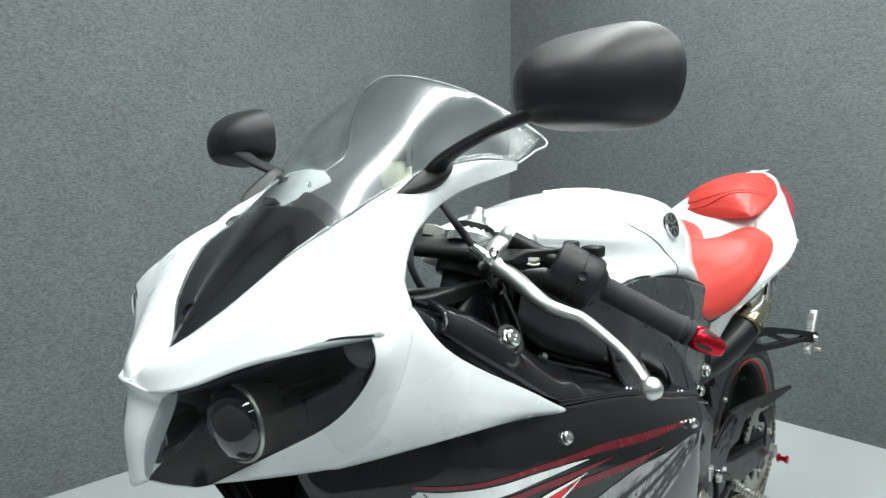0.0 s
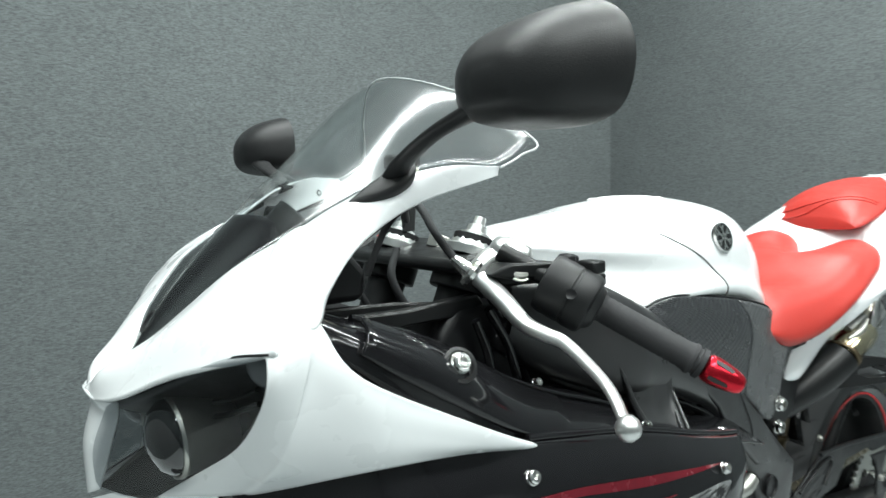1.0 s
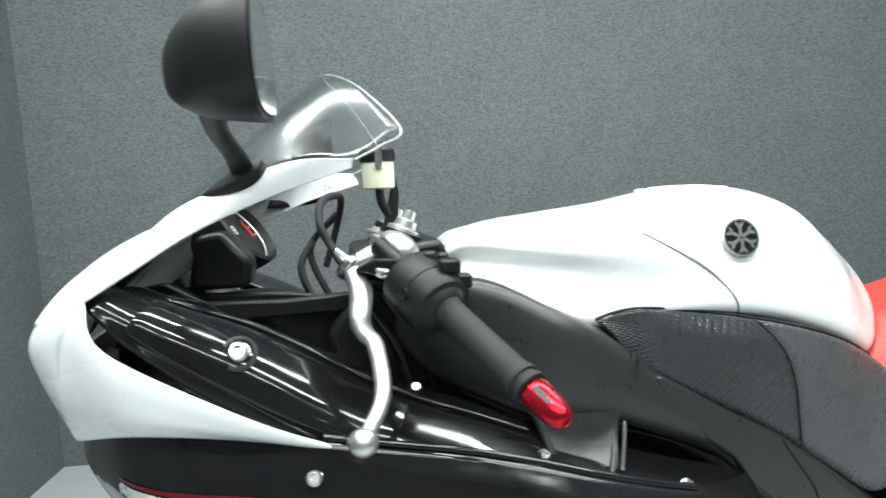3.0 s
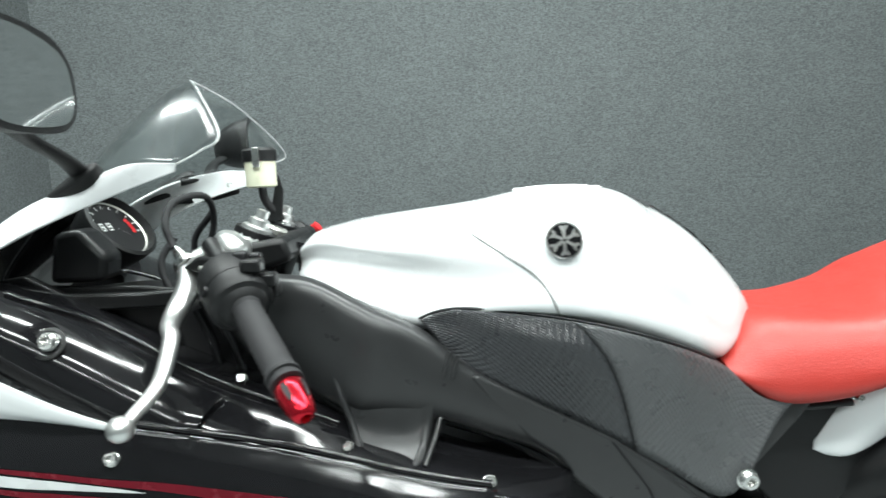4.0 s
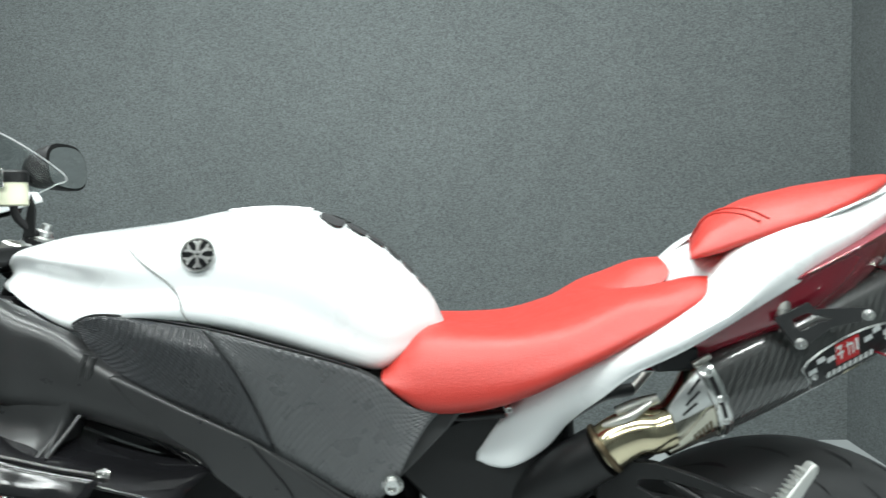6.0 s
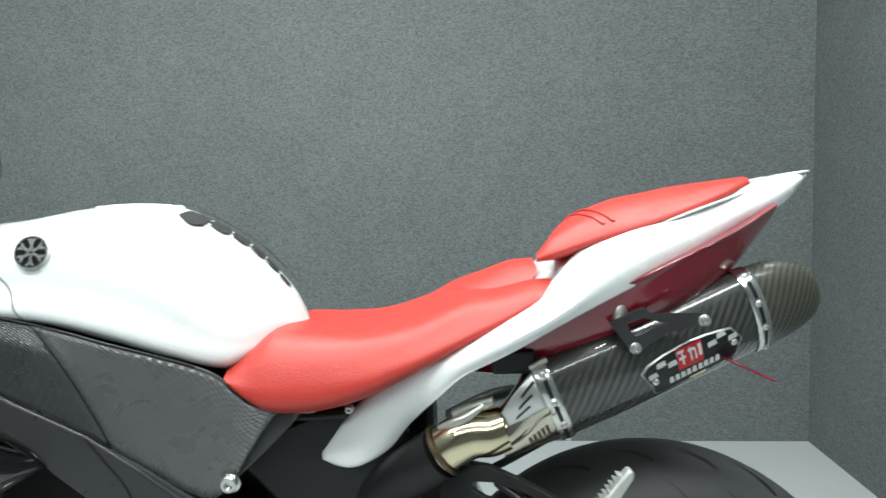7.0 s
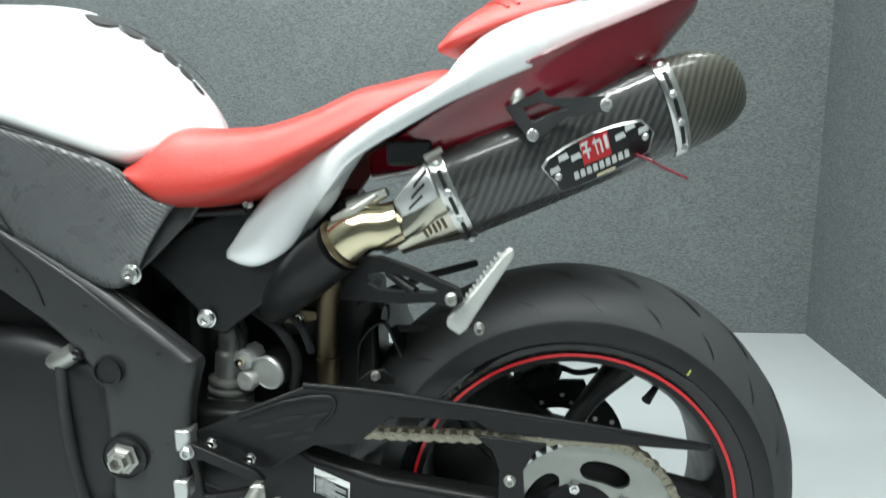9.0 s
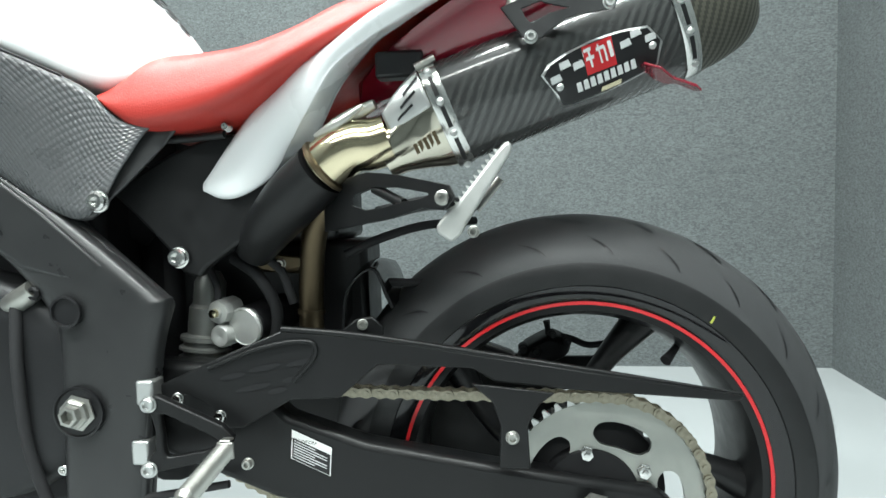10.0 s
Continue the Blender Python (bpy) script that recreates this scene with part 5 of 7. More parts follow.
for x0, f0, x1, f1, b in ((-1.29, 0.25, -1.02, 0.05, 0.12), (-1.27, 0.55, -0.99, 0.15, 0.14), (-1.24, 0.8, -0.985, 0.35, 0.12), (-1.2, 0.98, -0.99, 0.6, 0.05)):
    stroke(x0, f0, x1, f1, b, 0.0026)
for row, (fa, fb) in enumerate(((0.12, 0.38), (0.38, 0.62), (0.62, 0.88))):
    for k in range(30):
        x = -1.26 + 0.0088 * k + rng.uniform(-0.004, 0.004)
        stroke(x, fb + rng.uniform(-0.08, 0.12), x + rng.uniform(0.006, 0.03), fa + rng.uniform(-0.08, 0.08), rng.uniform(-0.14, 0.14), rng.uniform(0.0005, 0.0016))
# rim lip along the top of the side fairing
part("fairing_lip", tube_mesh("fairing_lip", [tuple(fair_at(u, 0.0) + (0, 0.004, 0.003)) for u in (0.42, 0.5, 0.6, 0.7, 0.8, 0.9, 0.99)], 0.004, 8, 40), GLOSS_BLACK, near_fairing)

# tank badge, seam, filler cap and rear protector
badge = part("tank_badge", lathe_mesh("tank_badge", [(0.0195, -0.003), (0.0195, 0.002), (0.0188, 0.003), (0.001, 0.003)], (-0.805, -0.1968, 0.979), (0, -0.97, 0.24), 40), GLOSS_BLACK, tank, "round black badge with silver rays")
part("badge_rim", lathe_mesh("badge_rim", [(0.0188, 0.0028), (0.0188, 0.004), (0.0210, 0.004), (0.0210, 0.0)], (-0.805, -0.1968, 0.979), (0, -0.97, 0.24), 40, closed=True), BRIGHT, tank)
bn = np.array((0, -0.97, 0.24))
bx, bz = np.array((1.0, 0, 0)), np.array((0, 0.24, 0.97))
for k in range(6):
    a = radians(90 + 60 * k)
    d, e = np.cos(a) * bx + np.sin(a) * bz, -np.sin(a) * bx + np.cos(a) * bz
    c = np.array((-0.805, -0.1968, 0.979)) + bn * 0.0036
    part("ray", mesh("ray", [c + d * r + e * w for r, w in ((0.0015, -0.0019), (0.0105, -0.0019), (0.0160, -0.0056), (0.0175, -0.0030), (0.0150, 0.0), (0.0175, 0.0030), (0.0160, 0.0056), (0.0105, 0.0019), (0.0015, 0.0019))], [tuple(range(9))]), BRIGHT, badge)
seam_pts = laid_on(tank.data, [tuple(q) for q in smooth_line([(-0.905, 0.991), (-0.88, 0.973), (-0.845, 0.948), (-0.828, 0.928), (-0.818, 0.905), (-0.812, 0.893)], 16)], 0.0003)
# grey line on the tank's crease: the joint's soft shade put into colour
part("joint_shade_line", tube_mesh("joint_shade_line", seam_pts, [0.0007] + [0.0013] * 15, 8, 40), JOINT_SHADE, tank)
part("filler_cap", lathe_mesh("filler_cap", [(0.062, -0.004), (0.062, 0.001), (0.058, 0.003), (0.045, 0.0025), (0.043, 0.0045), (0.02, 0.006), (0.001, 0.006)], (-0.765, 0.0, 1.0335), (0.02, 0, 1), 40), WHITE_MATTE, tank, "flush round fuel filler cap")
TANK_RINGS = ring_body([
    (-0.712, (0, 1.036), (0.135, 1.014), (0.192, 0.95), (0.19, 0.863), (0, 0.83)),
    (-0.655, (0, 1.011), (0.120, 0.979), (0.175, 0.915), (0.17, 0.838), (0, 0.81)),
    (-0.60, (0, 0.976), (0.10, 0.939), (0.142, 0.875), (0.135, 0.816), (0, 0.8)),
    (-0.56, (0, 0.937), (0.075, 0.913), (0.11, 0.865), (0.1, 0.83), (0, 0.81)),
    (-0.53, (0, 0.899), (0.05, 0.887), (0.072, 0.86), (0.06, 0.838), (0, 0.82))])
back_at = sheet_fn([q[-2:] + q[:4] for q in TANK_RINGS])
for k, (u0, u1, v0, v1) in enumerate(((0.12, 0.26, 0.40, 0.50), (0.275, 0.39, 0.40, 0.46), (0.405, 0.52, 0.40, 0.45), (0.535, 0.65, 0.40, 0.448), (0.665, 0.79, 0.40, 0.447), (0.81, 0.93, 0.42, 0.46))):
    for sgn in (1, -1):
        sp = [(u0, v0, v0 + (v1 - v0) * 0.8), ((u0 + u1) / 2 + 0.02, v0, v1), (u1, v0, v0 + (v1 - v0) * 0.75)]
        nrm = np.array((0.0016, 0, 0.0016))
        me = ribbon_mesh("tank_protector", back_at, sp, tuple(nrm), 12, 6)
        for vv in me.vertices:
            vv.co.y *= sgn
        part("tank_protector", me, RUBBER, tank, "black tank protector strip")

# knee grips: two fields of dimpled rubber on the side cover
def dimple_material(name, color, rough):
    m = mat(name, color, rough, vary=0.1)
    n, l = m.node_tree.nodes, m.node_tree.links
    b = n["Principled BSDF"]
    co, mp, v, p = n.new("ShaderNodeTexCoord"), n.new("ShaderNodeMapping"), n.new("ShaderNodeTexVoronoi"), n.new("ShaderNodeBump")
    mp.inputs["Rotation"].default_value = (0, 0, radians(45))
    v.inputs["Scale"].default_value, v.inputs["Randomness"].default_value = 150, 0.0
    p.inputs["Strength"].default_value, p.inputs["Distance"].default_value = 0.75, 0.002
    p.invert = True
    l.new(co.outputs["UV"], mp.inputs[0]), l.new(mp.outputs[0], v.inputs["Vector"])
    l.new(v.outputs["Distance"], p.inputs["Height"]), l.new(p.outputs[0], b.inputs["Normal"])
    return m


# the rear field's paler grey carries the rubber's sheen in its base colour
GRIP_A, GRIP_SHEEN = dimple_material("dimpled_grip_dark", (0.034, 0.036, 0.039), 0.3), dimple_material("dimpled_grip_sheen", (0.085, 0.088, 0.091), 0.3)
for o in [q for q in bike.children if q.name.startswith("tank_side_cover")]:
    s = -1 if o.data.vertices[0].co.y > 0 else 1
    rows_ = [[q if s == 1 else across(q) for q in r] for r in pad_rows]
    at_ = sheet_fn(rows_)
    def field(u0, u1, sh0, sh1, m_, lab):
        g = [[tuple(at_(max(u0 + sh0 * j / 5, 0) * (1 - i / 7) + (u1 + sh1 * j / 5) * i / 7, 0.012 + 0.975 * j / 5) + np.array((0, -0.0058 * s, 0))) for j in range(6)] for i in range(8)]
        modify(part("knee_grip", patch_mesh("knee_grip", g, 24, 16), m_, o, lab), solid=0.002)
    field(0.012, 0.345, 0.0, 0.1, GRIP_A, "dark dimpled rubber knee grip")
    field(0.35, 0.93, 0.1, -0.12, GRIP_SHEEN, "dimpled rubber knee grip")
    part("cover_edge", tube_mesh("cover_edge", [tuple(at_(u, 0.0) + np.array((0, -0.003 * s, 0.001))) for u in np.linspace(0.012, 0.64, 9)], 0.0016, 8, 40), GREY_CAST, o)

# seat trim
# black bar along the seat's lower edge, standing for the shadow line there
part("seat_shadow_line", tube_mesh("seat_shadow_line", [(-0.602, -0.128, 0.803), (-0.575, -0.134, 0.772), (-0.552, -0.138, 0.754), (-0.50, -0.146, 0.75), (-0.44, -0.15, 0.753)], 0.005, 8, 30), PLASTIC, seat)
pad_tree = BVHTree.FromPolygons([v.co for v in pad.data.vertices], [tuple(p.vertices) for p in pad.data.polygons])
for x0 in (-0.135, -0.122):
    line = []
    for f in np.linspace(-1, 1, 15):
        at, nor = pad_tree.ray_cast(Vector((x0 + 0.035 * f * f, -0.036 + 0.108 * f, 1.2)), Vector((0, 0, -1)))[:2]
        if at:
            line.append(tuple(at + nor * 0.0005))
    part("seam", tube_mesh("seam", line, 0.0022, 8, 50), RED_VINYL, pad)
part("lock", lathe_mesh("lock", [(0.012, -0.004), (0.012, 0.003), (0.009, 0.004), (0.004, 0.003), (0.003, 0.001)], (-0.138, -0.012, 0.925), (-0.72, 0, 0.69), 24), DULL, tail, "round seat lock")

# frame details
fyy = lambda x, z: fy(x, z) - 0.007
modify(part("frame_cover", plate_mesh("frame_cover", [(-0.918, 0.838), (-0.908, 0.840), (-0.838, 0.797), (-0.756, 0.750), (-0.70, 0.706), (-0.655, 0.668), (-0.585, 0.60), (-0.60, 0.575), (-0.68, 0.60), (-0.735, 0.645), (-0.80, 0.705), (-0.822, 0.735), (-0.855, 0.760), (-0.89, 0.80)], lambda x, z: fy(x, z) - 0.004, 0.02), FRAME_LIT, bike, "satin black frame side cover"), bevel=0.007, segments=4)
part("frame_seam", tube_mesh("frame_seam", [(-0.756, fy(-0.756, 0) - 0.0045, 0.745), (-0.735, fy(-0.735, 0) - 0.0048, 0.715), (-0.712, fy(-0.712, 0) - 0.0048, 0.68), (-0.70, fy(-0.7, 0) - 0.0048, 0.64)], 0.0013, 6, 20), DEEP_BLACK, bike)
modify(part("air_scoop", patch_mesh("air_scoop", [
    *[[(x0, fy(x0, 0) + 0.010, z0), (x1, fy(x1, 0) + 0.003, z1), p2, p3] for x0, z0, x1, z1, p2, p3 in (
        (-1.070, 0.870, -1.062, 0.842, (-1.048, -0.222, 0.80), (-1.034, -0.244, 0.762)), (-1.040, 0.872, -1.030, 0.836, (-1.022, -0.224, 0.79), (-1.013, -0.247, 0.755)),
        (-1.005, 0.872, -1.0, 0.826, (-0.997, -0.222, 0.784), (-0.994, -0.247, 0.752)), (-0.972, 0.872, -0.972, 0.826, (-0.976, -0.222, 0.786), (-0.982, -0.246, 0.754)),
        (-0.946, 0.872, -0.953, 0.83, (-0.963, -0.218, 0.795), (-0.973, -0.240, 0.760)))],
    [(-0.938, -0.165, 0.865), (-0.945, -0.17, 0.83), (-0.953, -0.185, 0.795), (-0.962, -0.2, 0.765)]], 30, 24), FRAME_LIT, bike, "moulded black air scoop"), solid=0.003)
part("scoop_ridge", tube_mesh("scoop_ridge", [(-1.064, fy(-1.064, 0) - 0.001, 0.852), (-1.056, -0.222, 0.825), (-1.047, -0.226, 0.80), (-1.034, -0.245, 0.762), (-1.02, -0.248, 0.752)], [0.002, 0.0035, 0.004, 0.004, 0.003], 10, 30), FRAME_LIT, bike)
part("scoop_ridge", tube_mesh("scoop_ridge", [(-0.938, fy(-0.938, 0) - 0.001, 0.868), (-0.948, fy(-0.948, 0) - 0.001, 0.84), (-0.957, -0.198, 0.815), (-0.966, -0.219, 0.787), (-0.983, -0.248, 0.757)], 0.0028, 10, 30), FRAME_LIT, bike)
part("scoop_ridge", tube_mesh("scoop_ridge", [(-0.929, fy(-0.929, 0) - 0.001, 0.863), (-0.938, fy(-0.938, 0) - 0.001, 0.838), (-0.946, -0.196, 0.815), (-0.955, -0.218, 0.787), (-0.972, -0.248, 0.757)], 0.0028, 10, 30), FRAME_LIT, bike)
part("frame_brace", tube_mesh("frame_brace", [(-0.945, -0.175, 0.775), (-0.88, -0.18, 0.752), (-0.826, -0.185, 0.722), (-0.83, -0.19, 0.708), (-0.87, -0.2, 0.695), (-0.91, -0.215, 0.682)], [0.004, 0.005, 0.009, 0.008, 0.006, 0.005], 12, 36), GLOSS_BLACK, bike)
for at, r in (((-0.587, -0.176, 0.677), 0.0115), ((-0.511, -0.138, 0.606), 0.0115), ((-0.435, -0.152, 0.761), 0.005)):
    bolt(at, r, BRIGHT, depth=0.009)
part("pivot_recess", lathe_mesh("pivot_recess", [(0.0315, -0.002), (0.0315, 0.0015), (0.029, 0.002), (0.0275, -0.0005), (0.001, -0.001)], (-0.622, -0.1837, 0.426), (0, -1, 0), 40), DEEP_BLACK, bike)
part("pivot_nut", lathe_mesh("pivot_nut", [(0.0225, 0.0), (0.0225, 0.002), (0.018, 0.003), (0.018, 0.009), (0.016, 0.0105), (0.0125, 0.0105), (0.012, 0.019), (0.0085, 0.0195), (0.008, 0.010)], (-0.622, -0.1845, 0.426), (0, -1, 0), 6, angle=20), DULL, bike, "large steel swing arm pivot nut")
part("frame_hole", lathe_mesh("frame_hole", [(0.0195, -0.001), (0.0195, 0.003), (0.0165, 0.0035), (0.0155, 0.0), (0.001, -0.0005)], (-0.630, -0.1837, 0.547), (0, -1, 0), 32), DEEP_BLACK, bike)
# engine covers beside the frame
cover = modify(part("engine_cover", loft_mesh("engine_cover", [[(-0.78 + 0.16 * c * f, y, 0.45 + 0.15 * s_ * f) for c, s_ in ((1, 0), (0.8, 0.7), (0, 1), (-0.8, 0.8), (-1, 0), (-0.8, -0.7), (0, -1), (0.8, -0.7))] for f, y in ((1.0, -0.12), (0.98, -0.15), (0.85, -0.172), (0.4, -0.18), (0.02, -0.18))], 40, 20), GREY_CAST, bike, "grey cast engine side cover"))
for x, z in ((-0.692, 0.53), (-0.66, 0.348), (-0.70, 0.36)):
    bolt((x, -0.16, z), 0.007, BRIGHT, cover)
part("hose_joint", tube_mesh("hose_joint", [(-0.74, -0.15, 0.55), (-0.70, -0.17, 0.56), (-0.675, -0.175, 0.575)], [0.012, 0.014, 0.012], 12, 12), DULL, bike)
bolt((-0.672, -0.178, 0.57), 0.008, DARK)
part("breather_pipe", tube_mesh("breather_pipe", [(-0.70, -0.175, 0.56), (-0.695, -0.185, 0.48), (-0.69, -0.18, 0.38), (-0.67, -0.17, 0.29)], 0.007, 10, 24), RUBBER, bike)

# shock absorber with its reservoir
shock = part("shock_absorber", lathe_mesh("shock_absorber", [(0.026, -0.035), (0.033, -0.03), (0.034, -0.016), (0.028, -0.014), (0.028, -0.009), (0.034, -0.007), (0.034, -0.003), (0.029, -0.001), (0.029, 0.004), (0.0335, 0.006), (0.0335, 0.012), (0.025, 0.015), (0.025, 0.05), (0.021, 0.055), (0.021, 0.085), (0.012, 0.1)], (-0.504, -0.086, 0.478), (0.1, 0.05, 1), 28), GREY_STEEL, bike, "grey rear shock absorber")
shock.location = (-0.012, 0.02, 0.006)
part("reservoir", lathe_mesh("reservoir", [(0.024, 0.0), (0.0265, 0.003), (0.0265, 0.085), (0.02, 0.09)], (-0.437, -0.108, 0.505), (0.35, 1, 0.12), 32), DARK, shock)
part("reservoir_cap", lathe_mesh("reservoir_cap", [(0.0255, 0.001), (0.0262, -0.003), (0.024, -0.006), (0.0225, -0.005), (0.001, -0.0055)], (-0.437, -0.108, 0.505), (0.35, 1, 0.12), 40), BRUSHED, shock, "turned silver reservoir cap")
part("adjuster", lathe_mesh("adjuster", [(0.017, 0.03), (0.017, 0.0), (0.0155, -0.004), (0.008, -0.005), (0.007, -0.009), (0.001, -0.0095)], (-0.4710, -0.112, 0.525), (0.25, 1, 0.05), 8, angle=20), BRUSHED, shock)
part("adjuster_screw", lathe_mesh("adjuster_screw", [(0.006, 0.0), (0.0055, -0.006), (0.001, -0.007)], (-0.4735, -0.1205, 0.5245), (0.25, 1, 0.05), 12), TITAN, shock)
part("adjuster", lathe_mesh("adjuster", [(0.0155, 0.03), (0.0155, 0.0), (0.013, -0.004), (0.006, -0.005), (0.001, -0.003)], (-0.4705, -0.112, 0.493), (0.25, 1, 0.05), 24), BRUSHED, shock)

# pipes and clutter behind the shock
part("header_pipe", tube_mesh("header_pipe", [(-0.33, -0.10, 0.67), (-0.352, -0.085, 0.635), (-0.362, -0.075, 0.585), (-0.366, -0.07, 0.53), (-0.37, -0.06, 0.46)], 0.0165, 16, 30), HOT_PIPE, bike, "heat-browned exhaust header pipe")
part("pipe_clamp", lathe_mesh("pipe_clamp", [(0.0185, -0.003), (0.0185, 0.003)], (-0.366, -0.07, 0.527), (0.05, -0.05, 1), 24), HOT_PIPE, bike)
part("link_pipe", tube_mesh("link_pipe", [(-0.36, -0.06, 0.585), (-0.40, -0.055, 0.588), (-0.44, -0.05, 0.59)], 0.011, 12, 12), HOT_PIPE, bike)
part("exhaust_sleeve", tube_mesh("exhaust_sleeve", [(-0.43, -0.10, 0.612), (-0.39, -0.13, 0.648), (-0.355, -0.150, 0.677), (-0.318, -0.166, 0.705)], [0.026, 0.032, 0.035, 0.034], 24, 24), SATIN_BLACK, bike, "black sleeve round the exhaust pipe")
for lo, hi in (((-0.48, -0.06, 0.62), (-0.33, 0.11, 0.76)), ((-0.53, -0.02, 0.42), (-0.30, 0.09, 0.62))):
    modify(part("battery_tray", box_mesh("battery_tray", lo, hi), DEEP_BLACK, bike), bevel=0.01)
for pts, r in (([(-0.47, -0.07, 0.60), (-0.43, -0.085, 0.575), (-0.41, -0.08, 0.53), (-0.42, -0.07, 0.48)], 0.008), ([(-0.44, -0.08, 0.61), (-0.40, -0.09, 0.585), (-0.385, -0.085, 0.54)], 0.006), ([(-0.50, -0.08, 0.59), (-0.485, -0.09, 0.56), (-0.49, -0.085, 0.53)], 0.005)):
    part("hose", tube_mesh("hose", pts, r, 10, 20), RUBBER, bike)
modify(part("pipe_bracket", plate_mesh("pipe_bracket", [(-0.435, 0.60), (-0.41, 0.605), (-0.375, 0.60), (-0.37, 0.588), (-0.40, 0.58), (-0.43, 0.585)], -0.085, 0.006), HOT_PIPE, bike), bevel=0.002)
bolt((-0.40, -0.086, 0.592), 0.006, DULL)
modify(part("hugger", patch_mesh("hugger", [[(-0.318, -0.10, 0.50), (-0.325, 0, 0.515), (-0.318, 0.10, 0.50)], [(-0.312, -0.09, 0.555), (-0.32, 0, 0.565), (-0.312, 0.09, 0.555)], [(-0.28, -0.085, 0.582), (-0.285, 0, 0.59), (-0.28, 0.085, 0.582)], [(-0.262, -0.085, 0.545), (-0.262, 0, 0.555), (-0.262, 0.085, 0.545)], [(-0.255, -0.085, 0.53), (-0.256, 0, 0.535), (-0.255, 0.085, 0.53)]], 20, 14), GLOSS_BLACK, bike, "black rear mudguard"), solid=0.003)
modify(part("hugger_tab", plate_mesh("hugger_tab", [(-0.318, 0.505), (-0.296, 0.522), (-0.276, 0.525), (-0.262, 0.512), (-0.262, 0.500)], -0.115, 0.004), SATIN_BLACK, bike), bevel=0.002)
bolt((-0.288, -0.116, 0.515), 0.006, DULL)
part("brake_hose", tube_mesh("brake_hose", [(-0.32, -0.06, 0.60), (-0.28, -0.05, 0.618), (-0.22, -0.02, 0.635), (-0.15, 0.05, 0.64)], 0.006, 10, 24), RUBBER, bike)
part("brake_hose", tube_mesh("brake_hose", [(-0.27, -0.04, 0.56), (-0.22, -0.03, 0.557), (-0.15, 0.0, 0.555)], 0.006, 10, 16), RUBBER, bike)

# exhaust: bands, elbow, heat plate, name plate, hanger
for s0 in (0.005, 0.296):
    rings = [can_ring(s0 + d, e) for d, e in ((-0.0085, 0.0003), (-0.0085, 0.0022), (0.0085, 0.0022), (0.0085, 0.0003))]
    band = part("band", loft_mesh("band", rings, 80, 10, caps=False, angle=25), BRIGHT, can, "polished steel silencer band")
    for lift in (0.034, 0.0, -0.034):
        q = [can_at(s0 + ds, lift + dl, 0.0031) for dl in (0.011, 0.004, -0.004, -0.011) for ds in (-0.0025, 0.0025)]
        part("slot", mesh("slot", q, grid_faces(4, 2)), DEEP_BLACK, band)
    for lift in (0.052, 0.017, -0.017, -0.05):
        c = can_at(s0, lift, 0.0022)
        part("rivet", lathe_mesh("rivet", [(0.0045, -0.001), (0.0045, 0.001), (0.003, 0.0022), (0.0005, 0.0024)], tuple(c), (0, -1, 0.15), 14), SILVER, band)
part("clamp_bolt", tube_mesh("clamp_bolt", [tuple(can_at(-0.006, 0.062, 0.004)), tuple(can_at(0.018, 0.062, 0.006))], 0.0045, 10, 6), DULL, can)
elbow = part("elbow_pipe", tube_mesh("elbow_pipe", [(-0.318, -0.166, 0.706), (-0.295, -0.17, 0.722), (-0.276, -0.172, 0.730), (-0.255, -0.172, 0.731), (-0.235, -0.172, 0.737)], [0.030, 0.0305, 0.030, 0.0295, 0.028], 32, 30), TITAN, bike, "polished gold-tinted exhaust elbow")
part("elbow_rim", lathe_mesh("elbow_rim", [(0.031, -0.004), (0.0345, -0.002), (0.0345, 0.003), (0.031, 0.005)], (-0.315, -0.166, 0.708), (0.82, -0.1, 0.57), 36, closed=True), HOT_PIPE, elbow)


def cone_ring(s, f, r=0.0305):
    """Between the round elbow and the silencer's oval: f is 0 at the pipe and 1 at the band."""
    c = np.array((-0.174, -0.160, 0.755)) + AX * s - UP * 0.004
    out = []
    for k in np.linspace(0, 2 * np.pi, 24, endpoint=False):
        round_ = c + UP * r * np.cos(k + 0.45) - np.array((0, r * np.sin(k + 0.45), 0))
        out.append(round_ * (1 - f) + (can_point(0, k, -0.001) + AX * s) * f)
    return out


part("connector", loft_mesh("connector", [cone_ring(-0.078, 0.0), cone_ring(-0.06, 0.08), cone_ring(-0.035, 0.45), cone_ring(-0.015, 0.85), cone_ring(0.0, 1.0)], 64, 24, caps=False), CONE, elbow, "polished conical connector")


def shield_at(s, f):
    """A place on the heat plate over the connector: s along it, f from its lower to its upper edge."""
    top = np.interp(s, [-0.06, -0.035, -0.005], [0.030, 0.046, 0.058])
    low = np.interp(s, [-0.06, -0.005], [0.010, 0.016])
    p = can_at(s, low + (top - low) * f, 0.0045)
    return p + np.array((0, 0.010 * np.interp(s, [-0.06, -0.005], [0.5, 0]), 0))


heat = modify(part("heat_plate", patch_mesh("heat_plate", [[tuple(shield_at(s, f)) for f in (0, 0.33, 0.66, 1)] for s in (-0.060, -0.042, -0.024, -0.006)], 16, 14), SILVER, elbow, "slotted steel heat plate"), solid=0.0015)
for s0, f0 in ((-0.046, 0.22), (-0.038, 0.47), (-0.03, 0.72)):
    q = [shield_at(s0 + ds, f0 + df) + np.array((0, -0.0016, 0)) for ds, df in ((0, -0.06), (0.006, -0.02), (0.022, 0.05), (0.022, 0.13), (0.006, 0.07), (0, 0.03))]
    part("slot", mesh("slot", q, [tuple(range(6))]), DEEP_BLACK, heat)


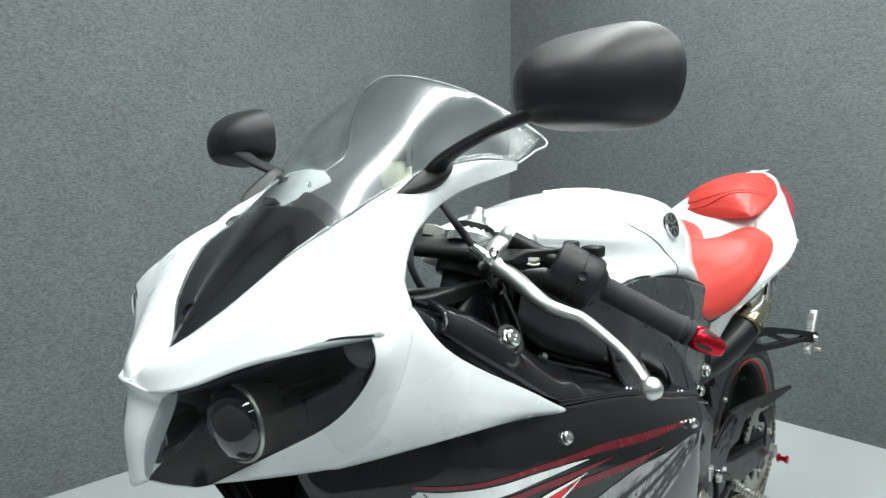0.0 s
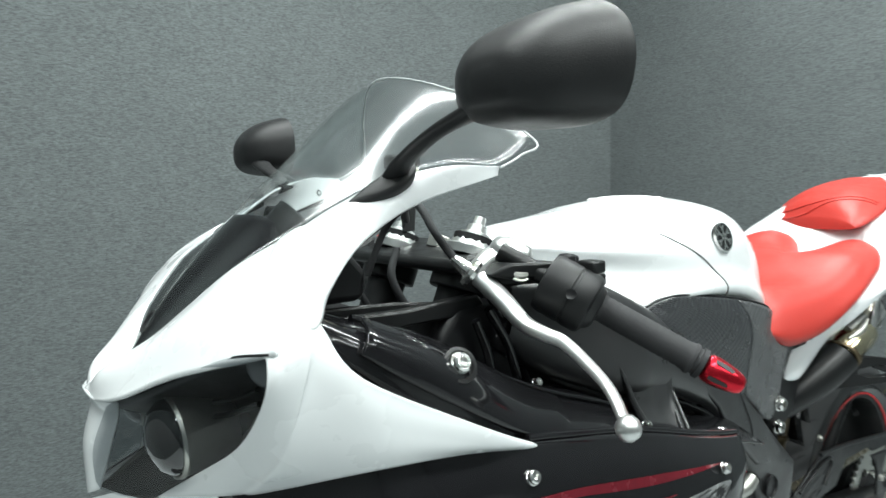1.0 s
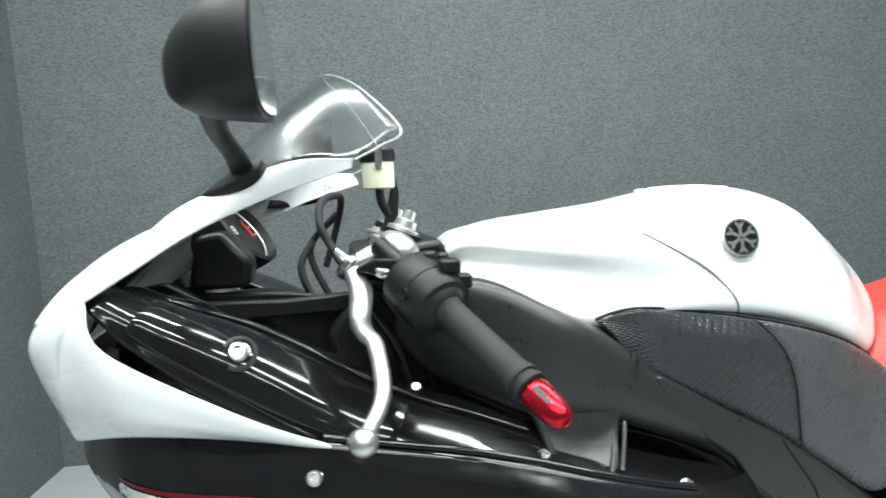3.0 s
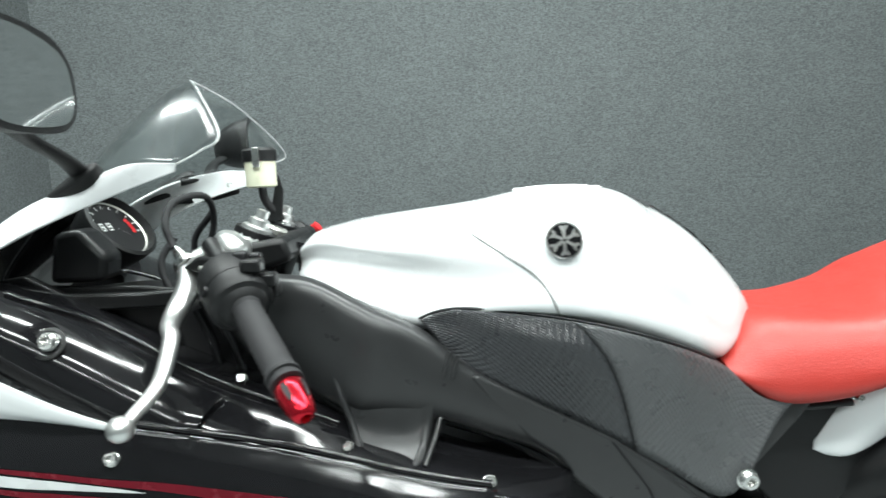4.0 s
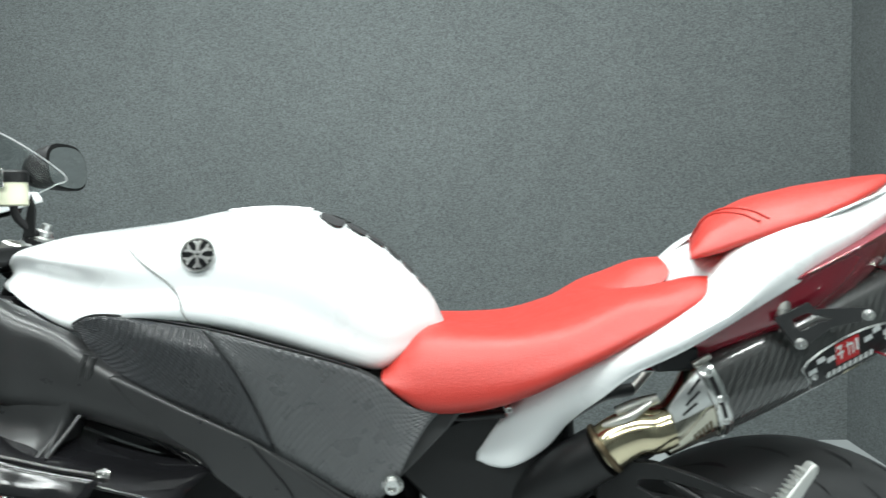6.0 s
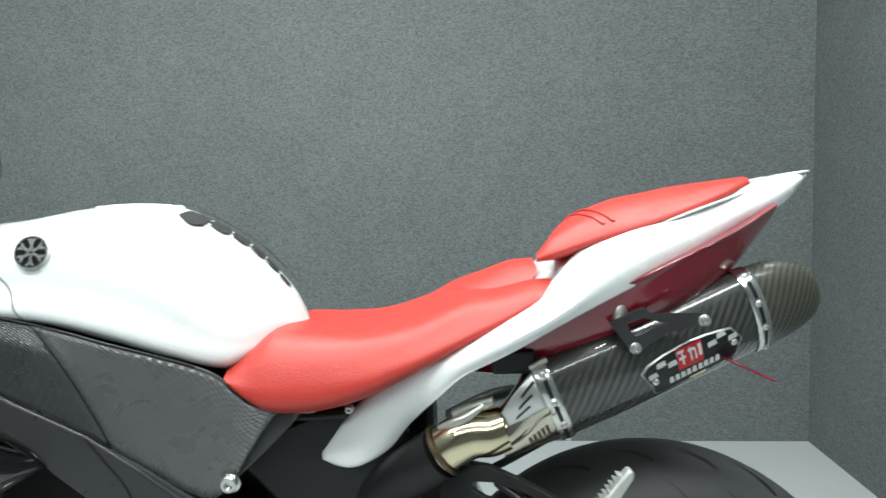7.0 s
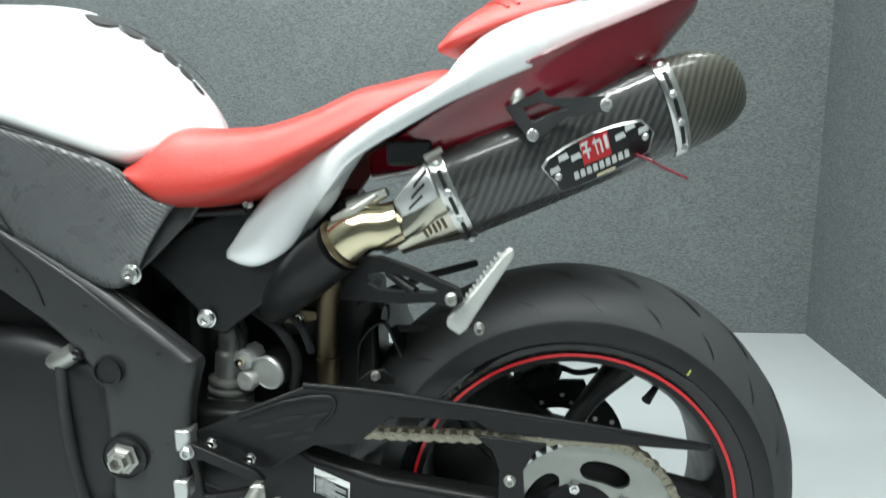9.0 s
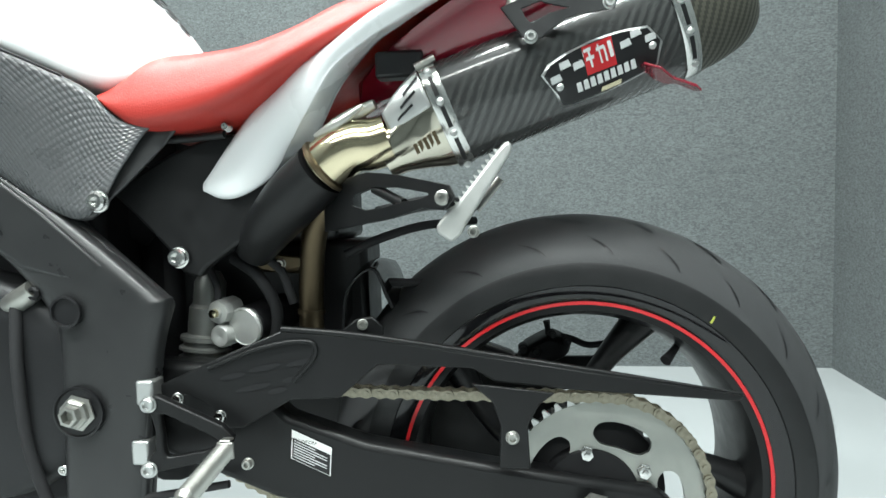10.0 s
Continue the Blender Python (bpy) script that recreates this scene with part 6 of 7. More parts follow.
def cone_at(s, k, out=0.0006):
    f = np.interp(s, [-0.078, -0.06, -0.035, -0.015, 0.0], [0, 0.08, 0.45, 0.85, 1.0])
    q = np.array(cone_ring(s, f))
    p = np.array([np.interp(k, np.linspace(0, 2 * np.pi, 24, endpoint=False), q[:, i]) for i in range(3)])
    c = q.mean(0)
    return p + (p - c) / np.linalg.norm(p - c) * out


for k in range(5):
    s0 = -0.042 + 0.0062 * k
    q = [cone_at(s0 + ds, kk) for ds, kk in ((0, 1.55), (0.004, 1.55), (0.004, 1.85 - 0.1 * (k % 2)), (0, 1.85))]
    part("stamp_bar", mesh("stamp_bar", q, [(0, 1, 2, 3)]), HOT_PIPE, elbow)
for p in ([(-0.32, -0.18, 0.742), (-0.30, -0.187, 0.75), (-0.285, -0.19, 0.757), (-0.262, -0.19, 0.772)],):
    part("spring", tube_mesh("spring", p, [0.003, 0.006, 0.006, 0.003], 10, 16), DULL, elbow)
part("sensor", tube_mesh("sensor", [(-0.30, -0.17, 0.755), (-0.275, -0.175, 0.765), (-0.25, -0.18, 0.775)], [0.008, 0.009, 0.006], 8, 10), DULL, elbow)


def can_panel(name, outline, out, material, parent, label="", thick=0.0):
    """A thin panel that lies on the silencer: an outline of (along, lift), filled as a grid."""
    o = np.array(outline, float)
    lo, hi = o[:, 0].min(), o[:, 0].max()
    n, m = 14, 5
    v = []
    for k in range(n):
        s = lo + (hi - lo) * k / (n - 1)
        ys = []
        for a, b in zip(o, np.roll(o, -1, 0)):
            if min(a[0], b[0]) - 1e-9 <= s <= max(a[0], b[0]) + 1e-9 and abs(a[0] - b[0]) > 1e-9:
                ys.append(a[1] + (b[1] - a[1]) * (s - a[0]) / (b[0] - a[0]))
        y0, y1 = min(ys), max(ys)
        v += [can_at(s, y0 + (y1 - y0) * j / (m - 1), out) for j in range(m)]
    ob = part(name, mesh(name, v, grid_faces(n, m)), material, parent, label)
    return modify(ob, solid=thick) if thick else ob


PL = [(0.121, -0.002), (0.1215, -0.012), (0.126, -0.030), (0.134, -0.038), (0.19, -0.040), (0.246, -0.036), (0.255, -0.030), (0.2595, -0.014), (0.2585, -0.004), (0.252, 0.002), (0.22, 0.009), (0.19, 0.012), (0.155, 0.010), (0.128, 0.005)]
rim = [(s + (0.0022 if s > 0.19 else -0.0022), l + (0.002 if l > -0.013 else -0.002)) for s, l in PL]
name_plate = can_panel("name_plate", rim, 0.0012, SILVER, can, "black silencer plate with silver rim and red block", 0.001)
can_panel("plate_face", PL, 0.0024, DEEP_BLACK, name_plate)
for k in range(9):
    for row in range(2):
        if 3 < k < 6 or (k + row) % 2 == 0:
            continue
        a = 0.126 + 0.0145 * k
        t = 0.001 + 0.009 * math.sin(math.pi * (a - 0.115) / 0.15) - 0.0075 * row
        can_panel("pattern_block", [(a, t - 0.0085), (a + 0.001, t - 0.0015), (a + 0.0125, t - 0.001), (a + 0.0135, t - 0.008)], 0.0030, GRAPHIC, name_plate)
can_panel("red_block", [(0.168, -0.018), (0.170, 0.0105), (0.207, 0.0095), (0.206, -0.019)], 0.0034, RED_PAINT, name_plate)
for a, b, c, d in ((0.171, 0.181, 0.004, 0.0075), (0.171, 0.182, -0.0045, -0.001), (0.175, 0.1785, -0.012, 0.007), (0.185, 0.196, 0.001, 0.0045), (0.187, 0.190, -0.012, 0.007), (0.193, 0.1965, -0.012, 0.003), (0.199, 0.2045, -0.010, 0.006)):
    can_panel("white_mark", [(a, c), (a + 0.001, d), (b, d), (b - 0.001, c)], 0.0040, WHITE_MATTE, name_plate)
for k in range(9):
    a = 0.152 + 0.0083 * k
    can_panel("letter_bar", [(a, -0.0295), (a + 0.0008, -0.0205), (a + 0.0063, -0.0205), (a + 0.0063, -0.0295)], 0.0040, WHITE_MATTE, name_plate)
can_panel("letter_bar", [(0.178, -0.0375), (0.18, -0.0335), (0.205, -0.0335), (0.204, -0.0375)], 0.0040, TITAN, name_plate)
for s, l in ((0.134, -0.018), (0.249, -0.016)):
    part("rivet", lathe_mesh("rivet", [(0.0045, 0), (0.0043, 0.0015), (0.0025, 0.0026), (0.0005, 0.0028)], tuple(can_at(s, l, 0.0024)), (0, -1, 0.05), 16), SILVER, name_plate)
HO = [(-0.119, 0.875), (-0.076, 0.893), (-0.068, 0.884), (-0.004, 0.884), (0.006, 0.878), (0.003, 0.868), (-0.047, 0.861), (-0.077, 0.840), (-0.089, 0.836), (-0.097, 0.844)]
HI = [(-0.097, 0.873), (-0.076, 0.880), (-0.070, 0.877), (-0.052, 0.8725), (-0.046, 0.871), (-0.050, 0.870), (-0.066, 0.867), (-0.080, 0.860), (-0.087, 0.858), (-0.092, 0.863)]
hanger = modify(part("silencer_hanger", ring_plate_mesh("silencer_hanger", HO, HI, -0.206, 0.004), FRAME_LIT, bike, "satin black silencer hanger plate"), bevel=0.0012)
for x, z in ((-0.087, 0.842), (-0.003, 0.874)):
    bolt((x, -0.206, z), 0.0062, SILVER, hanger)
hanger.location = (0.012, 0.016, -0.005)
part("hanger_mount", lathe_mesh("hanger_mount", [(0.009, -0.014), (0.0105, -0.011), (0.0105, 0.004), (0.009, 0.006), (0.009, 0.012), (0.006, 0.014)], (-0.104, -0.194, 0.888), (-0.1, -0.2, -0.95), 24), DULL, hanger)
tag = [(0.052, -0.155), (0.068, -0.165), (0.085, -0.150), (0.108, -0.158), (0.116, -0.150), (0.112, -0.140), (0.09, -0.136), (0.085, -0.120), (0.06, -0.118), (0.05, -0.13)]
tag_v = [(x, y, 0.809 - 0.5 * (x - 0.052) + t) for t in (0, 0.0035) for x, y in tag]
modify(part("plate_bracket", mesh("plate_bracket", tag_v, [tuple(range(10)), tuple(range(19, 9, -1))] + [(k, (k + 1) % 10, 10 + (k + 1) % 10, 10 + k) for k in range(10)], angle=30), MAROON, under, "dark red anodised bracket"), bevel=0.001)
modify(part("tail_stay", tube_mesh("tail_stay", [(0.12, -0.03, 0.985), (0.095, -0.04, 0.93), (0.085, -0.05, 0.87), (0.07, -0.1, 0.80)], 0.005, 10, 18), DULL, under))
modify(part("connector_box", box_mesh("connector_box", (-0.25, -0.175, 0.805), (-0.195, -0.15, 0.835)), GREY_CAST, under), bevel=0.004)

# rear foot peg and hanger
peg_y = lambda x, z: -0.14 - 0.833 * (x + 0.33)
peg_h = modify(part("passenger_peg_hanger", ring_plate_mesh("passenger_peg_hanger", [(-0.335, 0.688), (-0.271, 0.698), (-0.230, 0.691), (-0.173, 0.676), (-0.168, 0.664), (-0.180, 0.652), (-0.203, 0.655), (-0.238, 0.646), (-0.279, 0.640), (-0.335, 0.632)],
    [(-0.290, 0.673), (-0.264, 0.680), (-0.231, 0.678), (-0.197, 0.670), (-0.196, 0.668), (-0.205, 0.665), (-0.225, 0.663), (-0.250, 0.658), (-0.275, 0.656), (-0.292, 0.662)], peg_y, 0.014), SATIN_BLACK, bike, "black cast passenger foot peg hanger"), bevel=0.004, segments=3)
peg_h.location = (0.012, -0.01, 0)
part("cross_web", tube_mesh("cross_web", [(-0.262, peg_y(-0.262, 0) + 0.008, 0.679), (-0.24, peg_y(-0.24, 0) + 0.008, 0.668), (-0.226, peg_y(-0.226, 0) + 0.008, 0.661)], 0.006, 8, 8), SATIN_BLACK, peg_h)
PB, PT = np.array((-0.172, -0.250, 0.636)), np.array((-0.112, -0.247, 0.713))
PD = (PT - PB) / np.linalg.norm(PT - PB)
side_v = np.array((-0.78, 0, 0.62))
peg_line = [PB + PD * a + side_v * b for a, b in ((-0.014, -0.008), (-0.004, -0.011), (0.02, -0.0085), (0.06, -0.0055), (0.093, -0.003), (0.099, 0.002), (0.097, 0.008), (0.085, 0.0085), (0.02, 0.010), (0.012, 0.0135), (-0.010, 0.0135), (-0.015, 0.008))]
peg = modify(part("foot_peg", plate_mesh("foot_peg", [(p[0], p[2]) for p in peg_line], -0.258, 0.016), BRUSHED, peg_h, "pale cast passenger foot peg"), bevel=0.003, segments=3)
for k in range(11):
    c = PB + PD * (0.02 + 0.0064 * k) + side_v * 0.0085
    part("tooth", mesh("tooth", [c - PD * 0.0026 + (0, -0.007, 0), c + PD * 0.0026 + (0, -0.007, 0), c + side_v * 0.0052 + (0, -0.007, 0), c - PD * 0.0026 + (0, 0.007, 0), c + PD * 0.0026 + (0, 0.007, 0), c + side_v * 0.0052 + (0, 0.007, 0)], [(0, 1, 2), (5, 4, 3), (0, 3, 4, 1), (1, 4, 5, 2), (2, 5, 3, 0)]), BRUSHED, peg)
bolt((-0.181, -0.268, 0.664), 0.0066, DULL, peg_h)
bolt((-0.152, -0.262, 0.630), 0.0052, DULL, peg_h, depth=0.012)
part("far_peg", tube_mesh("far_peg", [(-0.155, 0.25, 0.66), (-0.11, 0.247, 0.713)], 0.009, 10, 6), DULL, bike)
part("far_peg_hanger", tube_mesh("far_peg_hanger", [(-0.31, 0.13, 0.655), (-0.23, 0.19, 0.672), (-0.16, 0.245, 0.665)], 0.013, 10, 16), SATIN_BLACK, bike)

# swing arm guard, chain, sprocket
guard = modify(part("chain_guard", plate_mesh("chain_guard", [(-0.561, 0.44), (-0.448, 0.488), (-0.378, 0.516), (-0.269, 0.505), (0.157, 0.433), (0.15, 0.427), (-0.03, 0.441), (-0.125, 0.452), (-0.15, 0.468), (-0.262, 0.474), (-0.31, 0.434), (-0.37, 0.432), (-0.43, 0.398), (-0.455, 0.398), (-0.47, 0.425), (-0.50, 0.44), (-0.53, 0.425), (-0.555, 0.425)], -0.158, 0.006), SATIN_BLACK, bike, "satin black chain guard with slots"), bevel=0.002)
part("top_fold", tube_mesh("top_fold", [(-0.378, -0.156, 0.518), (-0.269, -0.156, 0.5065), (-0.06, -0.154, 0.471), (0.155, -0.152, 0.434)], [0.004, 0.004, 0.004, 0.002], 8, 30), SATIN_BLACK, guard)
for x, z, w in ((-0.44, 0.462, 0.016), (-0.40, 0.472, 0.020), (-0.355, 0.478, 0.018), (-0.415, 0.448, 0.022), (-0.365, 0.458, 0.014), (-0.385, 0.444, 0.012)):
    q = [(x + w * np.cos(a) - 0.0, -0.1592, z + 0.0035 * np.sin(a) + 0.2 * w * np.cos(a)) for a in np.linspace(0, 2 * np.pi, 14, endpoint=False)]
    part("slot", mesh("slot", q, [tuple(range(14))]), DEEP_BLACK, guard)
part("raised_rib", tube_mesh("raised_rib", [(-0.47, -0.159, 0.472), (-0.40, -0.161, 0.497), (-0.345, -0.160, 0.503), (-0.338, -0.159, 0.485), (-0.365, -0.159, 0.455)], 0.003, 8, 30), SATIN_BLACK, guard)
for at in ((-0.511, -0.158, 0.435), (-0.458, -0.158, 0.413)):
    bolt(at, 0.0065, BRIGHT, guard)
tab = modify(part("guard_tab", plate_mesh("guard_tab", [(-0.152, 0.452), (-0.056, 0.440), (-0.074, 0.427), (-0.088, 0.402), (-0.086, 0.352), (-0.122, 0.352), (-0.119, 0.402), (-0.128, 0.430)], -0.166, 0.006), SATIN_BLACK, guard), bevel=0.002)
bolt((-0.106, -0.167, 0.389), 0.007, DULL, guard)
SPX, SPZ, SPY, PITCH_R = 0.004, 0.302, -0.142, 0.1275
sprocket = part("rear_sprocket", lathe_mesh("sprocket_ring", [(0.101, -0.003), (0.1215, -0.003), (0.1215, 0.003), (0.101, 0.003)], (SPX, SPY, SPZ), (0, 1, 0), 90, closed=True), SPROCKET, bike, "bare aluminium rear sprocket")
sprocket.location = (-0.001, 0.03, -0.008)
for k in range(47):
    a = 2 * np.pi * k / 47
    d, e = np.array((np.cos(a), 0, np.sin(a))), np.array((-np.sin(a), 0, np.cos(a)))
    c = np.array((SPX, SPY, SPZ))
    q = [c + d * r + e * t + (0, y, 0) for y in (-0.0025, 0.0025) for r, t in ((0.12, -0.0055), (0.12, 0.0055), (0.130, 0.0018), (0.130, -0.0018))]
    if k == 0:
        tooth_me = mesh("tooth", [v - c for v in q], [(0, 1, 2, 3), (7, 6, 5, 4), (0, 3, 7, 4), (3, 2, 6, 7), (2, 1, 5, 6)])
        tooth_me.materials.append(SILVER)
    t = new("tooth", tooth_me)
    t.parent = sprocket
    t.matrix_basis = Matrix.Translation((SPX, SPY, SPZ)) @ Matrix.Rotation(-a, 4, "Y")
# web of the sprocket: a plate with five rounded slots between its arms
web_n, web_v, web_f = 240, [], []
for k in range(web_n):
    a = 2 * math.pi * k / web_n
    u = ((math.degrees(a) - 108 + 720) % 72 - 36) / 25.0
    half = 0.0155 * math.sqrt(max(0.0, 1 - u ** 4))
    for y in (-0.003, 0.003):
        for r in (0.047, 0.082 - half, 0.082 + half, 0.1015):
            web_v.append((SPX + r * math.cos(a), SPY + y, SPZ + r * math.sin(a)))
for k in range(web_n):
    p, q = 8 * k, 8 * ((k + 1) % web_n)
    slotted = abs(web_v[p + 1][0] - web_v[p + 2][0]) + abs(web_v[p + 1][2] - web_v[p + 2][2]) > 1e-5 or abs(web_v[q + 1][0] - web_v[q + 2][0]) + abs(web_v[q + 1][2] - web_v[q + 2][2]) > 1e-5
    for i, j in ((0, 1), (2, 3)):
        web_f += [(p + i, q + i, q + j, p + j), (p + 4 + j, q + 4 + j, q + 4 + i, p + 4 + i)]
    web_f.append((p, p + 4, q + 4, q))
    if slotted:
        web_f += [(p + 1, q + 1, q + 5, p + 5), (p + 2, p + 6, q + 6, q + 2)]
part("web", mesh("web", web_v, web_f, angle=30), SPROCKET, sprocket, "brushed sprocket web with five slots")
for k in range(5):
    a = radians(108 + 72 * k)
    b_at = np.array((SPX, SPY, SPZ)) + 0.061 * np.array((np.cos(a), 0, np.sin(a)))
    part("nut", lathe_mesh("nut", [(0.0095, -0.001), (0.0095, 0.002), (0.0075, 0.003), (0.0075, 0.009), (0.0042, 0.0095), (0.0042, 0.013), (0.001, 0.0135)], (b_at[0], SPY - 0.003, b_at[2]), (0, -1, 0), 6, angle=20), BRIGHT, sprocket)
part("bearing_ring", lathe_mesh("bearing_ring", [(0.030, 0.004), (0.044, 0.003), (0.046, 0.008), (0.030, 0.010)], (SPX, SPY, SPZ), (0, 1, 0), 48, closed=True), GLOSS_BLACK, sprocket)
part("carrier", lathe_mesh("carrier", [(0.03, -0.02), (0.058, -0.016), (0.062, 0.0), (0.095, 0.012), (0.095, 0.05), (0.03, 0.05)], (SPX, SPY + 0.026, SPZ), (0, 1, 0), 48), DARK, wheel)
part("axle_nut", lathe_mesh("axle_nut", [(0.02, 0.0), (0.02, -0.012), (0.012, -0.014), (0.001, -0.010)], (SPX, SPY - 0.02, SPZ), (0, 1, 0), 6, angle=20), DULL, wheel)

# drive chain: links laid along the run over both sprockets
FSX, FSZ, FSR = -0.60, 0.415, 0.044
up0, up1 = np.array((FSX, FSZ + FSR)), np.array((SPX + 0.008, SPZ + PITCH_R))
lo0, lo1 = np.array((FSX, FSZ - FSR)), np.array((SPX - 0.012, SPZ - PITCH_R))
line = [up0 + (up1 - up0) * k / 20 + (0, -0.006 * math.sin(math.pi * k / 20)) for k in range(20)]
line += [np.array((SPX + PITCH_R * math.sin(a), SPZ + PITCH_R * math.cos(a))) for a in np.linspace(0.06, math.pi - 0.1, 24)]
line += [lo1 + (lo0 - lo1) * k / 20 + (0, -0.012 * math.sin(math.pi * k / 20)) for k in range(21)]
line += [np.array((FSX - FSR * math.sin(a), FSZ - FSR * math.cos(a))) for a in np.linspace(0.1, math.pi - 0.1, 8)]
line = np.array(line + [line[0]])
dist = np.concatenate([[0], np.cumsum(np.linalg.norm(np.diff(line, axis=0), axis=1))])
LINKS = 2 * int(dist[-1] / 0.0168 / 2)
step = dist[-1] / LINKS


def link_mesh(name, gap, thick):
    out = []
    prof = [(-step / 2 + 0.0068 * math.cos(a), 0.0068 * math.sin(a)) for a in np.linspace(math.pi * 0.35, math.pi * 1.65, 8)]
    prof += [(0, -0.0046)] + [(step / 2 + 0.0068 * math.cos(a), 0.0068 * math.sin(a)) for a in np.linspace(-math.pi * 0.65, math.pi * 0.65, 8)] + [(0, 0.0046)]
    for y in (-gap, gap - thick):
        out.append(plate_mesh("p", prof, y, thick))
    for x in (-step / 2, step / 2):
        out.append(lathe_mesh("r", [(0.0034, -gap - 0.0015), (0.0034, -0.006), (0.0048, -0.006), (0.0048, 0.006), (0.0034, 0.006), (0.0034, gap + 0.001)], (x, 0, 0), (0, 1, 0), 10))
    return joined(name, out, 35)


chain = tagged(new("chain"), "greasy steel drive chain")
chain.parent = bike
chain.location = (-0.001, 0.03, -0.008)
kinds = [link_mesh("outer_link", 0.0105, 0.002), link_mesh("inner_link", 0.0082, 0.002)]
for me in kinds:
    me.materials.append(CHAIN_METAL)
for k in range(LINKS):
    a, b = (np.array([np.interp((s % LINKS) * step, dist, line[:, i]) for i in (0, 1)]) for s in (k - 0.5, k + 0.5))
    c, d = (a + b) / 2, b - a
    o = new("link", kinds[k % 2])
    o.parent = chain
    o.matrix_basis = Matrix.Translation((c[0], SPY + 0.045 * max(0.0, min(1.0, (-0.36 - c[0]) / 0.16)), c[1])) @ Matrix.Rotation(-math.atan2(d[1], d[0]), 4, "Y")
part("front_sprocket", lathe_mesh("front_sprocket", [(0.02, -0.004), (0.042, -0.004), (0.044, 0), (0.042, 0.004), (0.02, 0.004)], (FSX, SPY + 0.045, FSZ), (0, 1, 0), 32), DARK, bike)

# rear wheel spokes, valve, brake
for k in range(5):
    a0, a1 = radians(94 + 72 * k), radians(66 + 72 * k)
    p = [(AXLE[0] + r * math.cos(a), y, AXLE[2] + r * math.sin(a)) for r, a, y in ((0.04, a0, -0.02), (0.09, a0 * 0.75 + a1 * 0.25, -0.03), (0.15, a0 * 0.35 + a1 * 0.65, -0.035), (0.222, a1, -0.03))]
    part("spoke", tube_mesh("spoke", p, [0.028, 0.020, 0.0185, 0.030], 14, 24, 0.8), SATIN_BLACK, wheel)
part("valve", tube_mesh("valve", [(0.152, -0.015, 0.482), (0.138, -0.03, 0.470), (0.126, -0.043, 0.460), (0.114, -0.055, 0.452)], [0.0065, 0.005, 0.0055, 0.0075], 10, 10), RUBBER, wheel)
disc = part("brake_disc", lathe_mesh("brake_disc", [(0.07, 0.103), (0.118, 0.103), (0.118, 0.108), (0.07, 0.108)], AXLE, (0, 1, 0), 64, closed=True), DARK, wheel, "dark drilled rear brake disc")
for k in range(30):
    a = 2 * math.pi * k / 30
    r = 0.083 + 0.011 * (k % 3)
    part("hole", lathe_mesh("hole", [(0.0042, 0.0), (0.0042, -0.0006), (0.0005, -0.0007)], (AXLE[0] + r * math.cos(a), 0.103, AXLE[2] + r * math.sin(a)), (0, 1, 0), 10), WHITE_MATTE if k % 2 else DULL, disc)
CT = Matrix.Translation((-0.052, 0.09, 0.442)) @ Matrix.Rotation(radians(-14), 4, "Y")
cal = modify(part("brake_caliper", loft_mesh("brake_caliper", [[tuple(CT @ Vector((x * w, y, z * h + lift))) for x, z in ((-1, -0.4), (-0.75, 0.45), (-0.3, 0.8), (0.35, 1.0), (0.8, 0.55), (1, -0.2), (0.6, -1), (-0.5, -1))] for y, w, h, lift in ((-0.03, 0.026, 0.012, 0), (-0.022, 0.038, 0.019, 0), (0.0, 0.042, 0.021, 0), (0.03, 0.04, 0.02, 0))], 40, 14, angle=35), DARK, bike, "black rear brake caliper"), bevel=0.002)
for x, z, r in ((-0.030, 0.010, 0.0075), (0.018, 0.020, 0.006), (0.036, 0.004, 0.007)):
    at = CT @ Vector((x, -0.026, z))
    part("pin", lathe_mesh("pin", [(r, 0.012), (r, 0.0), (r * 0.75, -0.002), (r * 0.7, -0.008), (r * 0.3, -0.009)], tuple(at), (0, 1, 0.1), 14, angle=25), RUBBER, cal)
part("bleed_nipple", tube_mesh("bleed_nipple", [tuple(CT @ Vector(q)) for q in ((0.012, -0.01, 0.016), (0.014, -0.014, 0.03), (0.015, -0.016, 0.04))], [0.005, 0.0042, 0.0055], 10, 10), RUBBER, cal)
part("banjo_hose", tube_mesh("banjo_hose", [tuple(CT @ Vector(q)) for q in ((0.030, -0.014, 0.012), (0.045, -0.018, 0.004), (0.066, -0.012, -0.012), (0.10, 0.0, -0.02))], 0.005, 10, 16), RUBBER, cal)
modify(part("caliper_bracket", plate_mesh("caliper_bracket", [(-0.095, 0.43), (-0.05, 0.424), (0.03, 0.424), (0.035, 0.412), (0.0, 0.40), (-0.06, 0.398), (-0.098, 0.41)], 0.1, 0.01), SATIN_BLACK, cal), bevel=0.002)
bolt(tuple(CT @ Vector((-0.012, -0.031, 0.0))), 0.008, DARK, cal)

# tread grooves of the rear tyre: flat black strips for the shade in curved cuts running from the shoulder to the crown
TP = [(0.287, -0.0985), (0.31, -0.082), (0.33, -0.056), (0.343, -0.027), (0.347, 0), (0.343, 0.027), (0.33, 0.056), (0.31, 0.082), (0.287, 0.0985)]
tyre_line = smooth_line(TP, 60)


def tread(v, ang, lift=0.0006):
    r, y = (np.interp(v * 59, np.arange(60), tyre_line[:, i]) for i in (0, 1))
    return np.array((AXLE[0] + (r + lift) * math.cos(ang), y * 1.004, AXLE[2] + (r + lift) * math.sin(ang)))


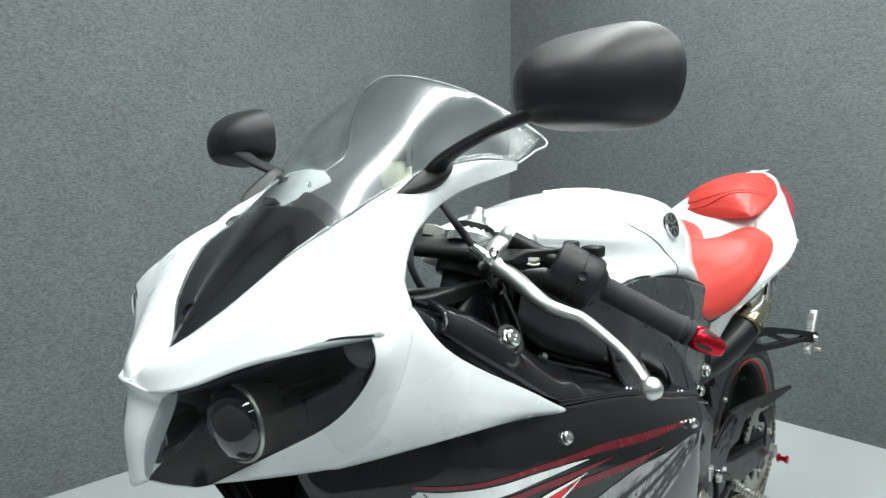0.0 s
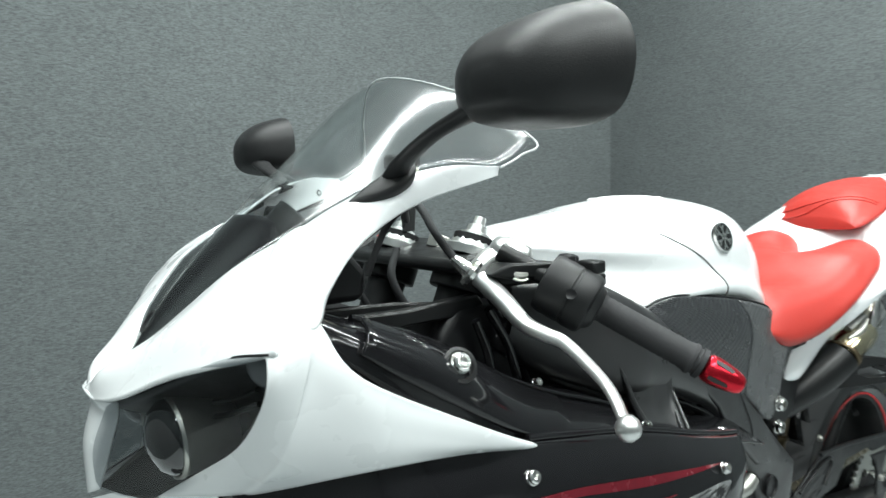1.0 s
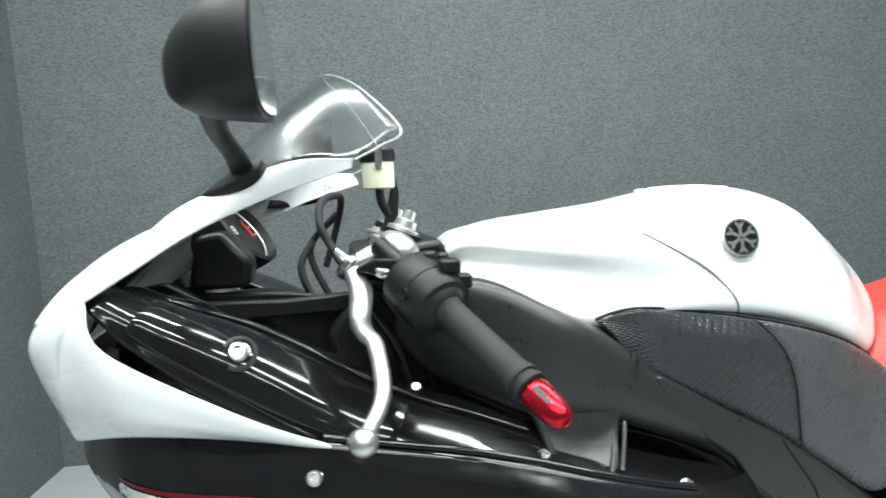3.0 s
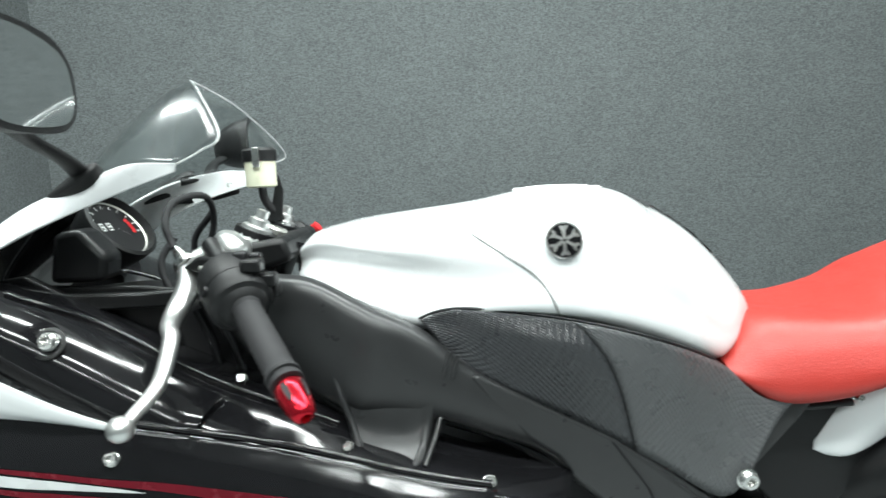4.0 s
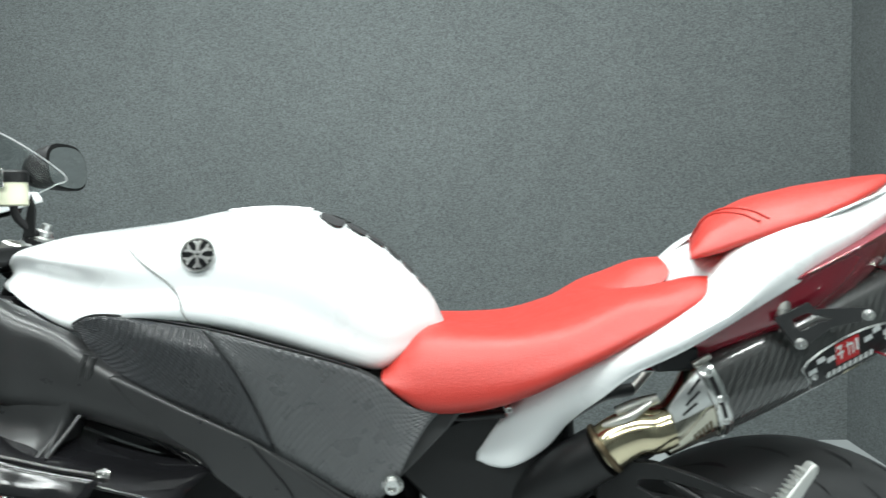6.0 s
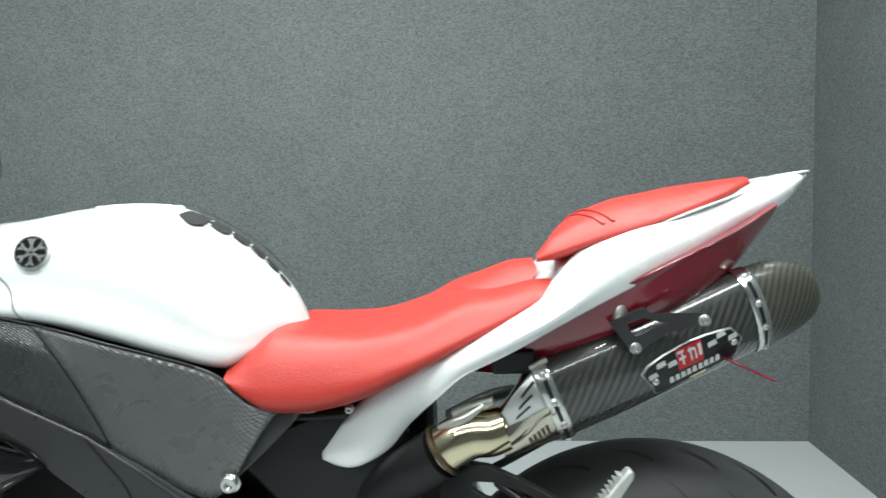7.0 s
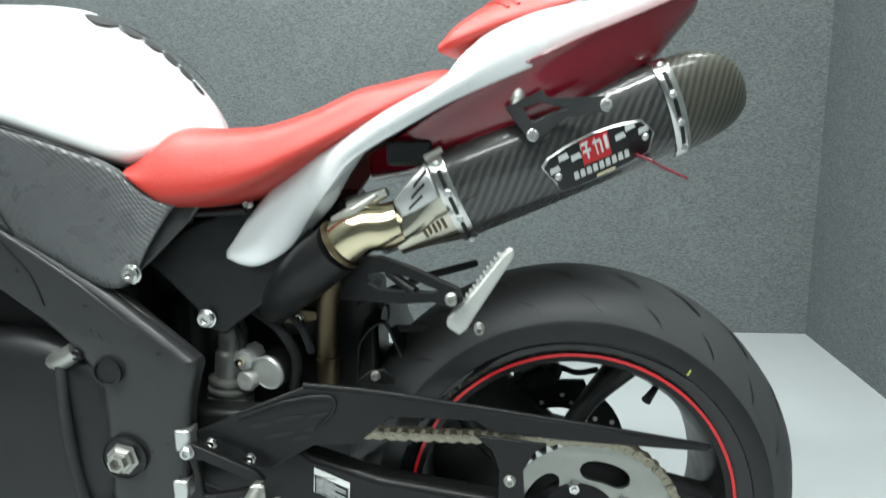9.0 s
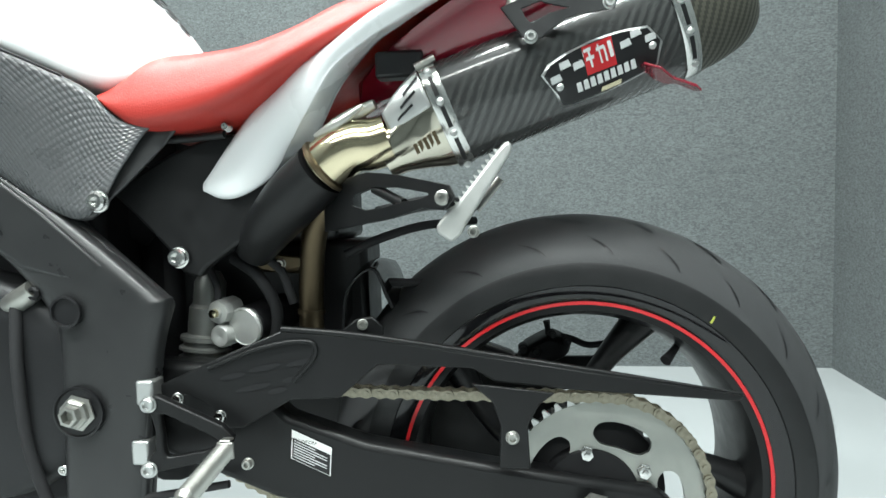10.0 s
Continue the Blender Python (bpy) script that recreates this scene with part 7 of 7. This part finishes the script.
tyre_ob = [o for o in wheel.children if o.name.startswith("tyre")][0]
groove_shade_me = {}
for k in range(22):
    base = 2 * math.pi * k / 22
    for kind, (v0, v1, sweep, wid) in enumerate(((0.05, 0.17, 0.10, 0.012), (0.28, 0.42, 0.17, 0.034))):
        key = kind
        if key not in groove_shade_me:
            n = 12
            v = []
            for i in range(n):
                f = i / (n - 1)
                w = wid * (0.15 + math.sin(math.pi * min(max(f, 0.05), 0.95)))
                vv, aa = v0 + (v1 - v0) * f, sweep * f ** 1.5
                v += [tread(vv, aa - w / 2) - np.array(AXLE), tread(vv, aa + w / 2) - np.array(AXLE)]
            groove_shade_me[key] = mesh("groove_shade", v, grid_faces(n, 2))
            groove_shade_me[key].materials.append(DEEP_BLACK)
        o = new("groove_shade", groove_shade_me[key])
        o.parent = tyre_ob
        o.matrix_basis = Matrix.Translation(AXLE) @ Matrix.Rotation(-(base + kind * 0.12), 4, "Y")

# rider's foot peg bracket
foot = modify(part("rider_peg_bracket", ring_plate_mesh("rider_peg_bracket",
    [(-0.540, 0.440), (-0.524, 0.447), (-0.444, 0.410), (-0.431, 0.396), (-0.437, 0.379), (-0.479, 0.364), (-0.528, 0.354), (-0.546, 0.350), (-0.541, 0.364), (-0.528, 0.380), (-0.526, 0.403), (-0.531, 0.423)],
    [(-0.520, 0.424), (-0.512, 0.423), (-0.463, 0.401), (-0.450, 0.393), (-0.452, 0.386), (-0.466, 0.380), (-0.502, 0.374), (-0.513, 0.372), (-0.516, 0.378), (-0.517, 0.386), (-0.517, 0.400), (-0.519, 0.415)], -0.186, 0.012), SATIN_BLACK, bike, "black rider foot peg bracket"), bevel=0.003, segments=3)
for x, z in ((-0.532, 0.436), (-0.535, 0.358)):
    bolt((x, -0.187, z), 0.0085, SILVER, foot)
for x, z in ((-0.541, 0.448), (-0.55, 0.375)):
    modify(part("spacer", box_mesh("spacer", (x - 0.012, -0.178, z - 0.016), (x + 0.010, -0.150, z + 0.014)), SILVER, foot), bevel=0.003)
PA, PE = np.array((-0.437, -0.19, 0.385)), np.array((-0.446, -0.285, 0.362))
pd = (PE - PA) / np.linalg.norm(PE - PA)
prof = [(0.006, 0)] + [(0.0118 if k % 2 else 0.0082, 0.004 + 0.0034 * k) for k in range(26)] + [(0.0085, 0.096), (0.004, 0.098)]
part("knurled_peg", lathe_mesh("knurled_peg", prof, tuple(PA), tuple(pd), 20, angle=20), DULL, foot, "knurled silver foot peg")
modify(part("peg_clevis", joined("peg_clevis", [box_mesh("c", (-0.447, -0.197, 0.374), (-0.427, -0.192, 0.394)), box_mesh("c", (-0.443, -0.197, 0.394), (-0.43, -0.185, 0.397))]), DULL, foot), bevel=0.002)
bolt((-0.415, -0.185, 0.365), 0.006, DULL, foot)
part("shift_rod", tube_mesh("shift_rod", [(-0.45, -0.16, 0.33), (-0.55, -0.165, 0.315), (-0.66, -0.17, 0.30)], 0.005, 10, 10), RUBBER, bike)

# tyre information sticker on the swing arm


def text_mesh(body, size):
    c = bpy.data.curves.new("words", "FONT")
    c.body, c.size, c.align_x = body, size, "CENTER"
    o = new("words", c)
    bpy.context.view_layer.update()
    me = bpy.data.meshes.new_from_object(o.evaluated_get(bpy.context.evaluated_depsgraph_get()))
    bpy.data.objects.remove(o)
    return me


swing = [o for o in bike.children if o.name == "swing_arm"][0]
SA, SU, SV = np.array((-0.377, -0.1365, 0.389)), np.array((0.0495, 0, -0.023)), np.array((-0.003, 0, -0.036))
sticker = part("tyre_sticker", mesh("tyre_sticker", [SA, SA + SU, SA + SU + SV, SA + SV], [(0, 1, 2, 3)]), WHITE_MATTE, swing, "white and black tyre information sticker")
face = [SA + SU * u + SV * v + (0, -0.0006, 0) for u, v in ((0.03, 0.26), (0.97, 0.26), (0.97, 0.97), (0.03, 0.97))]
part("black_field", mesh("black_field", face, [(0, 1, 2, 3)]), DEEP_BLACK, sticker)
for k in range(7):
    v = 0.31 + 0.09 * k
    w = 0.9 if k % 3 else 0.6
    part("text_bar", mesh("text_bar", [SA + SU * u + SV * q + (0, -0.001, 0) for u, q in ((0.07, v), (w, v), (w, v + 0.04), (0.07, v + 0.04))], [(0, 1, 2, 3)]), GRAPHIC, sticker)
tm = text_mesh("TIRE INFORMATION", 0.0058)
words = part("heading", tm, DEEP_BLACK, sticker)
ux_, uz_ = Vector(SU / np.linalg.norm(SU)), Vector(-SV / np.linalg.norm(SV))
wm = Matrix((( *ux_, 0), (*uz_, 0), (0, -1, 0, 0), (0, 0, 0, 1))).transposed()
o_ = SA + SU * 0.5 + SV * 0.19 + np.array((0, -0.001, 0))
wm.translation = o_
words.matrix_basis = wm
# red spool on the far end of the swing arm
part("spool", lathe_mesh("spool", [(0.010, 0.0), (0.012, 0.002), (0.012, 0.006), (0.007, 0.008), (0.007, 0.02), (0.011, 0.022), (0.011, 0.028), (0.005, 0.029)], (0.05, -0.15, 0.255), (0, -1, 0), 20), RED_ANOD, swing, "red anodised paddock stand spool")
